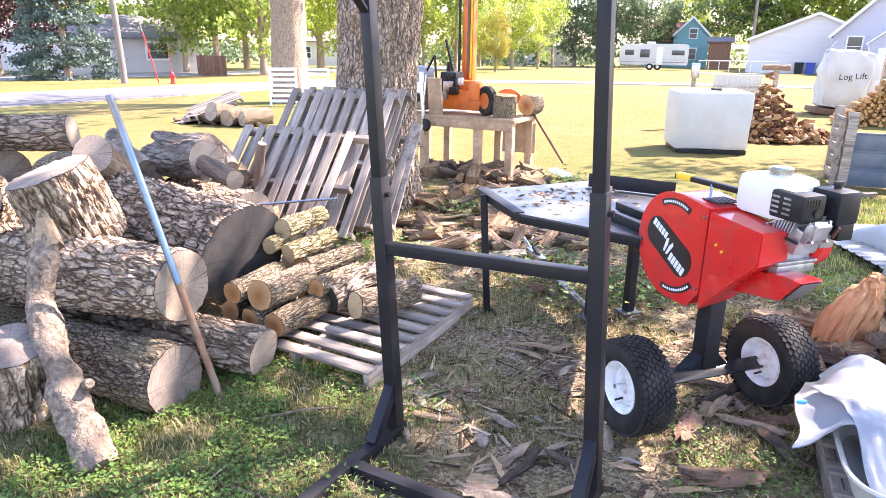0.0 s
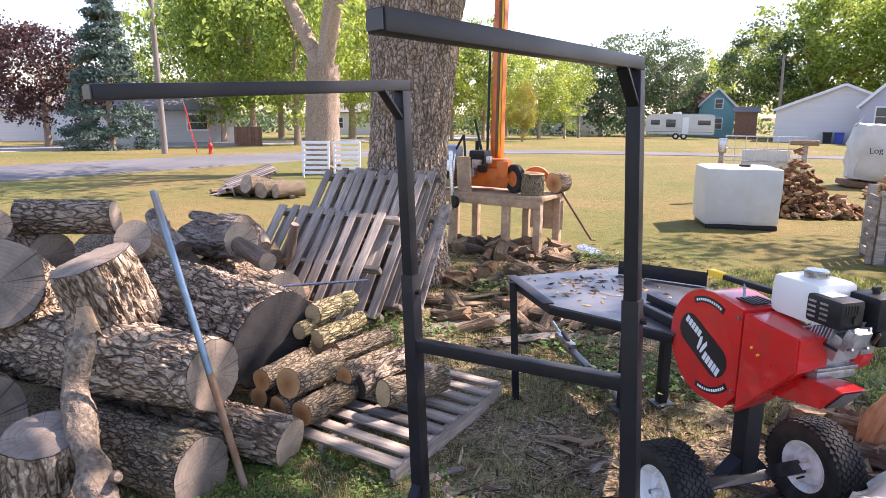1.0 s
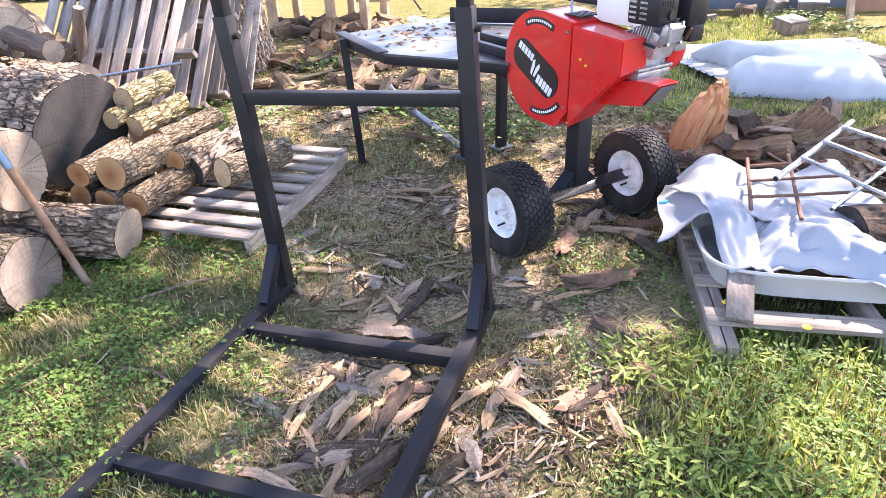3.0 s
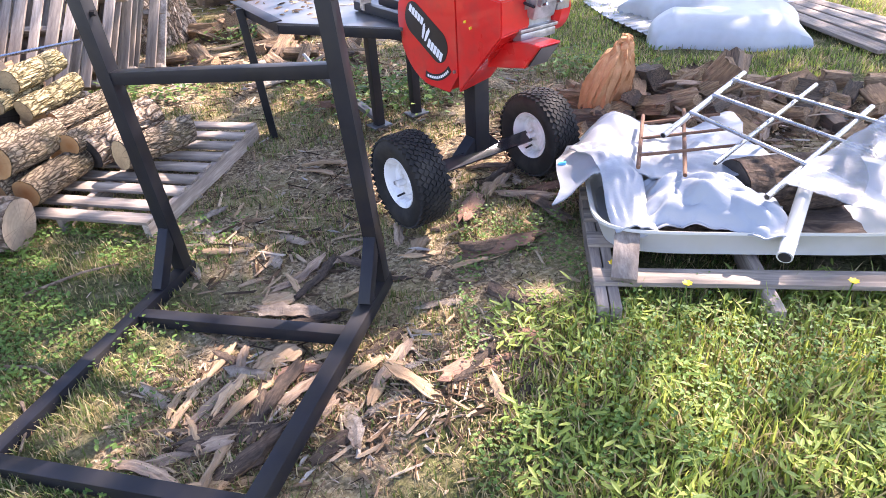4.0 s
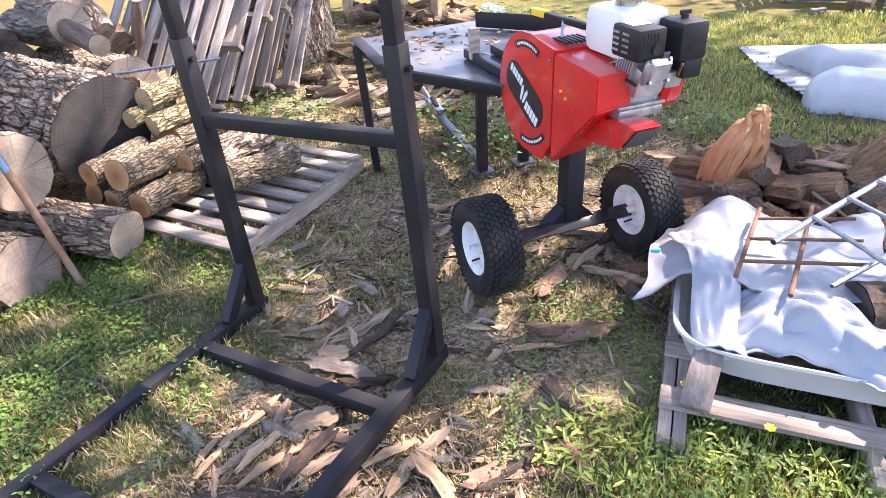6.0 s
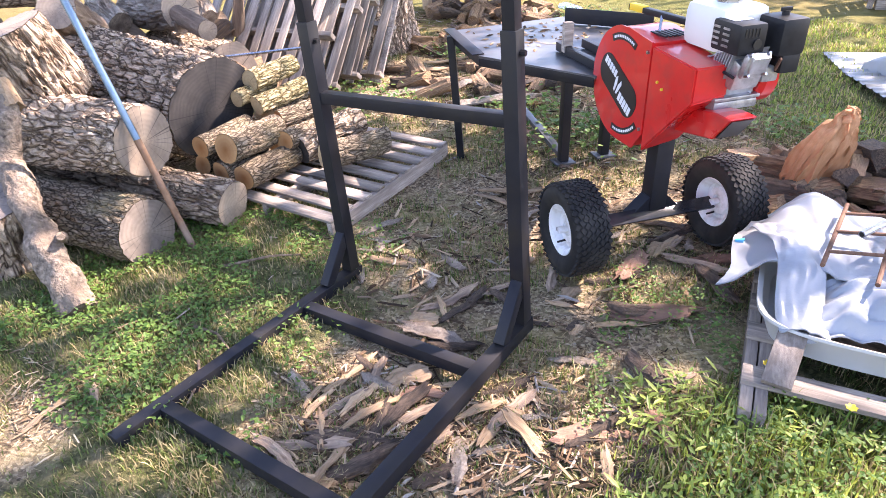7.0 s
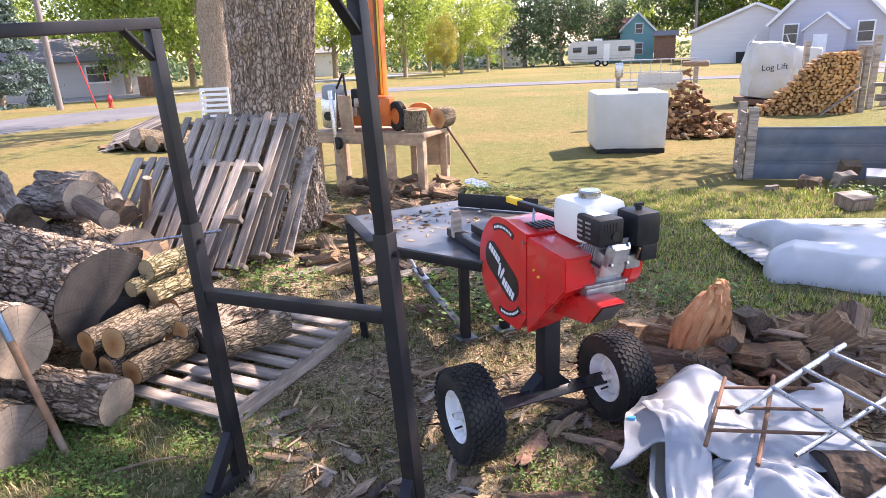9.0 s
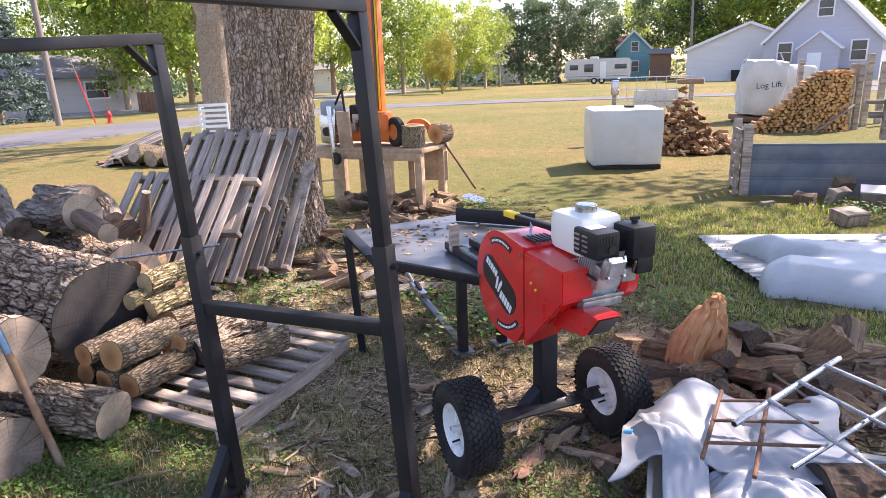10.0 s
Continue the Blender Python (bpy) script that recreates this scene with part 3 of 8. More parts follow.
def tread_mesh():
    bm = bmesh.new()
    for row, h in enumerate((-0.072, -0.0515, -0.031, -0.0105, 0.0105, 0.031, 0.0515, 0.072)):
        n = 42
        for i in range(n):
            a = 6.28318 * (i + 0.5 * (row % 2)) / n
            r = 0.2135 - (0.007 if abs(h) > 0.06 else 0)
            m = Matrix.Rotation(a, 4, "Z") @ Matrix.Translation((r, 0, h)) @ Matrix.Rotation(0.55 if row % 2 else -0.55, 4, "X")
            box(bm, (0, 0, 0), (0.009, 0.023, 0.0165), 0, m)
    return bm


def build_splitter():
    g = 0.105
    sp = thing("log_splitter", pose(1.245, 2.713, 0.0, 0, 0, 34), "red log splitter with petrol engine, black table and turf tyres", "log splitter")
    side = Matrix(((0, 0, 1, 0), (1, 0, 0, 0), (0, 1, 0, 0), (0, 0, 0, 1)))  # outline in (v, z), drawn out along u
    # flywheel housing
    cv, cz, r = 0.185, 0.902, 0.25
    arc = [(cv + r * math.cos(radians(a)), cz + r * math.sin(radians(a))) for a in range(80, -100, -6)][::-1]
    outline = [(-0.02, 0.74), (0.048, 0.655)] + [p for p in arc if p[0] > 0.09] + [(0.16, 1.15), (-0.02, 1.128)]
    hs = part("flywheel_housing", prism(bmesh.new(), [(0.5 * 0.1 + p[0] * 0.97 - 0.045, 0.9 + (p[1] - 0.9) * 0.97) for p in outline], -0.046, 0.165, side), RED, sp)
    part("side_plate", prism(bmesh.new(), outline, -0.056, -0.048, side), RED, sp, "red steel side plate with rounded edge")
    # decals as raised thin sheets
    def lozenge(cx, cy, w, h, tilt, n=8):
        out = []
        for k, (sx, sy) in enumerate(((1, 1), (-1, 1), (-1, -1), (1, -1))):
            for i in range(n + 1):
                a = radians(90 * k + 90 * i / n)
                px, py = sx * (w / 2 - h / 2 * 0.9) + h / 2 * 0.9 * math.cos(a), sy * h / 2 * 0.1 + h / 2 * 0.9 * math.sin(a)
                out.append((cx + px * math.cos(tilt) - py * math.sin(tilt), cy + px * math.sin(tilt) + py * math.cos(tilt)))
        return out

    def band(rr, a0, a1, th, n=14, c=(cv, cz)):
        o = [(c[0] + (rr + th / 2) * math.cos(radians(a0 + (a1 - a0) * i / n)), c[1] + (rr + th / 2) * math.sin(radians(a0 + (a1 - a0) * i / n))) for i in range(n + 1)]
        i_ = [(c[0] + (rr - th / 2) * math.cos(radians(a0 + (a1 - a0) * i / n)), c[1] + (rr - th / 2) * math.sin(radians(a0 + (a1 - a0) * i / n))) for i in range(n + 1)]
        return o + i_[::-1]

    T = radians(27)
    def sheet(name, pts, mat, layer, label=""):
        part(name, prism(bmesh.new(), pts, -0.0572 - 0.0012 * layer, -0.0564 - 0.0012 * (layer - 1), side), mat, sp, label)

    sheet("decal", lozenge(0.205, 0.895, 0.34, 0.15, T), DECAL_HOLLOW_BLACK, 1, "black rounded decal with white emblem")
    ct, st_ = math.cos(T), math.sin(T)
    at = lambda px, py: (0.205 + px * ct - py * st_, 0.895 + px * st_ + py * ct)
    def bars(x0, x1, y, h, n):
        w = (x1 - x0) / n
        for i in range(n):
            a, b = x0 + w * i + w * 0.1, x0 + w * (i + 1) - w * 0.12
            sheet("decal_bar", [at(a, y - h / 2), at(b, y - h / 2), at(b, y + h / 2), at(a, y + h / 2)], DECAL_WHITE, 2)
    bars(0.03, 0.15, 0.030, 0.034, 5)
    bars(-0.15, -0.03, -0.030, 0.042, 5)
    for dx, lean in ((-0.010, -0.007), (0.010, 0.007)):
        sheet("decal_emblem", [at(dx * 0.55, -0.042), at(dx * 0.55 + lean * 1.6, -0.038), at(dx * 1.3 + lean * 2.1, 0.022), at(dx * 0.9 + lean, 0.036), at(dx * 0.5, 0.004)], DECAL_WHITE, 2)
    sheet("decal", band(0.205, 62, 118, 0.030), DECAL_HOLLOW_BLACK, 1, "black curved decal with white marks")
    sheet("decal", band(0.205, 222, 282, 0.030), DECAL_HOLLOW_BLACK, 1, "black curved decal with white marks")
    for a0, a1 in ((66, 114), (226, 278)):
        k = 12
        for i in range(k):
            s0 = a0 + (a1 - a0) * (i + 0.15) / k
            s1 = a0 + (a1 - a0) * (i + 0.8) / k
            sheet("decal_bar", band(0.205, s0, s1, 0.011, 2), DECAL_WHITE, 2)
    for v, z in ((-0.004, 1.085), (-0.004, 0.76)):
        part("bolt", rod(bmesh.new(), (-0.056, v, z), (-0.064, v, z), 0.008, 6), CHROME, sp)
    # louvres on the housing top
    for i in range(6):
        part("louvre", nbox((0.02 + 0.021 * i, 0.055, 1.1365), (0.012, 0.11, 0.006), 0.002, None), BLACK_PLASTIC, sp)
    # belt guard
    bm = bmesh.new()
    def ring(v, z0, z1, u0, u1, zc):
        return [bm.verts.new(p) for p in ((u0, v, z0), (u1, v, z0 + zc), (u1, v, z1), (u0, v, z1))]
    a, b = ring(-0.021, 0.665, 1.112, -0.053, 0.13, 0.03), ring(-0.305, 0.955, 1.092, -0.045, 0.105, 0.02)
    bm.faces.new(a); bm.faces.new(b[::-1])
    for i in range(4):
        j = (i + 1) % 4
        bm.faces.new((a[j], a[i], b[i], b[j]))
    bmesh.ops.recalc_face_normals(bm, faces=bm.faces)
    bmesh.ops.bevel(bm, geom=list(bm.edges), offset=0.006, segments=2, affect="EDGES")
    part("belt_guard", bm, RED, sp, "red tapered belt guard")
    for v, z in ((-0.085, 0.985), (-0.12, 0.965)):
        part("bolt", rod(bmesh.new(), (-0.05, v, z), (-0.058, v, z), 0.006, 6), YELLOW, sp)
    # beam
    bm = bmesh.new()
    prism(bm, [(0.3, 0.71), (-0.37, 0.835), (-0.455, 0.938), (-0.37, 0.938), (0.3, 0.81)], 0.02, 0.135, side)
    bmesh.ops.recalc_face_normals(bm, faces=bm.faces)
    bmesh.ops.bevel(bm, geom=list(bm.edges), offset=0.004, segments=1, affect="EDGES")
    part("rear_beam", bm, RED, sp, "red tapered beam end")
    # dark sheet on the closed beam end, painting the shade of a hollow
    part("beam_mouth", prism(bmesh.new(), [(-0.38, 0.847), (-0.449, 0.929), (-0.453, 0.929), (-0.385, 0.843)], 0.03, 0.125, side), DECAL_HOLLOW_BLACK, sp, "dark sheet standing for the shade inside the beam end")
    part("main_beam", nbox((0.08, 0.95, 0.815), (0.10, 1.25, 0.10), 0.005), BLACK, sp)
    part("ram_rail", nbox((-0.02, 0.62, 0.91), (0.035, 0.56, 0.045), 0.004), BLACK, sp)
    part("ram_rail", nbox((0.13, 0.62, 0.91), (0.035, 0.56, 0.045), 0.004), BLACK, sp)
    part("push_block", nbox((-0.02, 0.80, 0.975), (0.05, 0.035, 0.15), 0.004), PALLET, sp, "worn grey push block")
    # legs and axle
    part("post", nbox((0.105, 0.055, 0.5), (0.085, 0.085, 0.44), 0.006), BLACK, sp)
    part("gusset", prism(bmesh.new(), [(-0.03, 0.315), (0.24, 0.315), (0.15, 0.40), (0.06, 0.40)], 0.0, 0.07, Matrix(((1, 0, 0, 0), (0, 0, 1, 0.02), (0, 1, 0, 0), (0, 0, 0, 1)))), BLACK, sp)
    part("axle_bar", nbox((0, 0, 0), (0.74, 0.065, 0.014), 0.003, pose(0.03, 0.01, 0.322, 32, 0, 0)), BLACK_GLOSS, sp, "black flat steel axle bar")
    part("axle", rod(bmesh.new(), (-0.40, 0.03, 0.318), (0.52, 0.03, 0.318), 0.010), CHROME, sp)
    for c in (-0.335, 0.455):
        w = part("wheel", tyre_mesh(), RUBBER, sp, "black turf tyre on a white rim", m=Matrix.Translation((c, 0.0, 0.328)) @ Matrix.Rotation(radians(90), 4, "Y"))
        part("tread", tread_mesh(), RUBBER, w)
        bm = bmesh.new()
        lathe(bm, [(0.001, -0.028), (0.03, -0.028), (0.035, -0.033), (0.062, -0.030), (0.07, -0.022), (0.088, -0.022), (0.096, -0.05), (0.108, -0.061), (0.117, -0.066), (0.121, -0.060), (0.121, 0.060), (0.117, 0.066), (0.096, 0.05), (0.088, 0.022), (0.001, 0.022)], 40)
        part("rim", bm, RIM_WHITE, w, "white pressed steel rim")
        part("hub", rod(bmesh.new(), (0, 0, -0.07), (0, 0, -0.02), 0.016, 16), RIM_WHITE, w)
        part("valve_stem", rod(bmesh.new(), (0.07, 0.02, -0.022), (0.075, 0.022, -0.062), 0.005, 8), BLACK, w)
    # table
    tb = [(-0.44, 0.985), (-0.065, 0.40), (0.30, 0.40), (0.66, 0.9), (0.66, 1.70), (-0.42, 1.62)]
    part("table_plate", prism(bmesh.new(), tb, 0.868, 0.882), BLACK_DUSTY_SHEEN, sp, "dusty black steel work table, colour paled for the sky's reflection")
    part("table_skirt", bar(bmesh.new(), (-0.435, 0.985, 0.85), (-0.065, 0.405, 0.85), 0.008, 0.05), BLACK, sp)
    part("table_skirt", bar(bmesh.new(), (-0.415, 1.62, 0.85), (-0.437, 0.985, 0.85), 0.008, 0.05), BLACK, sp)
    part("side_flange", bar(bmesh.new(), (-0.44, 1.0, 0.885), (-0.43, 1.58, 0.905), 0.07, 0.006), BLACK, sp)
    part("back_flange", bar(bmesh.new(), (0.30, 1.50, 0.93), (0.66, 1.08, 0.93), 0.008, 0.09), BLACK, sp, "black upturned table flange")
    legs = ((0.165, 1.14, 0.11), (0.44, 1.13, 0.12))
    for u, v, z in legs:
        part("table_leg", nbox((u, v, (0.868 + z) / 2), (0.055, 0.055, 0.868 - z), 0.004), BLACK, sp)
        part("foot_plate", nbox((u, v, z + 0.006), (0.13, 0.11, 0.012), 0.003), BLACK_DUSTY_SHEEN, sp)
    part("stop_post", bar(bmesh.new(), (-0.40, 1.50, 0.09), (-0.44, 1.515, 0.875), 0.055, 0.045), BLACK, sp)
    part("tow_bar", bar(bmesh.new(), (0.165, 1.13, 0.15), (0.16, 1.95, 0.27), 0.05, 0.03), BLACK_DUSTY_SHEEN, sp, "black tow bar with coupler")
    part("coupler", bar(bmesh.new(), (0.16, 1.80, 0.275), (0.155, 2.02, 0.305), 0.06, 0.05, 0.01), CHROME, sp, "grey steel ball coupler")
    part("coupler_latch", bar(bmesh.new(), (0.157, 1.86, 0.31), (0.155, 1.95, 0.345), 0.03, 0.02), BLACK, sp)
    part("safety_chain", rod(bmesh.new(), (0.155, 2.0, 0.32), (0.152, 2.12, 0.37), 0.012, 8), CHROME, sp)
    # lever
    part("lever", bar(bmesh.new(), (0.045, 0.33, 1.198), (0.10, -0.01, 1.19), 0.03, 0.024, 0.004), BLACK, sp)
    part("lever_grip", bar(bmesh.new(), (0.047, 0.325, 1.2), (0.062, 0.235, 1.198), 0.034, 0.03, 0.006), YELLOW, sp, "yellow grip")
    part("lever_bracket", bar(bmesh.new(), (0.05, 0.10, 1.13), (0.075, 0.13, 1.2), 0.012, 0.02), CHROME, sp)
    # engine
    part("engine_base", nbox((0.15, -0.215, 0.935), (0.19, 0.19, 0.035), 0.008), ALU, sp)
    part("crankcase", nbox((0.17, -0.20, 1.0), (0.16, 0.17, 0.13), 0.025), ALU, sp)
    part("sump_flange", nbox((0.15, -0.215, 0.962), (0.20, 0.20, 0.014), 0.003), ALU, sp)
    for u, v in ((0.07, -0.29), (0.07, -0.14), (0.22, -0.29)):
        part("mount_bolt", rod(bmesh.new(), (u, v, 0.95), (u, v, 0.972), 0.009, 6), CHROME, sp)
    part("cylinder", box(bmesh.new(), (0, 0, 0), (0.12, 0.15, 0.11), 0.012, pose(0.15, -0.28, 1.075, 18)), ALU, sp)
    for i in range(7):
        part("cooling_fin", nbox((0, 0, 0), (0.15, 0.004, 0.135), 0, None), ALU, sp, m=pose(0.15, -0.225 - 0.0155 * i, 1.058 + 0.005 * i, 18))
    part("valve_cover", box(bmesh.new(), (0, 0, 0), (0.10, 0.032, 0.095), 0.014, pose(0.145, -0.372, 1.10, 18)), ALU, sp, "rounded cast valve cover")
    part("valve_cover_boss", box(bmesh.new(), (0, 0, 0), (0.072, 0.018, 0.066), 0.008, pose(0.145, -0.394, 1.107, 18)), ALU, sp)
    for u, z in ((0.108, 1.065), (0.108, 1.14), (0.182, 1.065), (0.182, 1.14)):
        part("cover_bolt", rod(bmesh.new(), (u, -0.372, z), (u, -0.397, z + 0.008), 0.006, 6), CHROME, sp)
    part("oil_filler", rod(bmesh.new(), (0.07, -0.22, 1.0), (0.045, -0.235, 1.02), 0.017, 12), BLACK_PLASTIC, sp)
    part("governor_rod", rod(bmesh.new(), (0.075, -0.13, 1.075), (0.085, -0.27, 1.125), 0.004, 6), CHROME, sp)
    part("ignition_cover", nbox((0.095, -0.15, 1.055), (0.05, 0.10, 0.05), 0.012), BLACK_PLASTIC, sp)
    part("spark_cable", rod(bmesh.new(), (0.07, -0.15, 1.09), (0.075, -0.36, 1.06), 0.006, 8), BLACK_PLASTIC, sp)
    part("fan_shroud", lathe(bmesh.new(), [(0.001, 0), (0.10, 0), (0.115, 0.02), (0.115, 0.07), (0.001, 0.075)], 28, Matrix.Translation((0.25, -0.20, 1.02)) @ Matrix.Rotation(radians(90), 4, "Y")), RED, sp, "red recoil starter shroud")
    tk = part("fuel_tank", nbox((0.185, -0.125, 1.195), (0.215, 0.245, 0.175), 0.045), TANK_WHITE, sp, "off-white fuel tank")
    part("fuel_cap", lathe(bmesh.new(), [(0.001, 0.03), (0.04, 0.03), (0.046, 0.024), (0.046, 0.0), (0.036, -0.006)], 24, Matrix.Translation((0.175, -0.14, 1.283))), CHROME, tk, "silver fuel cap")
    mf = part("muffler_guard", nbox((0.125, -0.285, 1.19), (0.115, 0.16, 0.112), 0.016), BLACK_PLASTIC, sp, "black slotted muffler guard")
    for i in range(4):
        for j in range(2):
            part("slot", nbox((0.0665, -0.235 - 0.055 * j, 1.16 + 0.02 * i), (0.003, 0.035, 0.008), 0), ALU, mf)
    # black pieces on the solid guard stand for shade in its openings
    for i in range(5):
        part("slot", nbox((0.09 + 0.014 * i, -0.3655, 1.215), (0.006, 0.003, 0.03), 0), DECAL_HOLLOW_BLACK, mf)
    part("exhaust_port", rod(bmesh.new(), (0.14, -0.36, 1.175), (0.14, -0.373, 1.175), 0.018, 14), DECAL_HOLLOW_BLACK, mf)
    part("guard_label", nbox((0.125, -0.27, 1.2475), (0.075, 0.06, 0.002), 0), DECAL_WHITE, mf, "pale warning label")
    ac = part("air_cleaner", nbox((0.29, -0.31, 1.185), (0.115, 0.14, 0.135), 0.02), BLACK_PLASTIC, sp, "black air cleaner box")
    part("wing_nut", rod(bmesh.new(), (0.29, -0.31, 1.25), (0.29, -0.31, 1.268), 0.014, 10), BLACK_PLASTIC, ac)
    part("wing_nut", nbox((0.29, -0.31, 1.272), (0.045, 0.012, 0.016), 0.004), BLACK_PLASTIC, ac)
    part("cleaner_foot", nbox((0.30, -0.335, 1.09), (0.08, 0.08, 0.07), 0.01), BLACK_PLASTIC, ac)
    part("carburettor", nbox((0.25, -0.31, 1.05), (0.07, 0.07, 0.06), 0.01), ALU, sp)
    part("throttle_lever", bar(bmesh.new(), (0.25, -0.36, 1.07), (0.24, -0.39, 1.12), 0.008, 0.014), RUSTY, sp)
    part("fuel_pipe", rod(bmesh.new(), (0.03, -0.16, 0.93), (0.035, -0.16, 0.82), 0.005, 8), YELLOW, sp)


build_splitter()


# ---- pallets ----
def pallet_parts(root, w, l, boards, bw, thick=0.017, sh=0.09, both=True, seed=1):
    """Deck boards run across w; three stringers run along l. Top face at z = sh + 2 * thick."""
    rnd = random.Random(seed)
    for x in (-w / 2 + 0.02, 0, w / 2 - 0.02):
        part("stringer", nbox((x, 0, thick + sh / 2), (0.038, l, sh), 0.004), PALLET_Y, root)
    for top in (True, False):
        if not top and not both:
            continue
        n = boards if top else max(3, boards // 2)
        z = thick * 1.5 + sh + 0.001 if top else thick / 2 - 0.001
        for i in range(n):
            y = -l / 2 + bw / 2 + (l - bw) * i / (n - 1) + rnd.uniform(-0.008, 0.008)
            part("deck_board", nbox((rnd.uniform(-0.008, 0.008), 0, 0), (w - rnd.uniform(0, 0.015), bw * rnd.uniform(0.88, 1.05), thick), 0.003), PALLET, root, m=pose(0, y, z, 0, 0, rnd.uniform(-0.9, 0.9)))


FRONT_PALLET = thing("wooden_pallet", pose(-0.685, 3.34, gz(-0.4, 3.4) - 0.03, 2.5, -1.0, -15.6), "weathered grey wooden pallet lying on the ground under cut logs", "pallet")
pallet_parts(FRONT_PALLET, 1.06, 1.16, 9, 0.085, seed=3)
def leaning_pallet(seed, right, top_y, top_z, tilt, w, l, n, jut):
    """Slats run up the slope; the top right corner of the face stands at right, top_y, top_z."""
    base = pose(right, top_y, top_z, tilt, 0, -6) @ pose(-w / 2, -l, -0.127)
    pl = thing("wooden_pallet", base @ pose(0, l / 2, 0), "weathered grey pallet leaning with others against a tree trunk", "pallet", "leaning pallets")
    rnd = random.Random(seed)
    for k in range(n):
        xx = -w / 2 + 0.045 + (w - 0.09) * k / (n - 1) + rnd.uniform(-0.015, 0.015)
        part("slat", nbox((0, 0, 0), (rnd.uniform(0.07, 0.094), l - rnd.uniform(0, 0.05), 0.017), 0.003), PALLET_Y, pl, m=pose(xx, rnd.uniform(-0.015, 0.015), 0.118, 0, 0, rnd.uniform(-1.3, 1.3)))
    for yy in (-l / 2 + 0.05, 0.0, l / 2 - 0.05):
        part("stringer", nbox((jut / 2, yy, 0.063), (w + jut + rnd.uniform(-0.01, 0.02), 0.04, 0.088), 0.004), PALLET, pl)
    for k in range(5):
        xx = -w / 2 + 0.06 + (w - 0.12) * k / 4
        part("slat", nbox((0, 0, 0), (0.085, l, 0.017), 0.003), PALLET_Y, pl, m=pose(xx, 0, 0.009, 0, 0, rnd.uniform(-0.9, 0.9)))


leaning_pallet(40, -1.45, 5.24, 1.03, 46.0, 1.18, 1.16, 9, 0.13)
leaning_pallet(41, -1.22, 5.66, 1.34, 47.5, 1.12, 1.54, 9, 0.04)
leaning_pallet(42, -1.18, 5.88, 1.36, 50.0, 1.08, 1.50, 8, 0.05)
leaning_pallet(43, -1.06, 5.72, 0.97, 51.0, 1.05, 1.02, 8, 0.04)
solo("loose_board", bar(bmesh.new(), (-1.145, 5.16, 0.10), (-1.03, 5.74, 1.05), 0.115, 0.02), PALLET_Y, Matrix(), "weathered grey board leaning on the pallets", "board")
solo("metal_rod", rod(bmesh.new(), (-2.0, 4.10, 0.56), (-1.28, 4.42, 0.60), 0.011, 10), CHROME, Matrix(), "thin grey metal rod lying across the pallet", "rod")


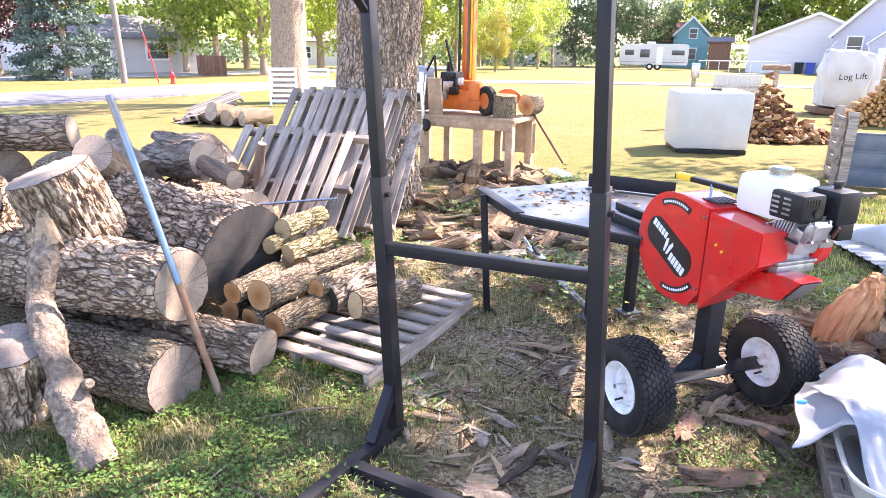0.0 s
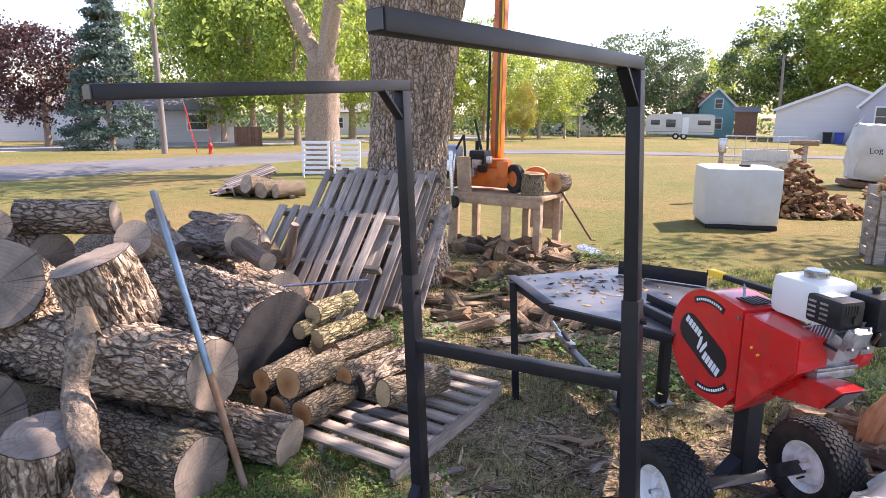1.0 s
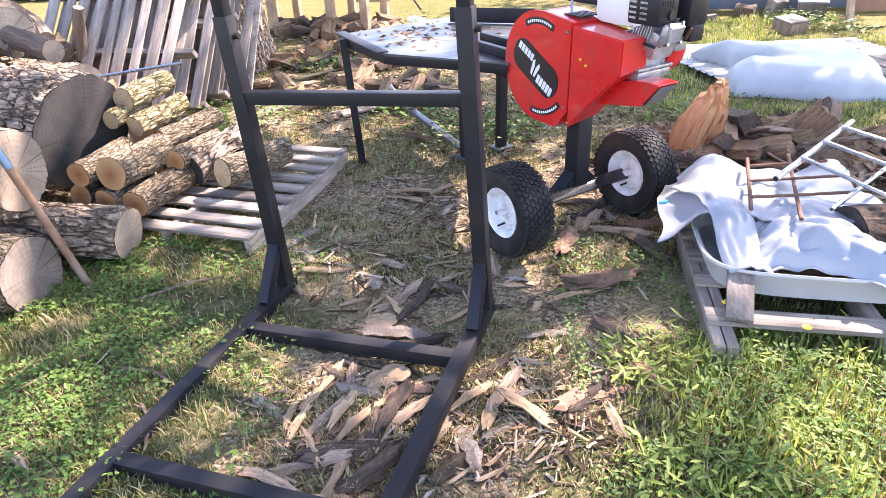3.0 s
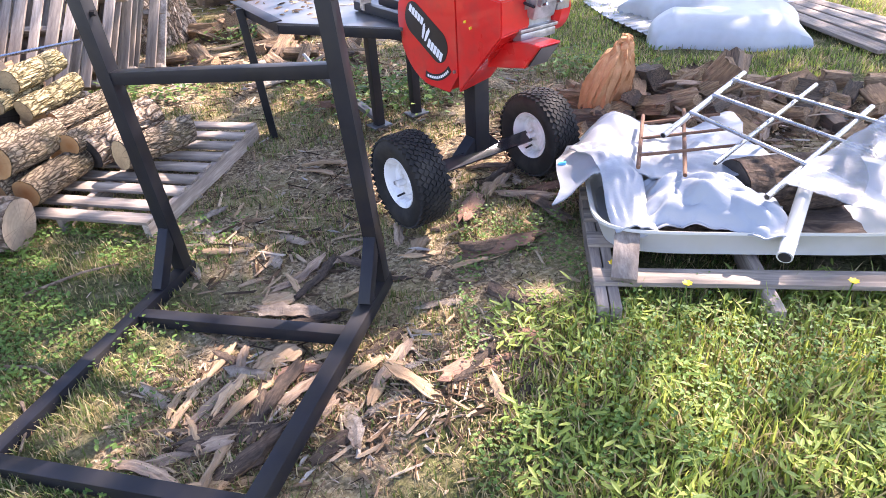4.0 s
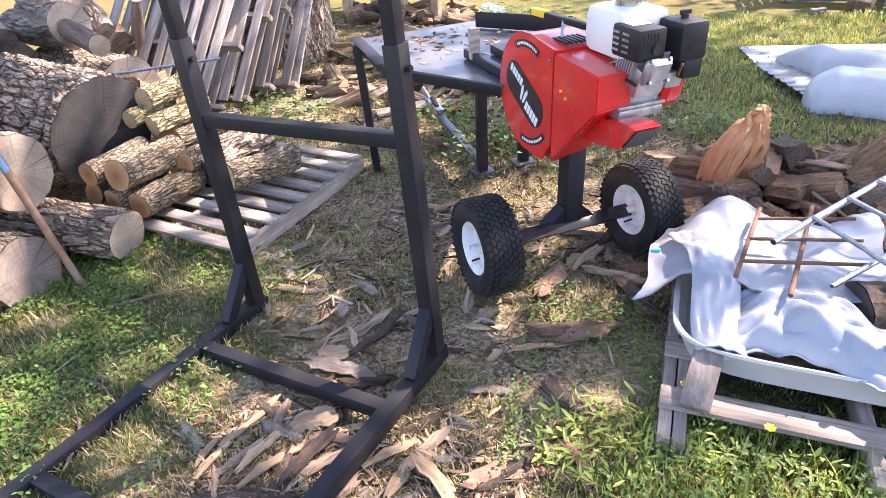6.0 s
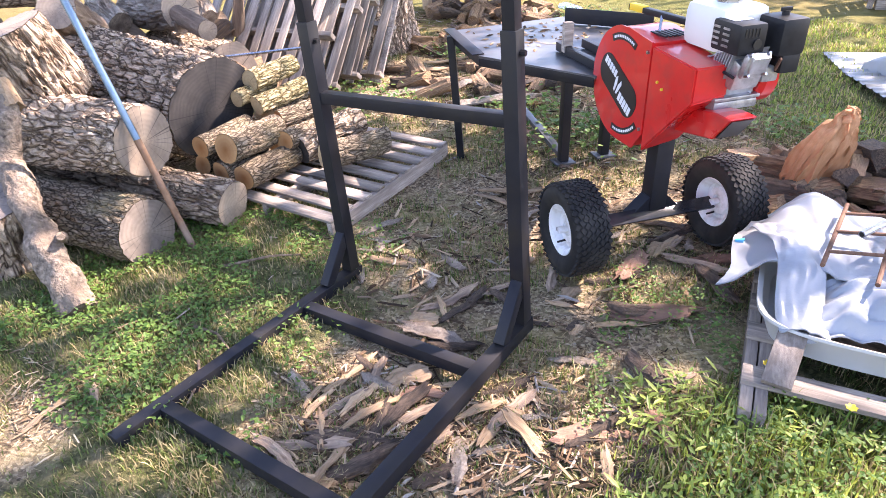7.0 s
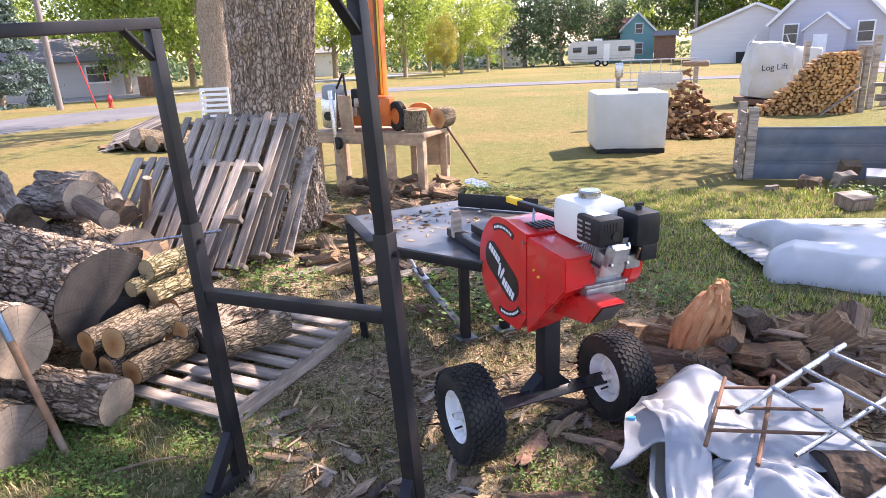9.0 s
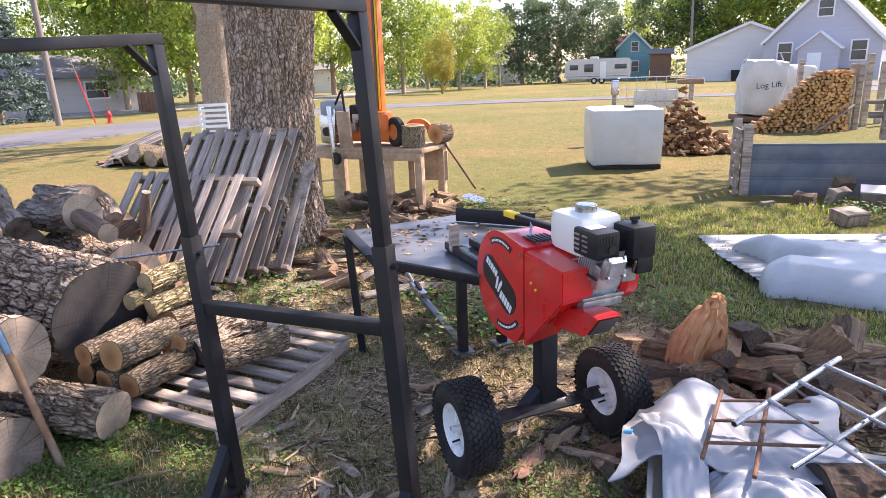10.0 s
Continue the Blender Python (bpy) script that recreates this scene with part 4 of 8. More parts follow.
# ---- logs ----
def make_log(p, q, r0, r1, bark, cut, seed, furrow=0.012, label="", category="log", group="", segs=72, step=0.03, crook=0.0, knots=0, name="log", flare=0.0, askew=0.16):
    m, L = along(p, q)
    rnd = random.Random(seed)
    n = max(6, int(L / step))
    bm = bmesh.new()
    off = rnd.uniform(0, 50)
    ph = rnd.uniform(0, 6.28)
    knot = [(rnd.uniform(0, 6.28), rnd.uniform(0.25, 0.75) * L, rnd.uniform(0.35, 0.6)) for _ in range(knots)]
    cx = lambda z: crook * math.sin(3.1 * z / L + ph)
    cy = lambda z: crook * 0.7 * math.sin(4.3 * z / L + ph * 2)
    def radius(a, z):
        k = z / L
        r = r0 + (r1 - r0) * k + flare * max(0, 0.25 - k) ** 2 * 10
        c, s = math.cos(a), math.sin(a)
        r *= 1 + 0.07 * noise.noise((c * 1.1, s * 1.1, z * 1.3 + off)) + 0.03 * noise.noise((c * 2.6, s * 2.6, z * 3 + off))
        f = abs(noise.noise((c * r * 20 + 2 * noise.noise((c * 3, s * 3, z * 4 + off)), s * r * 20, z * 7.5 + off)))
        g = abs(noise.noise((c * r * 55, s * r * 55, z * 16 + off + 9)))
        soft = 0.18 + 0.82 * ss(0.0, 0.05, min(z, L - z))
        r += soft * (furrow * 1.25 * (min(f * 4.5, 1) - 0.75) + furrow * 0.35 * (min(g * 3, 1) - 0.5))
        for ka, kz, kr in knot:
            d = math.hypot((math.cos(a) - math.cos(ka)) * r, (math.sin(a) - math.sin(ka)) * r, )
            d = math.hypot(d, z - kz) / (r0 * kr)
            r += r0 * 0.30 * math.exp(-d * d * 2)
        return r
    tx = [(rnd.uniform(-askew, askew), rnd.uniform(-askew, askew)) for _ in range(2)]
    def zo(a, r, z, rag=1.0):
        """How far a sawn end leans and how ragged its rim is."""
        e = 0 if z < L / 2 else 1
        k = 1 - ss(0.0, min(0.16, L * 0.3), min(z, L - z))
        return k * (r * (tx[e][0] * math.cos(a) + tx[e][1] * math.sin(a)) + rag * 0.007 * r / 0.2 * noise.noise((math.cos(a) * 6, math.sin(a) * 6, off + e)))
    rings = []
    for i in range(n + 1):
        z = L * i / n
        ring = []
        for j in range(segs):
            a = 6.28318 * j / segs
            r = radius(a, z)
            ring.append(bm.verts.new((cx(z) + r * math.cos(a), cy(z) + r * math.sin(a), z + zo(a, r, z))))
        rings.append(ring)
    for a, b in zip(rings, rings[1:]):
        for j in range(segs):
            k = (j + 1) % segs
            bm.faces.new((a[j], a[k], b[k], b[j]))
    ob = solo(name, bm, bark, m, label, category, group)
    for z, sgn in ((0.0, -1), (L, 1)):
        bm = bmesh.new()
        rnd.random()
        prev = None
        cen = bm.verts.new((cx(z), cy(z), z + sgn * 0.002))
        for k in (0.25, 0.5, 0.75, 0.92, 1.0):
            ring = []
            for j in range(segs):
                a = 6.28318 * j / segs
                r = (radius(a, z) - 0.002) * k
                ring.append(bm.verts.new((cx(z) + r * math.cos(a), cy(z) + r * math.sin(a), z + zo(a, r, z, 1.0 if k == 1.0 else 0.0) + sgn * (0.003 + 0.006 * noise.noise((r * 9 * math.cos(a), r * 9 * math.sin(a), off)) * (1 - k * 0.6)))))
            if prev is None:
                for j in range(segs):
                    bm.faces.new((cen, ring[j], ring[(j + 1) % segs]))
            else:
                for j in range(segs):
                    bm.faces.new((prev[j], ring[j], ring[(j + 1) % segs], prev[(j + 1) % segs]))
            prev = ring
        bmesh.ops.recalc_face_normals(bm, faces=bm.faces)
        part("cut_end", bm, cut, ob)
    return ob


PILE = "big log pile"
make_log((-1.36, 3.19, 0.50), (-3.1, 3.62, 0.58), 0.325, 0.35, BARK_OAK, CUT_DARK, 1, 0.032, "huge log with deeply furrowed grey-brown bark and dark weathered end, darkened further for shade", group=PILE, segs=210, step=0.014)
make_log((-1.275, 2.47, 0.58), (-2.75, 2.65, 0.52), 0.188, 0.225, BARK_OAK, CUT_PALE, 2, 0.018, "thick furrowed log with a pale cut end in the pile", group=PILE, segs=150, step=0.014, askew=0.03)
make_log((-1.20, 2.24, 0.17), (-2.25, 2.42, 0.14), 0.178, 0.18, BARK_GREY, CUT_GREY, 3, 0.018, "grey log with worm-marked bark lying on the grass", group=PILE, segs=130, step=0.014)
make_log((-0.95, 2.66, 0.15), (-2.4, 2.80, 0.20), 0.132, 0.15, BARK_STUMP, CUT_PALE, 4, 0.018, "weathered half-bare log under the pile", group=PILE, crook=0.02, segs=110, step=0.016)
make_log((-2.12, 2.58, 1.10), (-2.08, 2.74, 0.66), 0.215, 0.235, BARK_STUMP, CUT_PALE, 5, 0.022, "short flared stump standing on the logs, bark stripped", "stump", PILE, segs=130, step=0.016, knots=2)
make_log((-1.84, 1.93, 0.42), (-1.90, 1.98, 0.02), 0.165, 0.18, BARK_STUMP, CUT_GREY, 6, 0.02, "short upright stump beside the branch", "stump", PILE)
make_log((-2.60, 2.38, 0.97), (-3.1, 2.9, 0.72), 0.25, 0.27, BARK_OAK, CUT_GREY, 7, 0.02, "thick log with a grey sawn face", group=PILE)
make_log((-2.45, 2.05, 0.30), (-3.3, 2.3, 0.28), 0.28, 0.30, BARK_OAK, CUT_GREY, 8, 0.02, "thick dark log at the bottom of the pile", group=PILE)
make_log((-2.85, 3.52, 1.16), (-3.5, 3.30, 1.16), 0.12, 0.125, BARK_OAK, CUT_PALE, 9, 0.014, "furrowed log with a pale end lying on top", group=PILE)
make_log((-2.55, 3.35, 1.05), (-2.75, 3.75, 0.80), 0.13, 0.14, BARE_WOOD, CUT_PALE, 10, 0.012, "bare pale log lying on the pile", group=PILE)
make_log((-3.2, 2.85, 1.18), (-3.9, 3.1, 1.16), 0.12, 0.13, BARE_WOOD, CUT_PALE, 11, 0.012, "pale split log lying on top", group=PILE)
make_log((-3.3, 3.35, 0.88), (-4.1, 3.5, 0.9), 0.17, 0.18, BARK_OAK, CUT_PALE, 12, 0.015, "furrowed log in the pile", group=PILE)
make_log((-1.95, 4.05, 0.78), (-2.35, 4.25, 0.85), 0.075, 0.07, BARE_WOOD, CUT_PALE, 13, 0.006, "short grey billet on the pile", group=PILE)
make_log((-2.35, 4.25, 0.86), (-3.1, 4.6, 0.80), 0.15, 0.11, WEATHERED, CUT_PALE, 14, 0.025, "grey-barked log with stripped bark on the heap", group=PILE, crook=0.03)
make_log((-2.6, 4.7, 0.88), (-3.3, 4.9, 0.75), 0.13, 0.15, WEATHERED, WEATHERED, 15, 0.03, "splintered grey log on the heap", group=PILE, crook=0.03)
make_log((-2.17, 4.85, 0.93), (-2.3, 4.9, 0.55), 0.04, 0.055, BARE_WOOD, CUT_GREY, 16, 0.006, "brown stub standing in the heap", group=PILE, segs=24)
make_log((-3.0, 4.2, 0.45), (-4.2, 4.7, 0.45), 0.33, 0.33, BARK_GREY, CUT_GREY, 17, 0.02, "big log under the heap", group=PILE)
make_log((-2.0, 4.25, 0.34), (-2.9, 4.6, 0.34), 0.30, 0.30, BARK_OAK, CUT_GREY, 18, 0.02, "big log behind the pile", group=PILE)
make_log((-2.7, 3.1, 0.2), (-4.0, 3.3, 0.3), 0.24, 0.25, BARK_OAK, CUT_GREY, 19, 0.02, "log at the bottom of the pile", group=PILE)

# crooked bare-topped branch
def build_branch():
    ctrl = [Vector(p) for p in ((-1.205, 1.715, 0.02), (-1.41, 1.84, 0.20), (-1.70, 2.02, 0.42), (-1.84, 2.13, 0.57), (-1.83, 2.20, 0.76), (-1.86, 2.27, 0.86))]
    rad = [0.085, 0.078, 0.068, 0.062, 0.058, 0.045]
    bm = bmesh.new()
    rings, segs = [], 40
    for i in range(len(ctrl) - 1):
        for k in range(14):
            t = k / 14
            p = ctrl[i].lerp(ctrl[i + 1], t)
            d = (ctrl[min(i + 2, len(ctrl) - 1)] - ctrl[i]).normalized()
            x = d.cross(Vector((0, 0, 1))).normalized()
            y = d.cross(x)
            rr = rad[i] + (rad[i + 1] - rad[i]) * t
            ring = []
            for j in range(segs):
                a = 6.28318 * j / segs
                v = x * math.cos(a) + y * math.sin(a)
                w = rr * (0.94 + 0.5 * noise.noise(p * 7 + v * 0.9) + 0.22 * abs(noise.noise(p * 26 + v * 2.6)))
                ring.append(bm.verts.new(p + v * w))
            rings.append(ring)
    for a, b in zip(rings, rings[1:]):
        for j in range(segs):
            bm.faces.new((a[j], a[(j + 1) % segs], b[(j + 1) % segs], b[j]))
    bm.faces.new(rings[0]); bm.faces.new(rings[-1][::-1])
    br = solo("branch", bm, BARK_FINE, Matrix(), "crooked grey branch leaning on the log pile, broken pale tip", "branch")
    bm = bmesh.new()
    rod(bm, (-1.83, 2.245, 0.80), (-1.90, 2.30, 0.92), 0.058, 14, 0.03)
    for v in bm.verts:
        v.co += Vector((noise.noise(v.co * 30), noise.noise(v.co * 30 + Vector((5, 0, 0))), noise.noise(v.co * 30 + Vector((0, 7, 0))))) * 0.03
    part("broken_tip", bm, CHIP_PALE, br, "pale splintered wood")
    bm = bmesh.new()
    rod(bm, (-1.42, 1.93, 0.28), (-1.33, 1.86, 0.34), 0.03, 12, 0.02)
    part("side_stub", bm, BARK_FINE, br)


build_branch()
bm = bmesh.new()
rod(bm, (-1.02, 2.345, 0.0), (-1.51, 2.415, 1.53), 0.0180, 18)
pipe = solo("steel_pipe", bm, STEEL_BLUE, Matrix(), "worn blue-grey steel pipe leaning on the log pile", "pipe")
bm = bmesh.new()
rod(bm, (-1.02, 2.345, 0.0), (-1.2225, 2.374, 0.632), 0.0186, 18)
part("rusty_lower_half", bm, RUST_DULL, pipe, "rusty lower half of the pipe")

# small cut logs on the pallet
SM = "cut logs on the pallet"
small = [
    ((-1.20, 3.38, 0.635), (-1.09, 3.74, 0.66), 0.067, BARK_MOSSY, CUT_CREAM),
    ((-1.235, 3.256, 0.553), (-1.20, 3.62, 0.56), 0.050, BARK_MOSSY, CUT_CREAM),
    ((-1.12, 3.30, 0.50), (-1.01, 3.68, 0.535), 0.061, BARK_MOSSY, CUT_CREAM),
    ((-1.01, 3.35, 0.405), (-0.83, 3.72, 0.42), 0.064, BARK_GREY, CUT_FRESH),
    ((-1.071, 2.842, 0.402), (-0.985, 3.25, 0.39), 0.087, BARK_GREY, CUT_FRESH),
    ((-1.225, 2.828, 0.410), (-1.19, 3.24, 0.40), 0.066, BARK_GREY, CUT_FRESH),
    ((-0.985, 2.84, 0.235), (-0.885, 3.24, 0.228), 0.073, BARK_GREY, CUT_FRESH),
    ((-1.14, 2.832, 0.255), (-1.09, 3.24, 0.25), 0.068, BARK_GREY, CUT_FRESH),
    ((-1.30, 2.89, 0.27), (-1.27, 3.30, 0.26), 0.062, BARK_GREY, CUT_FRESH),
    ((-0.885, 3.18, 0.335), (-0.80, 3.57, 0.335), 0.062, BARK_GREY, CUT_FRESH),
    ((-0.84, 3.26, 0.255), (-0.58, 3.62, 0.345), 0.098, BARK_OAK, CUT_DARK),
    ((-0.625, 3.17, 0.262), (-0.325, 3.47, 0.285), 0.084, BARK_GREY, CUT_CREAM),
    ((-0.95, 3.36, 0.27), (-0.9, 3.78, 0.27), 0.085, BARK_GREY, CUT_CREAM),
    ((-1.15, 3.40, 0.42), (-1.12, 3.80, 0.44), 0.085, BARK_GREY, CUT_CREAM),
    ((-1.12, 3.33, 0.25), (-1.10, 3.75, 0.26), 0.085, BARK_GREY, CUT_CREAM),
]
for i, (p, q, r, bk, ct) in enumerate(small):
    make_log(p, q, r, r * 0.95, bk, ct, 60 + i, 0.009 if r < 0.095 else 0.016, "short cut log with mossy grey bark and an orange-tan end" if ct is CUT_FRESH else "short cut log with mossy grey bark and a cream end", group=SM, segs=64, step=0.014, crook=0.008, knots=1 if r > 0.095 else 0)


# ---- trees ----
def bear(deg, d):
    return 0.8 + d * math.sin(radians(deg)), d * math.cos(radians(deg))


def leaf_cloud(centres, per, spread, size, seed, flat=0.6):
    """Folded leaves strewn round the clump centres."""
    rng = np.random.default_rng(seed)
    c = np.repeat(np.array(centres), per, axis=0)
    n = len(c)
    p = c + rng.normal(0, 1, (n, 3)) * np.array([spread, spread, spread * flat])
    a = rng.normal(0, 1, (n, 3)); a /= np.linalg.norm(a, axis=1)[:, None]
    b = rng.normal(0, 1, (n, 3)); b -= a * (a * b).sum(1)[:, None]; b /= np.linalg.norm(b, axis=1)[:, None]
    s = size * rng.uniform(0.6, 1.3, (n, 1))
    k = np.cross(a, b)
    v = np.stack([p - a * s, p + b * s * 0.55 + k * s * 0.15, p + a * s, p - b * s * 0.55 + k * s * 0.15], 1).reshape(-1, 3)
    f = np.arange(n * 4).reshape(n, 4)
    tris = np.concatenate([f[:, [0, 1, 2]], f[:, [0, 2, 3]]])
    me = bpy.data.meshes.new("crown")
    me.from_pydata(v.tolist(), [], tris.tolist())
    return me


def limb(bm, pts, r0, r1, segs=14, rough=0.06, seed=0):
    rings = []
    pts = [Vector(p) for p in pts]
    n = len(pts) - 1
    for i in range(n):
        for k in range(6):
            t = (i + k / 6) / n
            p = pts[i].lerp(pts[i + 1], k / 6)
            d = (pts[min(i + 2, n)] - pts[i]).normalized()
            x = d.orthogonal().normalized()
            y = d.cross(x)
            r = r0 + (r1 - r0) * t
            rings.append([bm.verts.new(p + (x * math.cos(6.28318 * j / segs) + y * math.sin(6.28318 * j / segs)) * r * (1 + rough * noise.noise((j * 0.9 + seed, t * 9, seed)))) for j in range(segs)])
    for a, b in zip(rings, rings[1:]):
        for j in range(segs):
            bm.faces.new((a[j], a[(j + 1) % segs], b[(j + 1) % segs], b[j]))
    bm.faces.new(rings[-1])


def make_tree(m, h, r, crown_r, base, leaf, n_clump, per, size, seed, label, lean=(0, 0)):
    rnd = random.Random(seed)
    t = thing("tree", m, label, "tree")
    bm = bmesh.new()
    top = Vector((lean[0], lean[1], h * 0.8))
    limb(bm, [(0, 0, -0.1), (lean[0] * 0.2, lean[1] * 0.2, base), tuple(top * 0.75), tuple(top)], r, r * 0.2, 14, 0.1, seed)
    for i in range(9):
        a = i * 2.4 + rnd.uniform(0, 0.6)
        z0 = base + (h * 0.7 - base) * rnd.uniform(0.0, 0.8)
        o = Vector((lean[0] * z0 / h, lean[1] * z0 / h, z0))
        rr = crown_r * rnd.uniform(0.5, 0.85)
        e = o + Vector((rr * math.cos(a), rr * math.sin(a), (h - z0) * rnd.uniform(0.25, 0.6)))
        limb(bm, [o, o.lerp(e, 0.5) + Vector((0, 0, 0.3)), e], r * 0.35, r * 0.06, 7, 0.05, seed + i)
    part("trunk", bm, BARK_TREE, t)
    cs = []
    cz = (base + h) / 2
    for i in range(n_clump):
        u, a = rnd.uniform(-1, 1), rnd.uniform(0, 6.28)
        k = rnd.uniform(0.35, 1) ** 0.5 * (1 + 0.22 * math.sin(3 * a + seed))
        w = math.sqrt(1 - u * u) * k
        cs.append((lean[0] * 0.7 + crown_r * w * math.cos(a), lean[1] * 0.7 + crown_r * w * math.sin(a), cz + (h - base) / 2 * u * k))
    me = leaf_cloud(cs, per, crown_r * 0.105, size, seed)
    me.materials.append(leaf)
    cr = new("crown", me)
    cr.parent = t
    return t


def scaled(x, y, s, rz, sz=None):
    return pose(x, y, gz(x, y) - 0.05, 0, 0, rz) @ Matrix.Diagonal((s, s, sz or s, 1))


# the big tree behind the pallets; its unseen crown is laid out to cast shade
def build_big_tree():
    t = thing("tree", pose(-1.70, 6.42, 0), "massive old tree with thick furrowed trunk and an unseen crown added for shade", "tree")
    bm = bmesh.new()
    segs, rows = 200, 200
    rings = []
    for i in range(rows + 1):
        z = -0.1 + 5.2 * i / rows
        ring = []
        for j in range(segs):
            a = 6.28318 * j / segs
            c, s = math.cos(a), math.sin(a)
            base = 0.405 + 0.22 * math.exp(-(z + 0.1) * 2.2) + 0.16 * ss(2.0, 4.5, z) * abs(c) + 0.03 * ss(1.2, 3, z)
            rr = base * (1 + 0.05 * noise.noise((c * 1.4, s * 1.4, z * 0.8)) + 0.05 * math.exp(-z * 2) * math.sin(a * 5))
            f = abs(noise.noise((c * 9 + noise.noise((c * 2, s * 2, z * 3)), s * 9, z * 2.6 + 3)))
            g2 = abs(noise.noise((c * 22, s * 22, z * 5 + 3)))
            rr += 0.036 * (min(f * 4.2, 1) - 0.75) + 0.016 * (min(g2 * 3, 1) - 0.5)
            for ka, kz, kr in ((-1.75, 2.05, 0.17), (-1.2, 2.55, 0.13)):
                d = math.hypot(math.hypot(c - math.cos(ka), s - math.sin(ka)) * 0.45, (z - kz) * 0.6) / kr
                rr += 0.11 * math.exp(-d * d * 1.6) * math.cos(d * 2.6)
            ring.append(bm.verts.new((rr * c - 0.03 + 0.16 * ss(0, 4, z), rr * s, z)))
        rings.append(ring)
    for a, b in zip(rings, rings[1:]):
        for j in range(segs):
            bm.faces.new((a[j], a[(j + 1) % segs], b[(j + 1) % segs], b[j]))
    part("trunk", bm, BARK_TREE, t)
    rnd = random.Random(5)
    for i in range(10):
        a = i * 0.628 + rnd.uniform(-0.2, 0.2)
        e = Vector((5.7 + 5.6 * math.cos(a), 0.1 + 4.3 * math.sin(a), 7.0 + rnd.uniform(0, 2)))
        bm = bmesh.new()
        s = Vector((0.35 * math.cos(a), 0.3 * math.sin(a), 4.8))
        limb(bm, [s, s.lerp(e, 0.4) + Vector((0, 0, 1.0)), e], 0.26, 0.04, 12, 0.08, i)
        part("limb", bm, BARK_TREE, t)
    cs = []
    def lit(p):
        """Gaps left in the unseen crown so that the sun reaches the logs, the table and the litter."""
        x, y = p[0] - (p[2] - 7.5) * 0.68, p[1] - (p[2] - 7.5) * 0.58
        return any(math.hypot(x - gx - 6.8, y - gy + 2.07) < r for gx, gy, r in ((-2.9, 2.3, 1.25), (1.65, 1.3, 0.8), (0.3, 3.2, 0.6), (0.95, 3.75, 0.7), (-0.1, 5.5, 0.95), (-1.45, 3.0, 0.6), (-3.4, 0.9, 0.5), (-1.05, 1.2, 0.75), (0.4, 1.5, 0.45), (1.9, 2.2, 0.4), (0.3, 2.5, 0.5), (-3.5, 3.9, 1.1), (0.75, 2.75, 0.65)))

    for i in range(370):
        a, k = rnd.uniform(0, 6.28), math.sqrt(rnd.uniform(0, 1))
        k *= 1 + 0.12 * math.sin(4 * a)
        cs.append((5.7 + 6.4 * k * math.cos(a), 0.1 + 4.9 * k * math.sin(a), 6.3 + rnd.uniform(0, 3.2) * (1 - 0.5 * k)))
    # extra boughs out of view, added to shade more of the yard
    for cx, cy, rx, ry, n in ((9.5, 2.6, 2.2, 1.9, 110), (9.9, 6.0, 2.9, 2.3, 50), (6.4, -0.8, 1.3, 1.0, 30)):
        bm = bmesh.new()
        limb(bm, [(0.3, 0.2, 4.7), (cx * 0.5, cy * 0.5, 7.2), (cx, cy, 7.6)], 0.24, 0.04, 12, 0.08, 3)
        part("limb", bm, BARK_TREE, t)
        for i in range(n):
            a, k = rnd.uniform(0, 6.28), math.sqrt(rnd.uniform(0, 1))
            cs.append((cx + rx * k * math.cos(a), cy + ry * k * math.sin(a), 6.7 + rnd.uniform(0, 2.2)))
    cs = [p for p in cs if not lit(p) or rnd.random() < 0.25]
    me = leaf_cloud(cs, 26, 0.36, 0.12, 77)
    me.materials.append(LEAF_MAPLE)
    cr = new("crown", me)
    cr.parent = t


build_big_tree()

# second trunk with a fork, and the trees along the street
def build_forked_tree():
    x, y = bear(-28.2, 19.6)
    t = thing("tree", pose(x, y, 0.08), "tall grey-barked tree forking into three limbs", "tree")
    bm = bmesh.new()
    limb(bm, [(0, 0, -0.1), (0, 0, 1.4), (0.05, 0, 2.8), (0.1, 0, 3.3)], 0.52, 0.45, 28, 0.08, 3)
    part("trunk", bm, BARK_TREE, t)
    cs = []
    rnd = random.Random(2)
    for e, r in (((-2.0, 0.3, 6.5), 0.26), ((0.5, 0.2, 8.0), 0.28), ((1.5, -0.3, 7.0), 0.24)):
        bm = bmesh.new()
        limb(bm, [(0.1, 0, 2.9), (e[0] * 0.45, e[1], 4.6), e, (e[0] * 1.6, e[1] * 2, e[2] + 3)], r, 0.07, 16, 0.08, 4)
        part("limb", bm, BARK_TREE, t)
        for i in range(40):
            cs.append((e[0] * 1.2 + rnd.gauss(0, 1.9), e[1] + rnd.gauss(0, 1.9), e[2] + 0.8 + rnd.gauss(0, 1.4)))
    me = leaf_cloud(cs, 30, 0.35, 0.13, 7)
    me.materials.append(LEAF_MAPLE)
    new("crown", me).parent = t


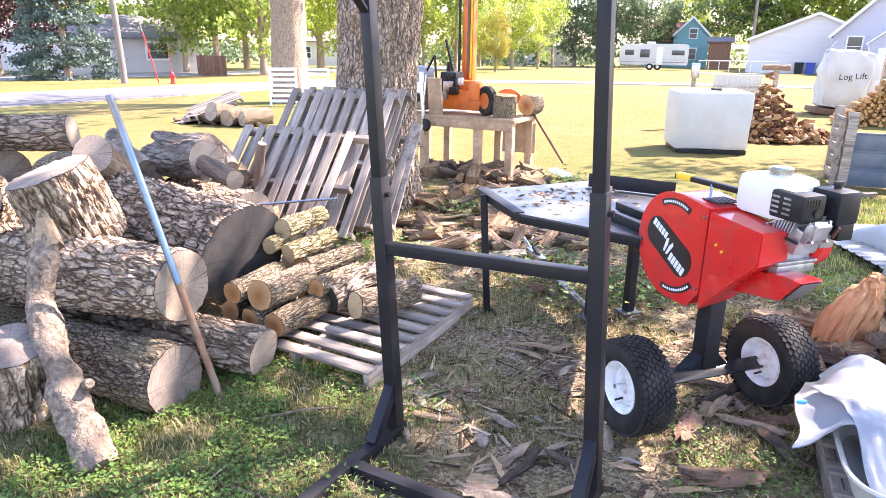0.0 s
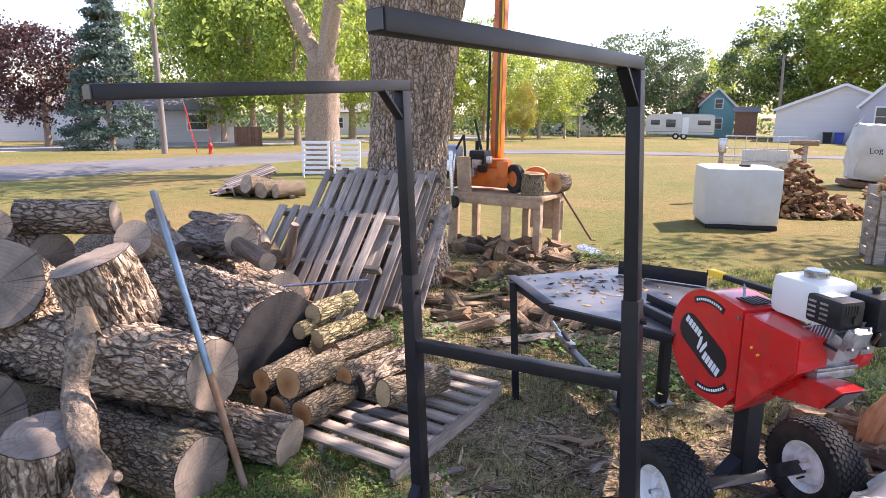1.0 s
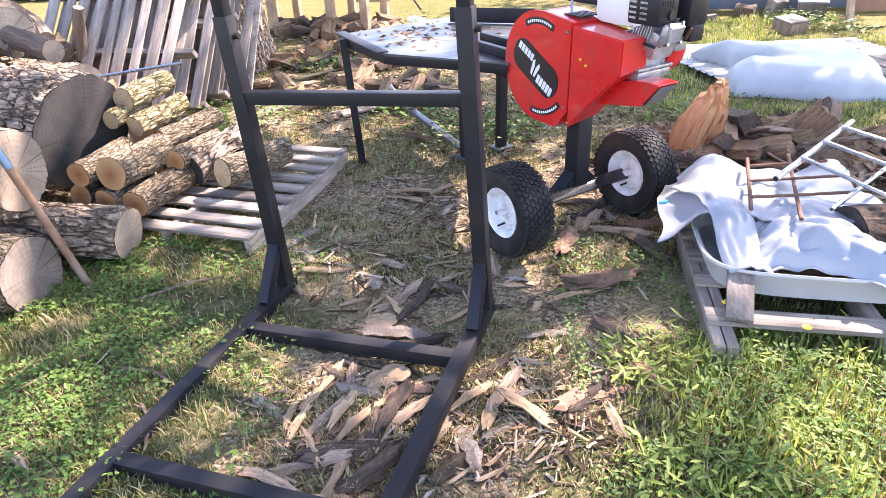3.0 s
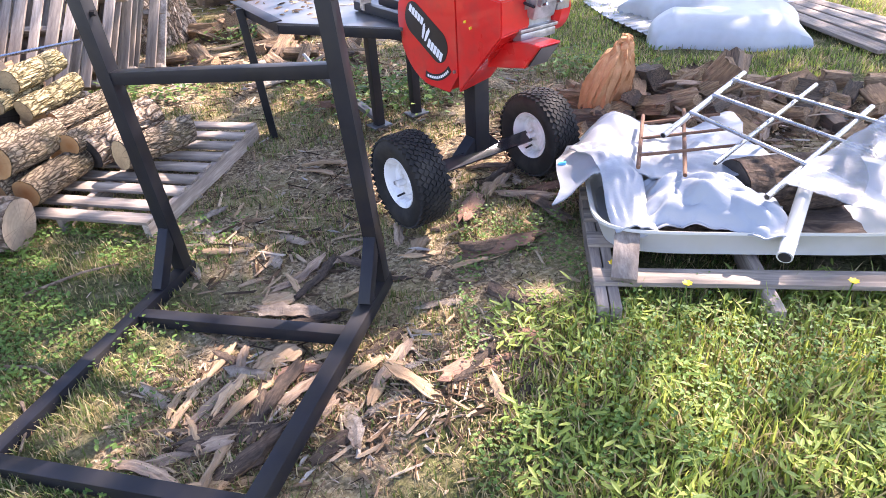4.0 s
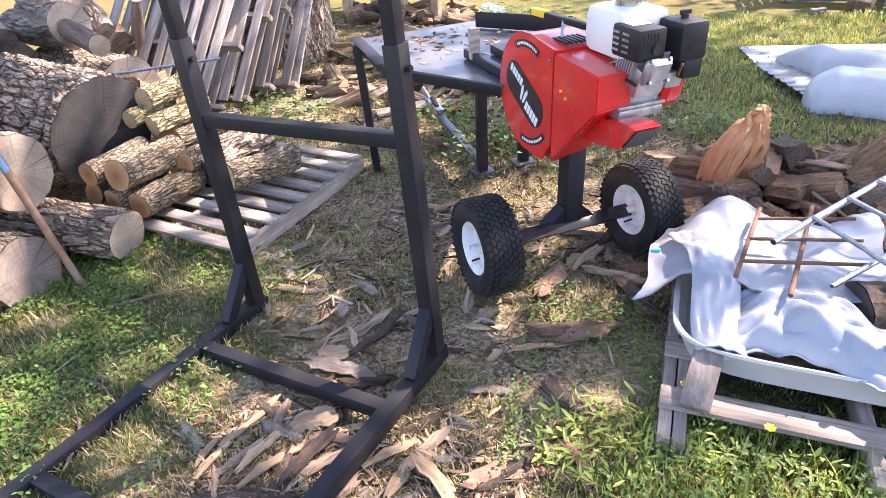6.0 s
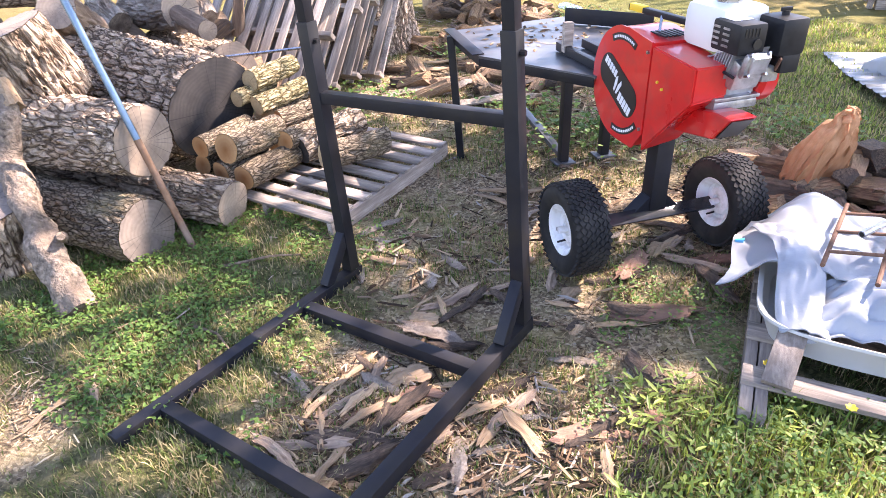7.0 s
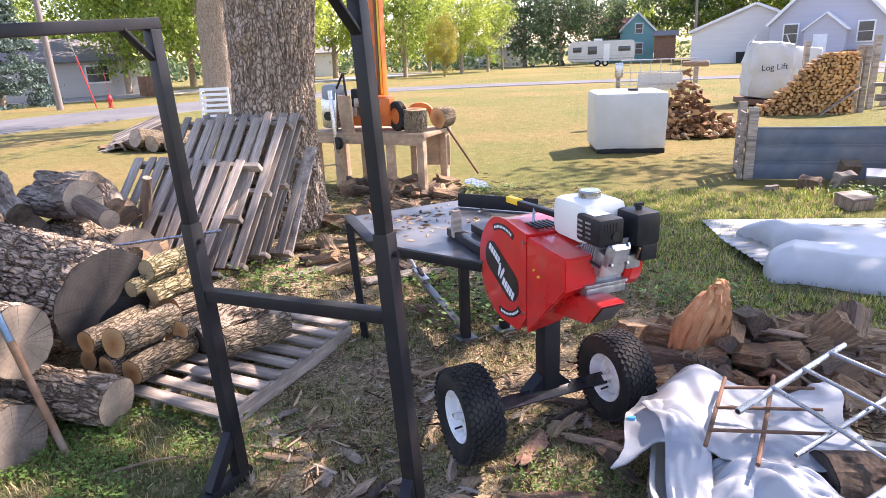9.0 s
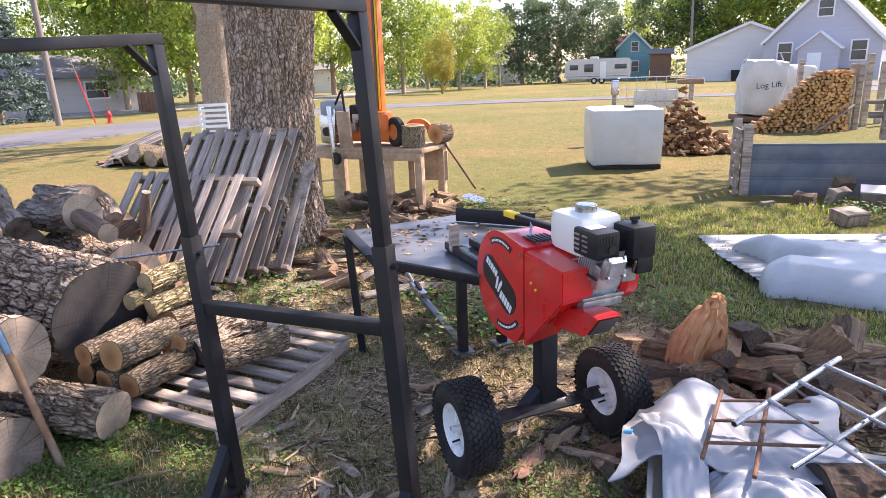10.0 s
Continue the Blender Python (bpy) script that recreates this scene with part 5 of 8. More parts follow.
build_forked_tree()
TREES = {}
for key, leaf, seed in (("maple", LEAF_MAPLE, 11), ("light", LEAF_LIGHT, 12), ("dark", LEAF_DARK, 13), ("yellow", LEAF_YELLOW, 14), ("mixed", LEAF_MAPLE, 15)):
    TREES[key] = (leaf, seed)
ROW = [
    # kind, bearing, distance, height, width factor, stem height
    ("light", -54, 75, 7, 1.0, 2.5), ("mixed", -46.5, 66, 6.5, 1.0, 2.5), ("light", -42.8, 70, 9, 0.9, 2.0), ("maple", -38.5, 58, 13, 1.0, 2.6), ("mixed", -36.2, 50, 12, 0.8, 2.8), ("maple", -33.8, 47, 13, 0.9, 3.0), ("light", -31.5, 62, 13, 1.0, 2.4), ("mixed", -30.2, 44, 12, 0.85, 3.0), ("maple", -25.5, 60, 14, 1.1, 2.5), ("light", -23.5, 52, 12, 0.8, 2.6),
    ("maple", -20, 66, 13, 1.0, 2.5), ("light", -16.8, 58, 9, 0.8, 2.2), ("mixed", -14.0, 60, 10, 0.9, 2.4), ("yellow", -10.6, 56, 4.8, 0.8, 1.8), ("light", -9.2, 66, 9, 0.9, 2.2), ("mixed", -7.0, 70, 8.5, 0.8, 2.2), ("light", -12.0, 75, 10, 0.9, 2.0),
    ("dark", -4.0, 92, 12.5, 1.0, 2.0), ("dark", -1.0, 90, 13.0, 1.1, 1.8), ("dark", 1.8, 98, 13.0, 1.0, 1.8), ("light", 4.5, 118, 13, 1.0, 2.5), ("mixed", 7.0, 112, 15, 0.9, 2.0), ("dark", 9.6, 104, 17, 1.1, 2.0), ("mixed", 12.2, 100, 20, 1.1, 2.2), ("light", 15.2, 104, 20, 1.1, 2.4), ("mixed", 18.6, 98, 19, 1.1, 2.4), ("light", 22.0, 100, 18, 1.1, 2.4), ("mixed", 26, 95, 17, 1.1, 2.4), ("maple", 30, 90, 16, 1.1, 2.4), ("mixed", 34, 85, 15, 1.1, 2.4),
]
LABEL = {"maple": "full green street tree on the lawn", "light": "light green sunlit tree", "dark": "broad dark green tree behind the camper", "yellow": "small tree turning yellow", "mixed": "tall green tree behind the houses"}
proto = {}
for kind, brg, d, h, wf, base in ROW:
    x, y = bear(brg, d)
    s = h / 12
    m = scaled(x, y, s * wf, brg * 17 % 360, s)
    if kind not in proto:
        proto[kind] = make_tree(m, 12, 0.3, 4.4, 1.9, TREES[kind][0], 170, 64, 0.16, TREES[kind][1], LABEL[kind])
    else:
        c = copy_thing(proto[kind], pose(0, 0, 0))
        c.matrix_basis = m
        c["group"] = "street trees"
bx, by = bear(-48.9, 45)
make_tree(pose(bx, by, gz(bx, by)), 7.0, 0.22, 3.4, 1.5, LEAF_BURGUNDY, 200, 60, 0.11, 31, "dark burgundy-leaved tree beside the street")


def build_spruce():
    x, y = bear(-44.6, 40)
    t = thing("spruce_tree", pose(x, y, gz(x, y)), "tall blue-green spruce with drooping tiers", "tree")
    bm = bmesh.new()
    limb(bm, [(0, 0, -0.1), (0, 0, 4), (0, 0, 9.2)], 0.2, 0.03, 10, 0.05, 1)
    part("trunk", bm, BARK_TREE, t)
    rnd = random.Random(8)
    cs = []
    for i in range(900):
        k = rnd.uniform(0, 1) ** 0.75
        z = 0.4 + 8.9 * (1 - k)
        a = rnd.uniform(0, 6.28)
        rr = 2.7 * k * rnd.uniform(0.55, 1.0) + 0.05
        tier = 0.25 * math.sin(z * 6.5)
        cs.append((rr * math.cos(a), rr * math.sin(a), z - 0.25 * rr + tier))
    me = leaf_cloud(cs, 40, 0.17, 0.09, 3, 0.45)
    me.materials.append(NEEDLE)
    new("crown", me).parent = t


build_spruce()


# ---- houses ----
def window_part(root, x, y, z, w, h, rz=0):
    wd = part("window", nbox((0, 0, 0), (w + 0.24, 0.08, h + 0.24), 0.01), TRIM, root, "white-framed window", m=pose(x, y, z, 0, 0, rz))
    part("pane", nbox((0, -0.045, 0), (w, 0.02, h), 0), GLASS, wd)
    part("sash_bar", nbox((0, -0.06, 0), (w, 0.02, 0.05), 0), TRIM, wd)


def house(name, m, w, dpt, eave, ridge, wall, roof, label, gable_front=True, over=0.35):
    """Walls w wide (x) and dpt deep (y), front at y = 0 facing -y."""
    hs = thing(name, m, label, "house")
    bm = bmesh.new()
    if gable_front:
        prism(bm, [(-w / 2, 0), (w / 2, 0), (w / 2, eave), (0, ridge), (-w / 2, eave)], 0, -dpt, Matrix.Rotation(radians(90), 4, "X"))
    else:
        prism(bm, [(0, 0), (dpt, 0), (dpt, eave), (dpt / 2, ridge), (0, eave)], -w / 2, w / 2, Matrix(((0, 0, 1, 0), (1, 0, 0, 0), (0, 1, 0, 0), (0, 0, 0, 1))))
    bmesh.ops.recalc_face_normals(bm, faces=bm.faces)
    part("wall", bm, wall, hs, smooth=False)
    run = w / 2 if gable_front else dpt / 2
    sl = math.atan2(ridge - eave, run)
    ln = run / math.cos(sl) + over
    for s in (-1, 1):
        bm = bmesh.new()
        if gable_front:
            box(bm, (s * (ln / 2), dpt / 2, 0.06), (ln, dpt + 2 * over, 0.12), 0, Matrix.Translation((0, 0, ridge)) @ Matrix.Rotation(s * sl, 4, "Y"))
        else:
            box(bm, (0, s * ln / 2, 0.06), (w + 2 * over, ln, 0.12), 0, Matrix.Translation((0, dpt / 2, ridge)) @ Matrix.Rotation(-s * sl, 4, "X"))
        part("roof", bm, roof, hs, smooth=False)
        if gable_front:
            part("fascia", box(bmesh.new(), (s * (ln / 2), -over - 0.02, 0.02), (ln, 0.05, 0.25), 0, Matrix.Translation((0, 0, ridge)) @ Matrix.Rotation(s * sl, 4, "Y")), TRIM, hs)
    return hs


def at_bear(brg, d, turn=0):
    x, y = bear(brg, d)
    return pose(x, y, gz(x, y) - 0.05, 0, 0, -brg + turn)


h1 = house("house", at_bear(18.7, 70, -8), 9.4, 11, 3.6, 8.4, SIDING_LILAC, ROOF, "lilac-grey gabled house with white trim and a porch", True)
window_part(h1, -2.9, -0.03, 2.6, 1.1, 1.6); window_part(h1, 3.0, -0.03, 2.6, 1.1, 1.6); window_part(h1, 0.1, -0.03, 6.3, 1.1, 1.3)
part("porch", prism(bmesh.new(), [(-1.5, 0), (1.7, 0), (1.7, 2.9), (0.1, 4.2), (-1.5, 2.9)], 0, 1.6, Matrix.Rotation(radians(90), 4, "X")), SIDING_LILAC, h1, "small gabled porch", smooth=False)
for s in (-1, 1):
    part("porch_roof", box(bmesh.new(), (s * 1.1, -0.8, 0.05), (2.4, 2.0, 0.12), 0, Matrix.Translation((0.1, 0, 4.2)) @ Matrix.Rotation(s * 0.68, 4, "Y")), TRIM, h1)
part("front_door", nbox((-0.2, -1.63, 1.35), (1.1, 0.06, 2.3), 0.01), TRIM, h1, "white front door")
part("porch_box", nbox((2.6, -1.2, 0.6), (1.6, 0.8, 1.0), 0.02), FENCE_BROWN, h1, "brown wooden planter box")
for k in range(3):
    window_part(h1, -4.73, 1.6 + 2.6 * k, 2.5, 0.8, 1.8, -90)
h2 = house("garage", at_bear(13.8, 75, 3), 11.6, 9, 3.3, 5.7, SIDING_WHITE, ROOF, "pale sided garage with a low gable", True)
for k, (bx_, mt, lb) in enumerate(((0.9, BLACK_PLASTIC, "dark wheeled bin beside the garage"), (1.9, BLUE_BIN, "blue wheeled bin beside the garage"))):
    b_ = thing("wheeled_bin", at_bear(14.3, 75, 3) @ pose(bx_ - 2.6, -0.7, 0), lb, "bin", "bins by the garage")
    part("bin_body", prism(bmesh.new(), [(-0.32, 0), (0.32, 0), (0.4, 1.05), (-0.4, 1.05)], -0.35, 0.35, Matrix.Rotation(radians(90), 4, "X")), mt, b_)
    part("bin_lid", nbox((0, 0, 1.1), (0.86, 0.8, 0.09), 0.02), mt, b_)
h3 = house("house", at_bear(5.1, 99, 0), 4.6, 9, 4.4, 6.7, SIDING_TEAL, ROOF_RED, "teal two-storey house with a white-trimmed gable", True)
window_part(h3, 0.2, -0.03, 4.6, 0.9, 1.2); window_part(h3, 0.3, -0.03, 1.9, 0.9, 1.4)
h4 = house("house_wing", at_bear(2.9, 101, 0), 5.2, 6, 3.6, 6.2, SIDING_TEAL, ROOF_RED, "lower teal wing with a maroon roof", False)
window_part(h4, 0.6, -0.03, 1.6, 0.8, 1.3)
h5 = house("house", at_bear(-39.9, 50, 10), 8.5, 7, 2.4, 3.8, SIDING_GREY, ROOF, "low grey bungalow among the trees", False)
window_part(h5, -2, -0.03, 1.5, 1.0, 1.0); window_part(h5, 1.5, -0.03, 1.5, 1.3, 1.0)
h6 = house("garage", at_bear(-48.2, 60, 0), 9, 6, 2.6, 3.6, SIDING_WHITE, ROOF, "white garage across the street", False)
part("garage_door", nbox((1.5, -0.04, 1.1), (3.2, 0.06, 2.1), 0.01), TRIM, h6, "white garage door")
h7 = house("house", at_bear(-24.5, 80, 0), 12, 7, 2.8, 4.4, SIDING_WHITE, ROOF, "white house behind the trees", False)
window_part(h7, -3, -0.03, 1.5, 1.0, 1.2); window_part(h7, 3, -0.03, 1.5, 1.0, 1.2)
h8 = house("house", at_bear(-8.0, 100, 0), 14, 8, 2.8, 4.4, SIDING_WHITE, ROOF, "pale house behind the street trees", False)
window_part(h8, -3, -0.03, 1.5, 1.2, 1.2)
h9 = house("shed", at_bear(7.3, 92, 0), 2.6, 4, 3.4, 3.9, FENCE_BROWN, ROOF, "dark open lean-to shed between house and garage", False)


def build_camper():
    x, y = bear(2.4, 78)
    c = thing("camper_trailer", pose(x, y, gz(x, y), 0, 0, -4), "white travel trailer with brown stripe on two axles", "camper")
    bm = bmesh.new()
    prism(bm, [(-3.4, 0.55), (3.5, 0.55), (3.6, 0.9), (3.55, 2.6), (3.3, 2.75), (-3.2, 2.75), (-3.6, 2.3), (-3.65, 0.95)], -1.1, 1.1, Matrix.Rotation(radians(90), 4, "X"))
    bmesh.ops.bevel(bm, geom=list(bm.edges), offset=0.06, segments=2, affect="EDGES")
    part("body", bm, WHITE_PLASTIC, c)
    part("stripe", nbox((0, -1.11, 1.15), (6.9, 0.015, 0.12), 0), SIDING_GREY, c)
    part("stripe", nbox((0, -1.11, 0.85), (6.9, 0.015, 0.05), 0), FENCE_BROWN, c)
    for wx, ww, wz, wh in ((-2.6, 0.95, 1.85, 0.55), (-0.95, 1.0, 1.75, 0.85), (2.5, 1.3, 1.85, 0.5)):
        part("window", nbox((wx, -1.11, wz), (ww, 0.03, wh), 0.02), GLASS, c)
    part("door", nbox((0.6, -1.11, 1.5), (0.65, 0.03, 1.85), 0.02), TRIM, c)
    part("roof_vent", nbox((-0.4, 0, 2.86), (0.9, 0.7, 0.25), 0.06), WHITE_PLASTIC, c)
    for wx in (-0.35, 0.5):
        w = part("wheel", lathe(bmesh.new(), [(0.001, -0.1), (0.2, -0.1), (0.34, -0.09), (0.36, 0), (0.34, 0.09), (0.001, 0.1)], 20, Matrix.Translation((wx, -1.02, 0.36)) @ Matrix.Rotation(radians(90), 4, "X")), RUBBER, c)
        part("rim", rod(bmesh.new(), (wx, -1.11, 0.36), (wx, -1.13, 0.36), 0.18, 14), CHROME, w)


build_camper()


def utility_pole(brg, d, h, r, label, lamp=False):
    x, y = bear(brg, d)
    p = thing("utility_pole", pose(x, y, gz(x, y), 0, -1.0, 0), label, "pole")
    part("shaft", rod(bmesh.new(), (0, 0, 0), (0, 0, h), r, 12, r * 0.7), POLE_WOOD, p)
    part("crossarm", bar(bmesh.new(), (-0.9, 0, h - 0.4), (0.9, 0, h - 0.4), 0.1, 0.1), POLE_WOOD, p)
    return p


up = utility_pole(-40.9, 33.5, 9.0, 0.15, "grey wooden utility pole with a guy wire")
gx, gy = bear(-37.9, 33.5)
gw = new("guy_wire", finish(rod(bmesh.new(), (0, 0, 8.0), tuple(up.matrix_basis.inverted() @ Vector((gx - 0.4, gy, gz(gx, gy)))), 0.02, 6), "guy_wire", CHROME)); gw.parent = up
low = up.matrix_basis.inverted() @ Vector((gx - 0.4, gy, gz(gx, gy)))
gm = new("guy_marker", finish(rod(bmesh.new(), tuple(Vector((0, 0, 8.0)).lerp(low, 0.72)), tuple(low), 0.028, 8), "guy_marker", HYDRANT_RED)); gm.parent = up; gm["label"] = "orange-red guy wire marker tube"
utility_pole(9.6, 84, 9.5, 0.18, "pale light pole beside the garage")
utility_pole(-5.8, 75, 7.5, 0.14, "slim pole beyond the lawn")


def build_hydrant():
    x, y = bear(-37.4, 32.5)
    h = thing("fire_hydrant", pose(x, y, gz(x, y)) @ Matrix.Scale(0.72, 4), "red fire hydrant beside the road", "hydrant")
    part("barrel", lathe(bmesh.new(), [(0.16, 0), (0.16, 0.06), (0.11, 0.08), (0.11, 0.5), (0.15, 0.52), (0.15, 0.58), (0.12, 0.66), (0.05, 0.76), (0.03, 0.82), (0.001, 0.82)], 20), HYDRANT_RED, h)
    part("nozzle", rod(bmesh.new(), (-0.2, 0, 0.42), (0.2, 0, 0.42), 0.06, 12), HYDRANT_RED, h)
    part("marker_rod", rod(bmesh.new(), (0.1, 0, 0.5), (-0.1, 0, 2.2), 0.012, 6), HYDRANT_RED, h)


build_hydrant()
x_, y_ = bear(-34.3, 44)
fb = thing("wooden_play_box", pose(x_, y_, gz(x_, y_)), "brown wooden board box under the trees", "box")
for k in range(8):
    part("board", nbox((-0.9 + 0.26 * k, 0, 0.6), (0.24, 0.08, 1.2), 0.01), FENCE_BROWN, fb)


# ---- the white tank and the yard behind ----
def build_tote():
    t = thing("water_tank", pose(2.24, 11.55, gz(2.1, 11.4) - 0.02, 0, 0, 7), "white translucent plastic cube tank standing on a dark base", "tank")
    bm = nbox((0, 0, 0.55), (1.16, 1.0, 0.92), 0.07)
    bmesh.ops.subdivide_edges(bm, edges=list(bm.edges), cuts=2, use_grid_fill=True)
    for v in bm.verts:
        v.co += Vector((noise.noise(v.co * 2), noise.noise(v.co * 2 + Vector((9, 0, 0))), noise.noise(v.co * 2 + Vector((0, 9, 0))))) * 0.018
    part("bottle", bm, WHITE_PLASTIC, t)
    part("base", nbox((0.02, 0, 0.045), (1.1, 0.9, 0.09), 0.01), BLACK_PLASTIC, t)
    part("foot", nbox((-0.42, -0.47, 0.05), (0.16, 0.06, 0.1), 0.01), BLACK_PLASTIC, t)
    part("cap", rod(bmesh.new(), (0.1, 0, 1.0), (0.1, 0, 1.04), 0.09, 18), BLACK_PLASTIC, t)


build_tote()


def wedge_mesh(seed, L=0.4, w=0.13, mat=SPLIT):
    """A split billet: wedge section, rough faces, long axis z."""
    rnd = random.Random(seed)
    bm = bmesh.new()
    k = [(0, -w * 0.55), (w * 0.55, w * 0.15), (w * 0.4, w * 0.45), (0, w * 0.55), (-w * 0.42, w * 0.4), (-w * 0.5, w * 0.1)]
    k = [(x * rnd.uniform(0.75, 1.2), y * rnd.uniform(0.75, 1.2)) for x, y in k]
    rings = []
    k = [tuple(Vector(k[i // 3]).lerp(Vector(k[(i // 3 + 1) % 6]), (i % 3) / 3)) for i in range(18)]
    jag = [rnd.uniform(-1, 1) for _ in range(18)]
    for i in range(9):
        z = L * (i / 8 - 0.5)
        rings.append([bm.verts.new((x * (1 + 0.22 * noise.noise((x * 40, y * 40, z * 4.5 + seed)) + 0.09 * jag[j]), y * (1 + 0.22 * noise.noise((x * 40, y * 40, z * 4.5 + seed + 40)) + 0.09 * jag[j]), z + (jag[(j * 5) % 18] * 0.035 * w / 0.13 if i in (0, 8) else 0))) for j, (x, y) in enumerate(k)])
    for a, b in zip(rings, rings[1:]):
        for j in range(18):
            bm.faces.new((a[j], a[(j + 1) % 18], b[(j + 1) % 18], b[j]))
    bm.faces.new(rings[0][::-1]); bm.faces.new(rings[-1])
    return finish(bm, "split_log", mat, True, 14)


WEDGES = [wedge_mesh(100 + i, mat=(SPLIT, SPLIT_GREY, SPLIT, SPLIT_GREY, SPLIT)[i % 5], L=0.36 + 0.02 * (i % 4), w=0.12 + 0.015 * (i % 5)) for i in range(10)]



def strew(n, cx, cy, rx, ry, hz, seed, label, group, size=1.0, flat=25, rot=0.0, joined=False, squat=1.0):
    """A heap of split billets, each its own thing or, far off, joined."""
    rnd = random.Random(seed)
    V, F = [], []
    for i in range(n):
        a, k = rnd.uniform(0, 6.28), math.sqrt(rnd.uniform(0, 1))
        x, y = cx + rx * k * math.cos(a) * math.cos(rot) - ry * k * math.sin(a) * math.sin(rot), cy + rx * k * math.cos(a) * math.sin(rot) + ry * k * math.sin(a) * math.cos(rot)
        z = gz(x, y) + 0.03 + hz * (1 - k) * rnd.uniform(0.3, 1)
        me = rnd.choice(WEDGES)
        m = pose(x, y, z, 90 + rnd.uniform(-flat, flat), rnd.uniform(0, 360) if flat > 30 else rnd.uniform(-20, 20), rnd.uniform(0, 360)) @ Matrix.Scale(size * rnd.uniform(0.75, 1.2), 4) @ Matrix.Diagonal((1, 1, squat, 1))
        if joined:
            b = len(V)
            V += [tuple(m @ v.co) for v in me.vertices]
            F += [tuple(b + k for k in p.vertices) for p in me.polygons]
            continue
        ob = new("split_log", me)
        ob.matrix_basis = m
        tagged(ob, label, "firewood", group)
    if joined:
        me = bpy.data.meshes.new("firewood_heap")
        me.from_pydata(V, [], F)
        me.materials.append(SPLIT_HEAP)
        tagged(new("firewood_heap", me), label, "firewood", kind="stuff")


strew(520, 3.45, 13.2, 0.75, 0.6, 1.28, 5, "heap of split firewood sloping down beside the white tank", "", 0.42, 50, joined=True, squat=0.8)
strew(190, 4.0, 13.3, 0.75, 0.5, 0.55, 55, "heap of split firewood sloping down beside the white tank", "", 0.5, 50, joined=True, squat=0.8)
strew(88, 2.55, 3.62, 0.95, 0.45, 0.26, 6, "dark split log lying in the heap of offcuts", "split logs by the tyre", 0.78, 60, squat=0.7)
strew(26, 3.6, 3.5, 0.7, 0.5, 0.10, 7, "split log lying on the bark litter", "split logs by the tyre", 0.7, 40, squat=0.6)
strew(34, -0.9, 8.1, 1.1, 0.5, 0.14, 8, "split offcut under the work bench", "offcuts under the bench", 0.8)
strew(34, -0.4, 6.5, 0.9, 0.7, 0.14, 9, "weathered offcut lying on bare earth", "offcuts on the ground", 0.8)
strew(24, -0.2, 5.3, 1.0, 0.5, 0.05, 10, "grey offcut lying on bare earth", "offcuts on the ground", 0.7)
for i, (p, q, r) in enumerate((((-2.3, 4.25, 0.80), (-2.75, 4.45, 0.86), 0.075), ((-2.5, 4.5, 0.82), (-3.05, 4.65, 0.93), 0.085), ((-2.85, 4.15, 0.80), (-3.35, 4.5, 0.90), 0.095), ((-2.4, 4.7, 0.74), (-2.75, 4.85, 0.94), 0.07), ((-3.2, 4.4, 0.84), (-3.7, 4.8, 0.92), 0.11), ((-2.7, 4.75, 0.86), (-3.3, 4.9, 0.97), 0.06))):
    make_log(p, q, r, r * 0.7, WEATHERED, WEATHERED, 160 + i, 0.022, "bleached torn log with splintered grain on the heap", group=PILE, segs=72, step=0.018, crook=0.03, askew=0.6)
strew(70, -2.6, 4.5, 0.8, 0.5, 0.80, 11, "splintered grey wood in the log heap", "wood in the heap", 0.95, 45)
bm = bmesh.new()
bmesh.ops.create_icosphere(bm, subdivisions=5, radius=1.0)
for v in bm.verts:
    p = v.co.copy()
    k = 1 - 0.45 * ss(-0.3, 1.0, p.z)
    q = Vector((p.x * 0.165 * k, p.y * 0.12 * k, p.z * 0.31))
    q.x = max(min(q.x, 0.135 * k + 0.02), -0.13)
    q.y = max(q.y, -0.075)
    q += Vector((noise.noise((p.x * 5, p.y * 5, p.z * 1.2)), noise.noise((p.x * 5 + 9, p.y * 5, p.z * 1.2)), 0)) * 0.03
    q += Vector((noise.noise((p.x * 16, p.y * 16, p.z * 2.5)), noise.noise((p.x * 16 + 5, p.y * 16, p.z * 2.5)), 0.4 * noise.noise((p.x * 9, p.y * 9, 3)))) * 0.009
    v.co = q
ob = new("split_log", finish(bm, "split_log", SPLIT_ORANGE, True, 50))
ob.matrix_basis = pose(2.12, 3.52, 0.35, 10, 14, 32)
tagged(ob, "large fresh split log with raw orange grain standing in the heap", "firewood")
for i, (x, y, z, rx, ry, rz, s) in enumerate(((2.75, 3.55, 0.32, 30, 20, 30, 1.3), (2.95, 3.75, 0.30, -35, 10, -10, 1.15), (2.5, 3.45, 0.22, 70, 10, 60, 1.1), (1.95, 3.45, 0.17, 85, 0, 70, 1.1), (1.8, 3.75, 0.18, 80, 0, -50, 1.0))):
    ob = new("split_log", WEDGES[i])
    ob.matrix_basis = pose(x, y, z, rx, ry, rz) @ Matrix.Diagonal((s, s, s * 0.62, 1))
    tagged(ob, "thick split log with torn bark in the heap", "firewood", "split logs by the tyre")


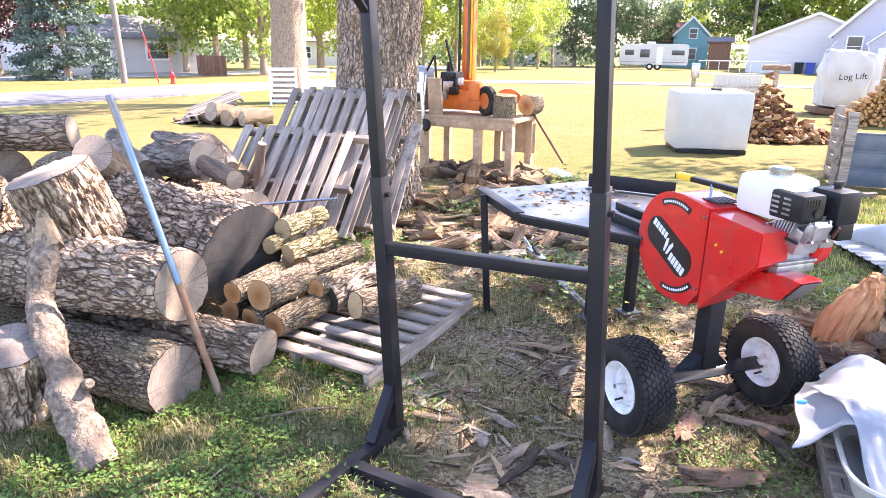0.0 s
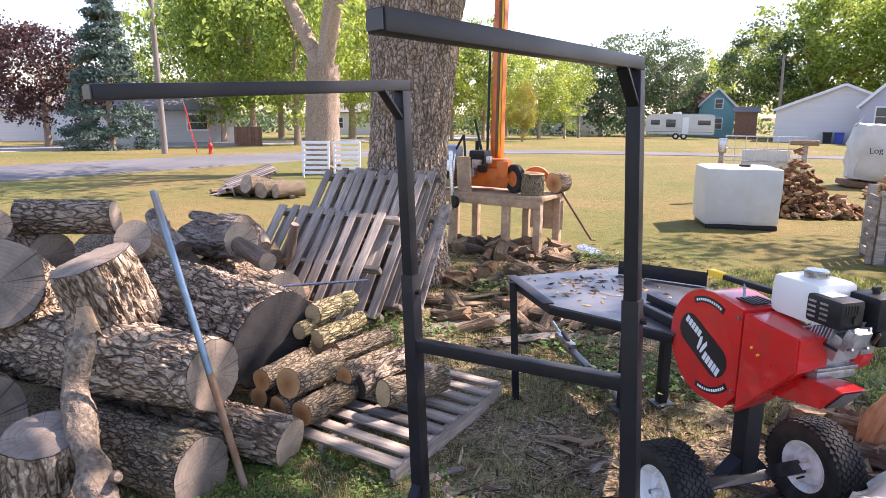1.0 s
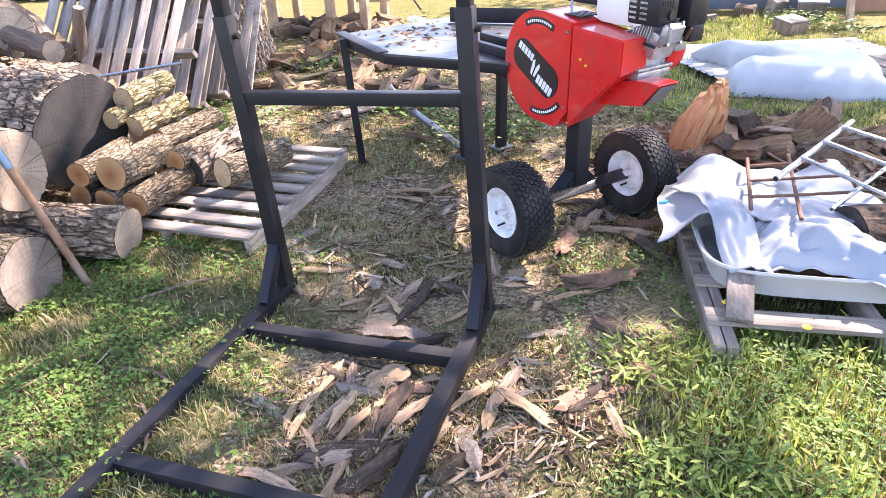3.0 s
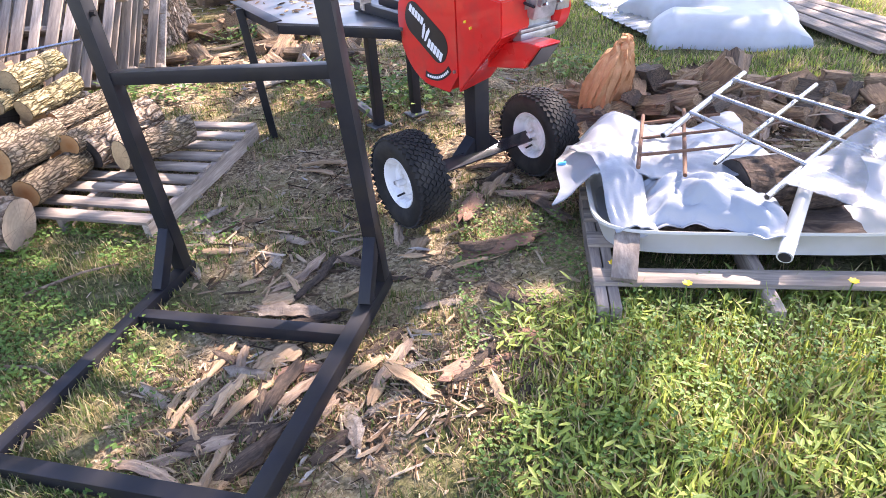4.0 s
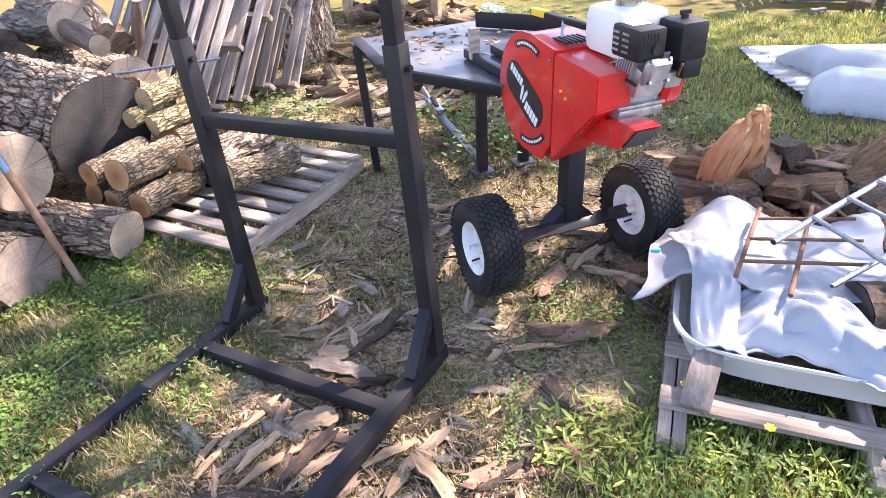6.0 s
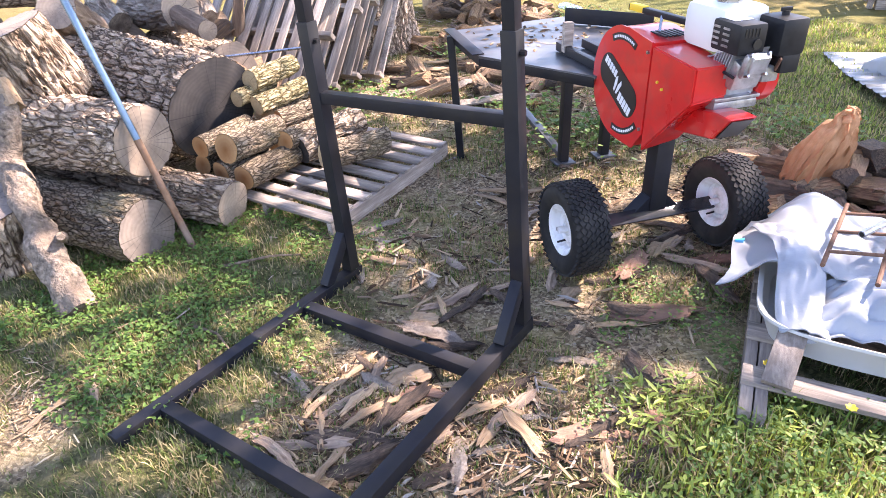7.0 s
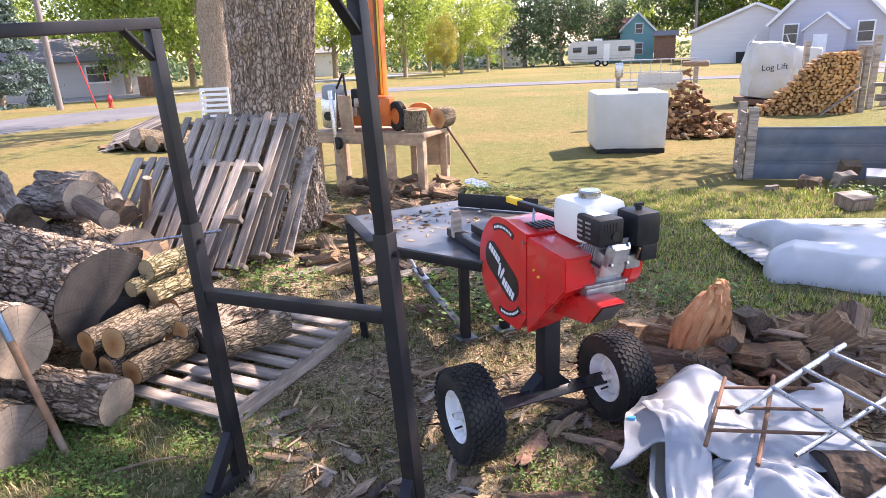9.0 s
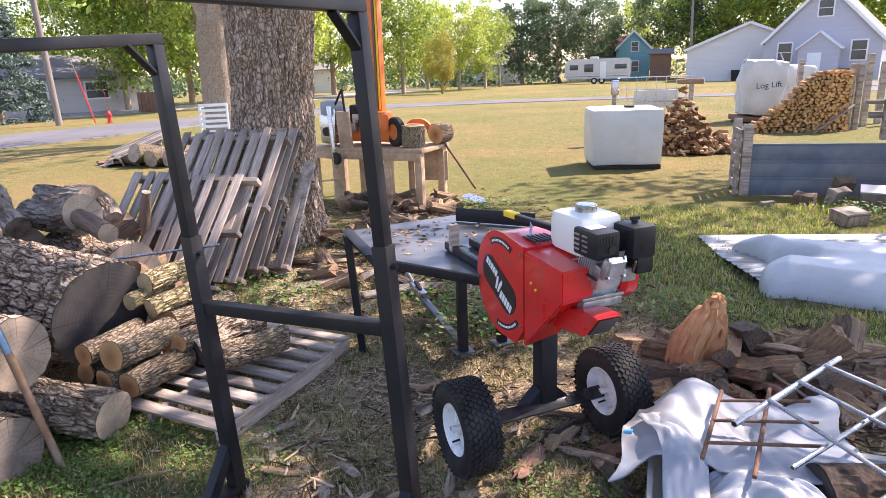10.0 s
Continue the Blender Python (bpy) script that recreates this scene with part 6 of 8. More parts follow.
# ---- work bench with machines ----
def build_bench():
    m = pose(-1.18, 8.42, 0.16, 0, 0, -14)
    b = thing("work_bench", m, "rough lumber work bench on square legs", "bench")
    part("top", nbox((0, 0, 0.70), (1.75, 0.80, 0.05), 0.006), LUMBER, b)
    for y in (-0.38, 0.38):
        part("apron", nbox((0, y, 0.63), (1.7, 0.04, 0.10), 0.004), LUMBER, b)
    for x in (-0.80, -0.45, 0.35, 0.80):
        for y in (-0.33, 0.33):
            part("leg", nbox((x, y, 0.33), (0.095, 0.095, 0.68), 0.006), LUMBER, b)
    part("cross_brace", bar(bmesh.new(), (-0.8, -0.39, 0.25), (-0.45, -0.39, 0.30), 0.03, 0.02), LUMBER, b)
    s = thing("orange_machine", m @ pose(-0.10, 0.05, 0.725), "orange tracked wood machine with engine and tall mast", "machine")
    part("body", nbox((0.06, 0, 0.18), (0.74, 0.30, 0.26), 0.03), ORANGE, s)
    part("hood", nbox((0.1, 0.05, 0.36), (0.3, 0.22, 0.14), 0.04), ORANGE, s)
    part("engine", nbox((-0.12, -0.05, 0.42), (0.24, 0.24, 0.24), 0.03), BLACK_PLASTIC, s)
    part("engine_head", nbox((-0.10, -0.18, 0.36), (0.14, 0.06, 0.12), 0.01), ALU, s)
    part("exhaust", rod(bmesh.new(), (-0.2, 0, 0.5), (-0.2, 0, 0.66), 0.03, 10), BLACK, s)
    part("mast", bar(bmesh.new(), (-0.02, 0.25, 0.1), (-0.02, 0.28, 2.6), 0.16, 0.12, 0.01), ORANGE, s, "tall orange mast")
    part("mast_slot", bar(bmesh.new(), (0.0, 0.18, 0.4), (0.0, 0.21, 2.5), 0.035, 0.02), FENCE_BROWN, s)
    part("hose", rod(bmesh.new(), (-0.12, 0.15, 0.4), (-0.14, 0.2, 1.9), 0.018, 8), BLACK_PLASTIC, s)
    part("hose", rod(bmesh.new(), (-0.18, 0.15, 0.4), (-0.30, 0.1, 0.95), 0.018, 8), BLACK_PLASTIC, s)
    arc = [(0.20 * math.cos(radians(a)), 0.20 * math.sin(radians(a))) for a in range(0, 181, 20)]
    part("fender", prism(bmesh.new(), arc + [(0.13 * x / 0.2, 0.13 * y / 0.2) for x, y in arc[::-1]], -0.05, 0.05, pose(0.62, 0.16, 0.14, 90, 0, 20)), ORANGE, s, "orange curved wheel fender")
    for k, (x, y, z, sx, sy, sz, mt) in enumerate(((-0.02, -0.17, 0.30, 0.12, 0.1, 0.10, BLACK_PLASTIC), (-0.16, -0.20, 0.24, 0.10, 0.08, 0.12, ALU), (-0.05, -0.16, 0.50, 0.16, 0.12, 0.08, BLACK_PLASTIC), (0.08, -0.17, 0.42, 0.07, 0.08, 0.10, ALU))):
        part("engine_cover", nbox((x, y, z), (sx, sy, sz), 0.02), mt, s)
    part("mast_stripe", bar(bmesh.new(), (0.035, 0.185, 0.45), (0.035, 0.215, 2.5), 0.025, 0.012), YELLOW, s, "yellow edge stripe on the mast")
    part("side_panel", nbox((0.28, -0.17, 0.30), (0.16, 0.03, 0.22), 0.01), ORANGE, s)
    for x, y, r in ((0.46, -0.16, 0.19), (-0.36, -0.1, 0.13)):
        w = part("wheel", lathe(bmesh.new(), [(r * 0.55, -0.045), (r * 0.9, -0.05), (r, -0.03), (r, 0.03), (r * 0.9, 0.05), (r * 0.55, 0.045)], 26, Matrix.Translation((x, y, r)) @ pose(0, 0, 0, 0, 90, 60)), RUBBER, s)
        part("rim", lathe(bmesh.new(), [(0.001, -0.035), (r * 0.55, -0.035), (r * 0.57, 0), (r * 0.55, 0.035), (0.001, 0.035)], 22, Matrix.Translation((x, y, r)) @ pose(0, 0, 0, 0, 90, 60)), ORANGE, w, "orange rim")
    p = thing("grey_pump", m @ pose(-0.60, -0.14, 0.725), "silver pressure pump with hoses wrapped in plastic", "machine")
    part("tank", nbox((0, 0, 0.24), (0.28, 0.26, 0.42), 0.06), CHROME, p)
    part("cover", nbox((0.02, -0.02, 0.50), (0.26, 0.24, 0.22), 0.07), CLOTH, p, "crumpled clear plastic wrap")
    part("gauge", rod(bmesh.new(), (0.0, -0.14, 0.2), (0.0, -0.17, 0.2), 0.06, 16), BLACK_PLASTIC, p)
    part("hose", rod(bmesh.new(), (0.1, -0.1, 0.5), (0.25, -0.1, 0.75), 0.016, 8), BLACK_PLASTIC, p)
    part("hose", rod(bmesh.new(), (0.25, -0.1, 0.75), (0.3, -0.12, 0.3), 0.016, 8), BLACK_PLASTIC, p)
    part("lever", bar(bmesh.new(), (0.12, -0.16, -0.05), (0.16, -0.16, 0.5), 0.03, 0.02), CHROME, p)
    ct = thing("hand_truck", m @ pose(-0.36, -0.50, 0.22), "small steel hand truck hung beside the bench", "hand truck")
    part("frame", bar(bmesh.new(), (0, 0, 0.25), (-0.06, 0.03, 1.05), 0.05, 0.03), CHROME, ct)
    part("wheel", lathe(bmesh.new(), [(0.001, -0.03), (0.07, -0.03), (0.085, 0), (0.07, 0.03), (0.001, 0.03)], 20, Matrix.Translation((0.03, 0, 0.38)) @ pose(0, 0, 0, 0, 90, 70)), RUBBER, ct)
    solo("plywood_panel", nbox((0, 0, 0), (0.26, 0.03, 0.55), 0.003), LUMBER, m @ pose(-0.27, -0.36, 0.92, 4, 0, -20), "brown plywood board leaning on the bench", "board")
    solo("plywood_panel", nbox((0, 0, 0), (0.45, 0.02, 0.4), 0.003), LUMBER, m @ pose(0.66, 0.3, 0.42, 0, 0, 10), "pale plywood sheet behind the bench legs", "board")
    for k, (x, y, r, L, rz) in enumerate(((0.62, -0.12, 0.13, 0.28, 80), (0.86, 0.1, 0.13, 0.45, 30))):
        pp = m @ Vector((x, y, 0.725 + r)); a = radians(rz)
        if k == 0:
            make_log(m @ Vector((0.62, -0.12, 0.73)), m @ Vector((0.62, -0.12, 1.0)), 0.15, 0.15, BARK_GREY, CUT_FRESH, 90, 0.012, "short barked round on the bench", group="rounds on the bench", segs=40)
        else:
            make_log(m @ Vector((0.80, 0.16, 0.86)), m @ Vector((0.86, 0.40, 0.86)), 0.135, 0.13, BARK_GREY, CUT_FRESH, 91, 0.012, "barked log with a fresh orange end on the bench", group="rounds on the bench", segs=40)
    sh = thing("shovel", Matrix(), "steel shovel leaning on the bench", "shovel")
    tip, top = Vector((0.28, 8.35, 0.12)), Vector((-0.33, 8.5, 0.98))
    part("shaft", rod(bmesh.new(), tip.lerp(top, 0.2), top, 0.016, 10), FENCE_BROWN, sh)
    bm = bmesh.new()
    prism(bm, [(-0.11, 0.0), (0, -0.10), (0.11, 0.0), (0.10, 0.22), (0, 0.26), (-0.10, 0.22)], 0, 0.006)
    part("blade", bm, CHROME, sh, m=pose(0.22, 8.30, 0.15, 12, -8, 68))


build_bench()


# ---- corrugated wood bin ----
def build_bin():
    b = thing("wood_bin", pose(3.62, 8.95, gz(3.6, 8.9), 0, 0, -3), "blue-grey sheet metal bin with weathered wooden posts", "bin")
    part("corner_post", nbox((0, 0, 0.46), (0.11, 0.12, 0.92), 0.006), PALLET, b)
    part("corner_post", nbox((-0.10, 0.03, 0.40), (0.05, 0.10, 0.80), 0.006), PALLET_Y, b)
    for k in range(5):
        part("side_slat", nbox((-0.08, 0.24, 0.12 + 0.17 * k), (0.03, 0.5, 0.10), 0.004), PALLET_Y, b)
    part("corner_post", nbox((-0.04, 0.52, 0.48), (0.1, 0.1, 0.95), 0.006), PALLET, b)
    for k, z in enumerate((0.02, 0.24, 0.46)):
        part("metal_panel", nbox((1.75, -0.02 + 0.004 * k, z + 0.10), (3.4, 0.012, 0.228), 0.003), METAL_BLUE, b)
        part("panel_rib", nbox((1.75, -0.03, z + 0.205), (3.4, 0.03, 0.022), 0.006), METAL_BLUE, b)
    part("top_rail", nbox((2.3, 0.15, 1.16), (1.9, 0.10, 0.045), 0.004), PALLET, b)
    part("rail_post", nbox((1.6, 0.1, 0.95), (0.12, 0.1, 0.5), 0.005), PALLET, b)
    part("rail_post", nbox((2.5, 0.1, 0.95), (0.12, 0.1, 0.5), 0.005), PALLET, b)
    part("mid_rail", nbox((2.3, 0.18, 1.0), (1.8, 0.06, 0.08), 0.005), PALLET, b)


build_bin()
strew(40, 5.6, 9.6, 1.3, 0.4, 0.3, 12, "split firewood filling the metal bin", "", 0.9, joined=True)
for i, (x, y, z, s, rx, rz, mt, lb) in enumerate(((4.3, 7.35, 0.19, (0.42, 0.32, 0.16), 8, 25, BARE_WOOD, "short brown timber block lying in the grass"), (4.85, 8.1, 0.28, (0.45, 0.30, 0.28), 15, -20, CUT_GREY, "grey-topped timber block lying by the bin"), (4.5, 8.25, 0.26, (0.40, 0.16, 0.24), 20, 35, PALLET, "pale split block leaning on the bin"), (4.65, 8.5, 0.42, (0.3, 0.2, 0.2), 30, 10, SPLIT_GREY, "weathered offcut on the block heap"), (4.2, 8.4, 0.2, (0.35, 0.2, 0.18), 12, -40, SPLIT_GREY, "dark offcut by the bin"), (3.75, 8.3, 0.14, (0.2, 0.12, 0.08), 5, 15, PALLET, "small grey offcut in the grass"))):
    bm = nbox((0, 0, 0), s, 0.015)
    bmesh.ops.subdivide_edges(bm, edges=list(bm.edges), cuts=1, use_grid_fill=True)
    for v in bm.verts:
        v.co += Vector((noise.noise(v.co * 6), noise.noise(v.co * 6 + Vector((3, 0, 0))), noise.noise(v.co * 6 + Vector((0, 3, 0))))) * 0.03
    blk = solo("timber_block", bm, mt, pose(x, y, gz(x, y) + (z - 0.1) * 0.72, rx, 0, rz) @ Matrix.Scale(0.72, 4), lb, "wood block", "blocks by the bin")
    if i < 2:
        part("sawn_top", nbox((0, 0, s[2] / 2 + 0.022), (s[0] * 1.02, s[1] * 1.02, 0.03), 0.006), (PALLET, CLOTH)[i], blk, "pale flat top")
fr = thing("drawer_box", pose(5.35, 7.6, 0.1, -15, 0, 8), "brown wooden drawer leaning on the bin", "drawer")
part("side_board", nbox((-0.3, 0, 0.35), (0.07, 0.05, 0.72), 0.004), LUMBER, fr)
part("side_board", nbox((0.35, 0, 0.35), (0.07, 0.05, 0.72), 0.004), LUMBER, fr)
part("back_panel", nbox((0.02, 0.03, 0.42), (0.6, 0.02, 0.5), 0.004), FENCE_BROWN, fr)


# ---- far firewood stack, bulk bag, racks ----
def build_stack():
    m = pose(6.75, 16.6, 0.0, 0, 0, 4)
    st = thing("firewood_stack", m, "sloping stack of split firewood ends between posts", "firewood")
    rnd = random.Random(4)
    shapes = []
    for k in range(5):
        bm = bmesh.new()
        n = 5
        prism(bm, [(0.05 * rnd.uniform(0.75, 1.15) * math.cos(6.28 * i / n), 0.05 * rnd.uniform(0.75, 1.15) * math.sin(6.28 * i / n)) for i in range(n)], -0.2, 0.2, Matrix.Rotation(radians(90), 4, "X"))
        bmesh.ops.recalc_face_normals(bm, faces=bm.faces)
        shapes.append(finish(bm, "billet", END_TAN, False))
    V, F, made = [], [], 0
    for ix in range(29):
        x = -1.2 + ix * 0.071
        top = 0.3 + 1.2 * ss(-1.35, 0.35, x)
        for iz in range(int(top / 0.066)):
            me = shapes[rnd.randrange(5)]
            mm = pose(x + 0.035 * (iz % 2) + rnd.uniform(-0.022, 0.022), rnd.uniform(-0.07, 0.05), 0.05 + iz * 0.066 + rnd.uniform(-0.018, 0.018), 0, rnd.uniform(0, 360), 0) @ Matrix.Scale(rnd.uniform(0.6, 1.0), 4)
            made += 1
            if made > 300:
                b = len(V)
                V += [tuple(mm @ v.co) for v in me.vertices]
                F += [tuple(b + q for q in p.vertices) for p in me.polygons]
                continue
            ob = new("billet", me)
            ob.parent = st
            ob.matrix_basis = mm
    me = bpy.data.meshes.new("stack_core")
    me.from_pydata(V, [], F)
    me.materials.append(END_TAN)
    rest = new("stack_core", me)
    rest.parent = st
    rest["kind"] = "stuff"
    for x in (0.93, 1.10):
        part("stake", nbox((x, 0.1, 0.8), (0.12, 0.1, 1.6), 0.006), PALLET, st)
    part("leaning_board", bar(bmesh.new(), (0.0, -0.3, 0.05), (0.9, -0.25, 0.7), 0.1, 0.03), PALLET, st)
    bg = thing("bulk_bag", pose(6.35, 19.4, 0.05, 0, 4, 0), "bulging white woven bulk bag with black handwriting", "bag")
    bm = nbox((0, 0, 0.95), (1.12, 1.05, 1.45), 0.12)
    bmesh.ops.subdivide_edges(bm, edges=list(bm.edges), cuts=7, use_grid_fill=True)
    for v in bm.verts:
        k = 0.88 + 0.10 * math.sin((v.co.z - 0.3) * 2.2)
        v.co = Vector((v.co.x * k, v.co.y * k, v.co.z)) + Vector((noise.noise(v.co * 3.2), noise.noise(v.co * 3.2 + Vector((8, 0, 0))), 0.5 * noise.noise(v.co * 4))) * 0.09
    part("sack", bm, BAG, bg)
    part("pallet_base", nbox((0, 0, 0.12), (1.2, 1.1, 0.14), 0.01), FENCE_BROWN, bg)
    cu = bpy.data.curves.new("writing", "FONT")
    cu.body, cu.size, cu.extrude, cu.align_x = "Log Lift", 0.21, 0.004, "CENTER"
    tx = new("writing", cu)
    cu.materials.append(DECAL_HOLLOW_BLACK)
    tx.parent = bg
    tx.matrix_basis = pose(0.0, -0.78, 0.98, 88, -8, 0)
    for x, z in ((-0.55, 1.72), (0.5, 1.75)):
        part("lift_loop", bar(bmesh.new(), (x, 0, z - 0.15), (x * 0.7, 0, z + 0.12), 0.06, 0.02), CLOTH, bg)
    bg2 = thing("bulk_bag", pose(7.4, 20.6, 0.1, 0, 0, 30), "second white bulk bag behind the first", "bag")
    bm = nbox((0, 0, 0.8), (1.0, 1.0, 1.3), 0.12)
    bmesh.ops.subdivide_edges(bm, edges=list(bm.edges), cuts=3, use_grid_fill=True)
    for v in bm.verts:
        v.co += Vector((noise.noise(v.co * 3.2), noise.noise(v.co * 3.2 + Vector((8, 0, 0))), 0.5 * noise.noise(v.co * 4))) * 0.12
    part("sack", bm, BAG, bg2)
    for k, (x, y, h) in enumerate(((8.3, 17.5, 1.7), (8.9, 18.2, 1.5), (9.3, 18.0, 1.5), (7.4, 19.5, 1.6))):
        solo("fence_post", nbox((0, 0, h / 2), (0.13, 0.1, h), 0.006), PALLET, pose(x, y, 0.1, 0, 0, 10), "weathered wooden post beside the firewood", "post", "posts by the firewood")
    rk = thing("wire_cage", pose(3.02, 14.6, 0.1, 0, 0, -4), "pale wire cage with grey posts behind the tank", "cage")
    for x in (-0.75, 0.8):
        part("post", nbox((x, 0, 0.62), (0.09, 0.09, 1.24), 0.006), PALLET, rk)
    part("pump_head", nbox((-0.74, 0, 1.2), (0.17, 0.17, 0.30), 0.03), CHROME, rk)
    for z in (0.9, 1.15, 1.4):
        part("wire", rod(bmesh.new(), (-0.7, 0, z), (0.8, 0, z), 0.012, 6), CHROME, rk)
    for k in range(7):
        part("wire", rod(bmesh.new(), (-0.5 + 0.2 * k, 0, 0.4), (-0.5 + 0.2 * k, 0, 1.4), 0.008, 6), CHROME, rk)
    part("panel", nbox((0.1, 0.05, 0.95), (0.9, 0.03, 0.35), 0.004), WHITE_PLASTIC, rk)
    make_log((3.55, 14.6, 1.39), (4.05, 14.5, 1.39), 0.05, 0.06, BARE_WOOD, CUT_PALE, 97, 0.01, "bare log lying on the cage posts", segs=24)
    for brg, d in ((-28.9, 18.4), (-26.2, 18.2)):
        x, y = bear(brg, d)
        r = thing("white_rack", pose(x, y, 0.1, -6, 0, 20) @ Matrix.Scale(0.78, 4), "white slatted pallet rack standing by the tree", "rack", "white racks")
        for xx in (-0.45, 0.45):
            part("post", nbox((xx, 0, 0.65), (0.07, 0.07, 1.3), 0.004), TRIM, r)
        for k in range(7):
            part("slat", nbox((0, -0.04, 0.18 + 0.18 * k), (0.95, 0.02, 0.10), 0.003), TRIM, r)
    strew(18, -8.2, 17.2, 0.9, 0.4, 0.5, 15, "firewood billet by the white racks", "firewood by the racks")


build_stack()
# brush and pallet heap on the lawn
lx, ly = -7.4, 12.1
strew(30, lx, ly, 1.0, 0.6, 0.35, 21, "short log in the small heap on the lawn", "small log heap", 1.0)
for i in range(4):
    lp = thing("wooden_pallet", pose(lx - 0.55 + 0.1 * i, ly + 0.2, 0.14 + 0.11 * i, 6 * (i % 2), -8 - 4 * i, 20 + 7 * i), "weathered pallet in the small heap on the lawn", "pallet", "pallets on the lawn")
    for k in range(6):
        part("deck_board", nbox((0, -0.4 + 0.16 * k, 0.04), (1.1, 0.1, 0.018), 0.002), PALLET, lp)
    for k in (-0.5, 0, 0.5):
        part("stringer", nbox((k, 0, -0.01), (0.04, 0.95, 0.08), 0.002), PALLET_Y, lp)
for i in range(3):
    make_log((lx + 0.1 + 0.35 * i, ly - 0.5, 0.28 + 0.12 * (i == 0)), (lx + 0.25 + 0.4 * i, ly + 0.1, 0.3), 0.19 - 0.02 * i, 0.18, BARK_GREY, CUT_PALE, 130 + i, 0.012, "log with a pale end in the small heap", group="small log heap", segs=40)


# ---- pallet with tub, cloth and racks ----
def sheet_grid(nx, ny, fn, thick=0.006):
    """A closed thin sheet over u, v in 0..1 through fn(u, v)."""
    bm = bmesh.new()
    top = [[bm.verts.new(fn(i / nx, j / ny)) for i in range(nx + 1)] for j in range(ny + 1)]
    bot = [[bm.verts.new(fn(i / nx, j / ny) - Vector((0, 0, thick))) for i in range(nx + 1)] for j in range(ny + 1)]
    for j in range(ny):
        for i in range(nx):
            bm.faces.new((top[j][i], top[j][i + 1], top[j + 1][i + 1], top[j + 1][i]))
            bm.faces.new((bot[j][i], bot[j + 1][i], bot[j + 1][i + 1], bot[j][i + 1]))
    for j in range(ny):
        bm.faces.new((top[j][0], top[j + 1][0], bot[j + 1][0], bot[j][0]))
        bm.faces.new((top[j][nx], bot[j][nx], bot[j + 1][nx], top[j + 1][nx]))
    for i in range(nx):
        bm.faces.new((top[0][i], bot[0][i], bot[0][i + 1], top[0][i + 1]))
        bm.faces.new((top[ny][i], top[ny][i + 1], bot[ny][i + 1], bot[ny][i]))
    return bm


YARD = pose(1.735, 2.0, 0.0, 0, 0, -8)


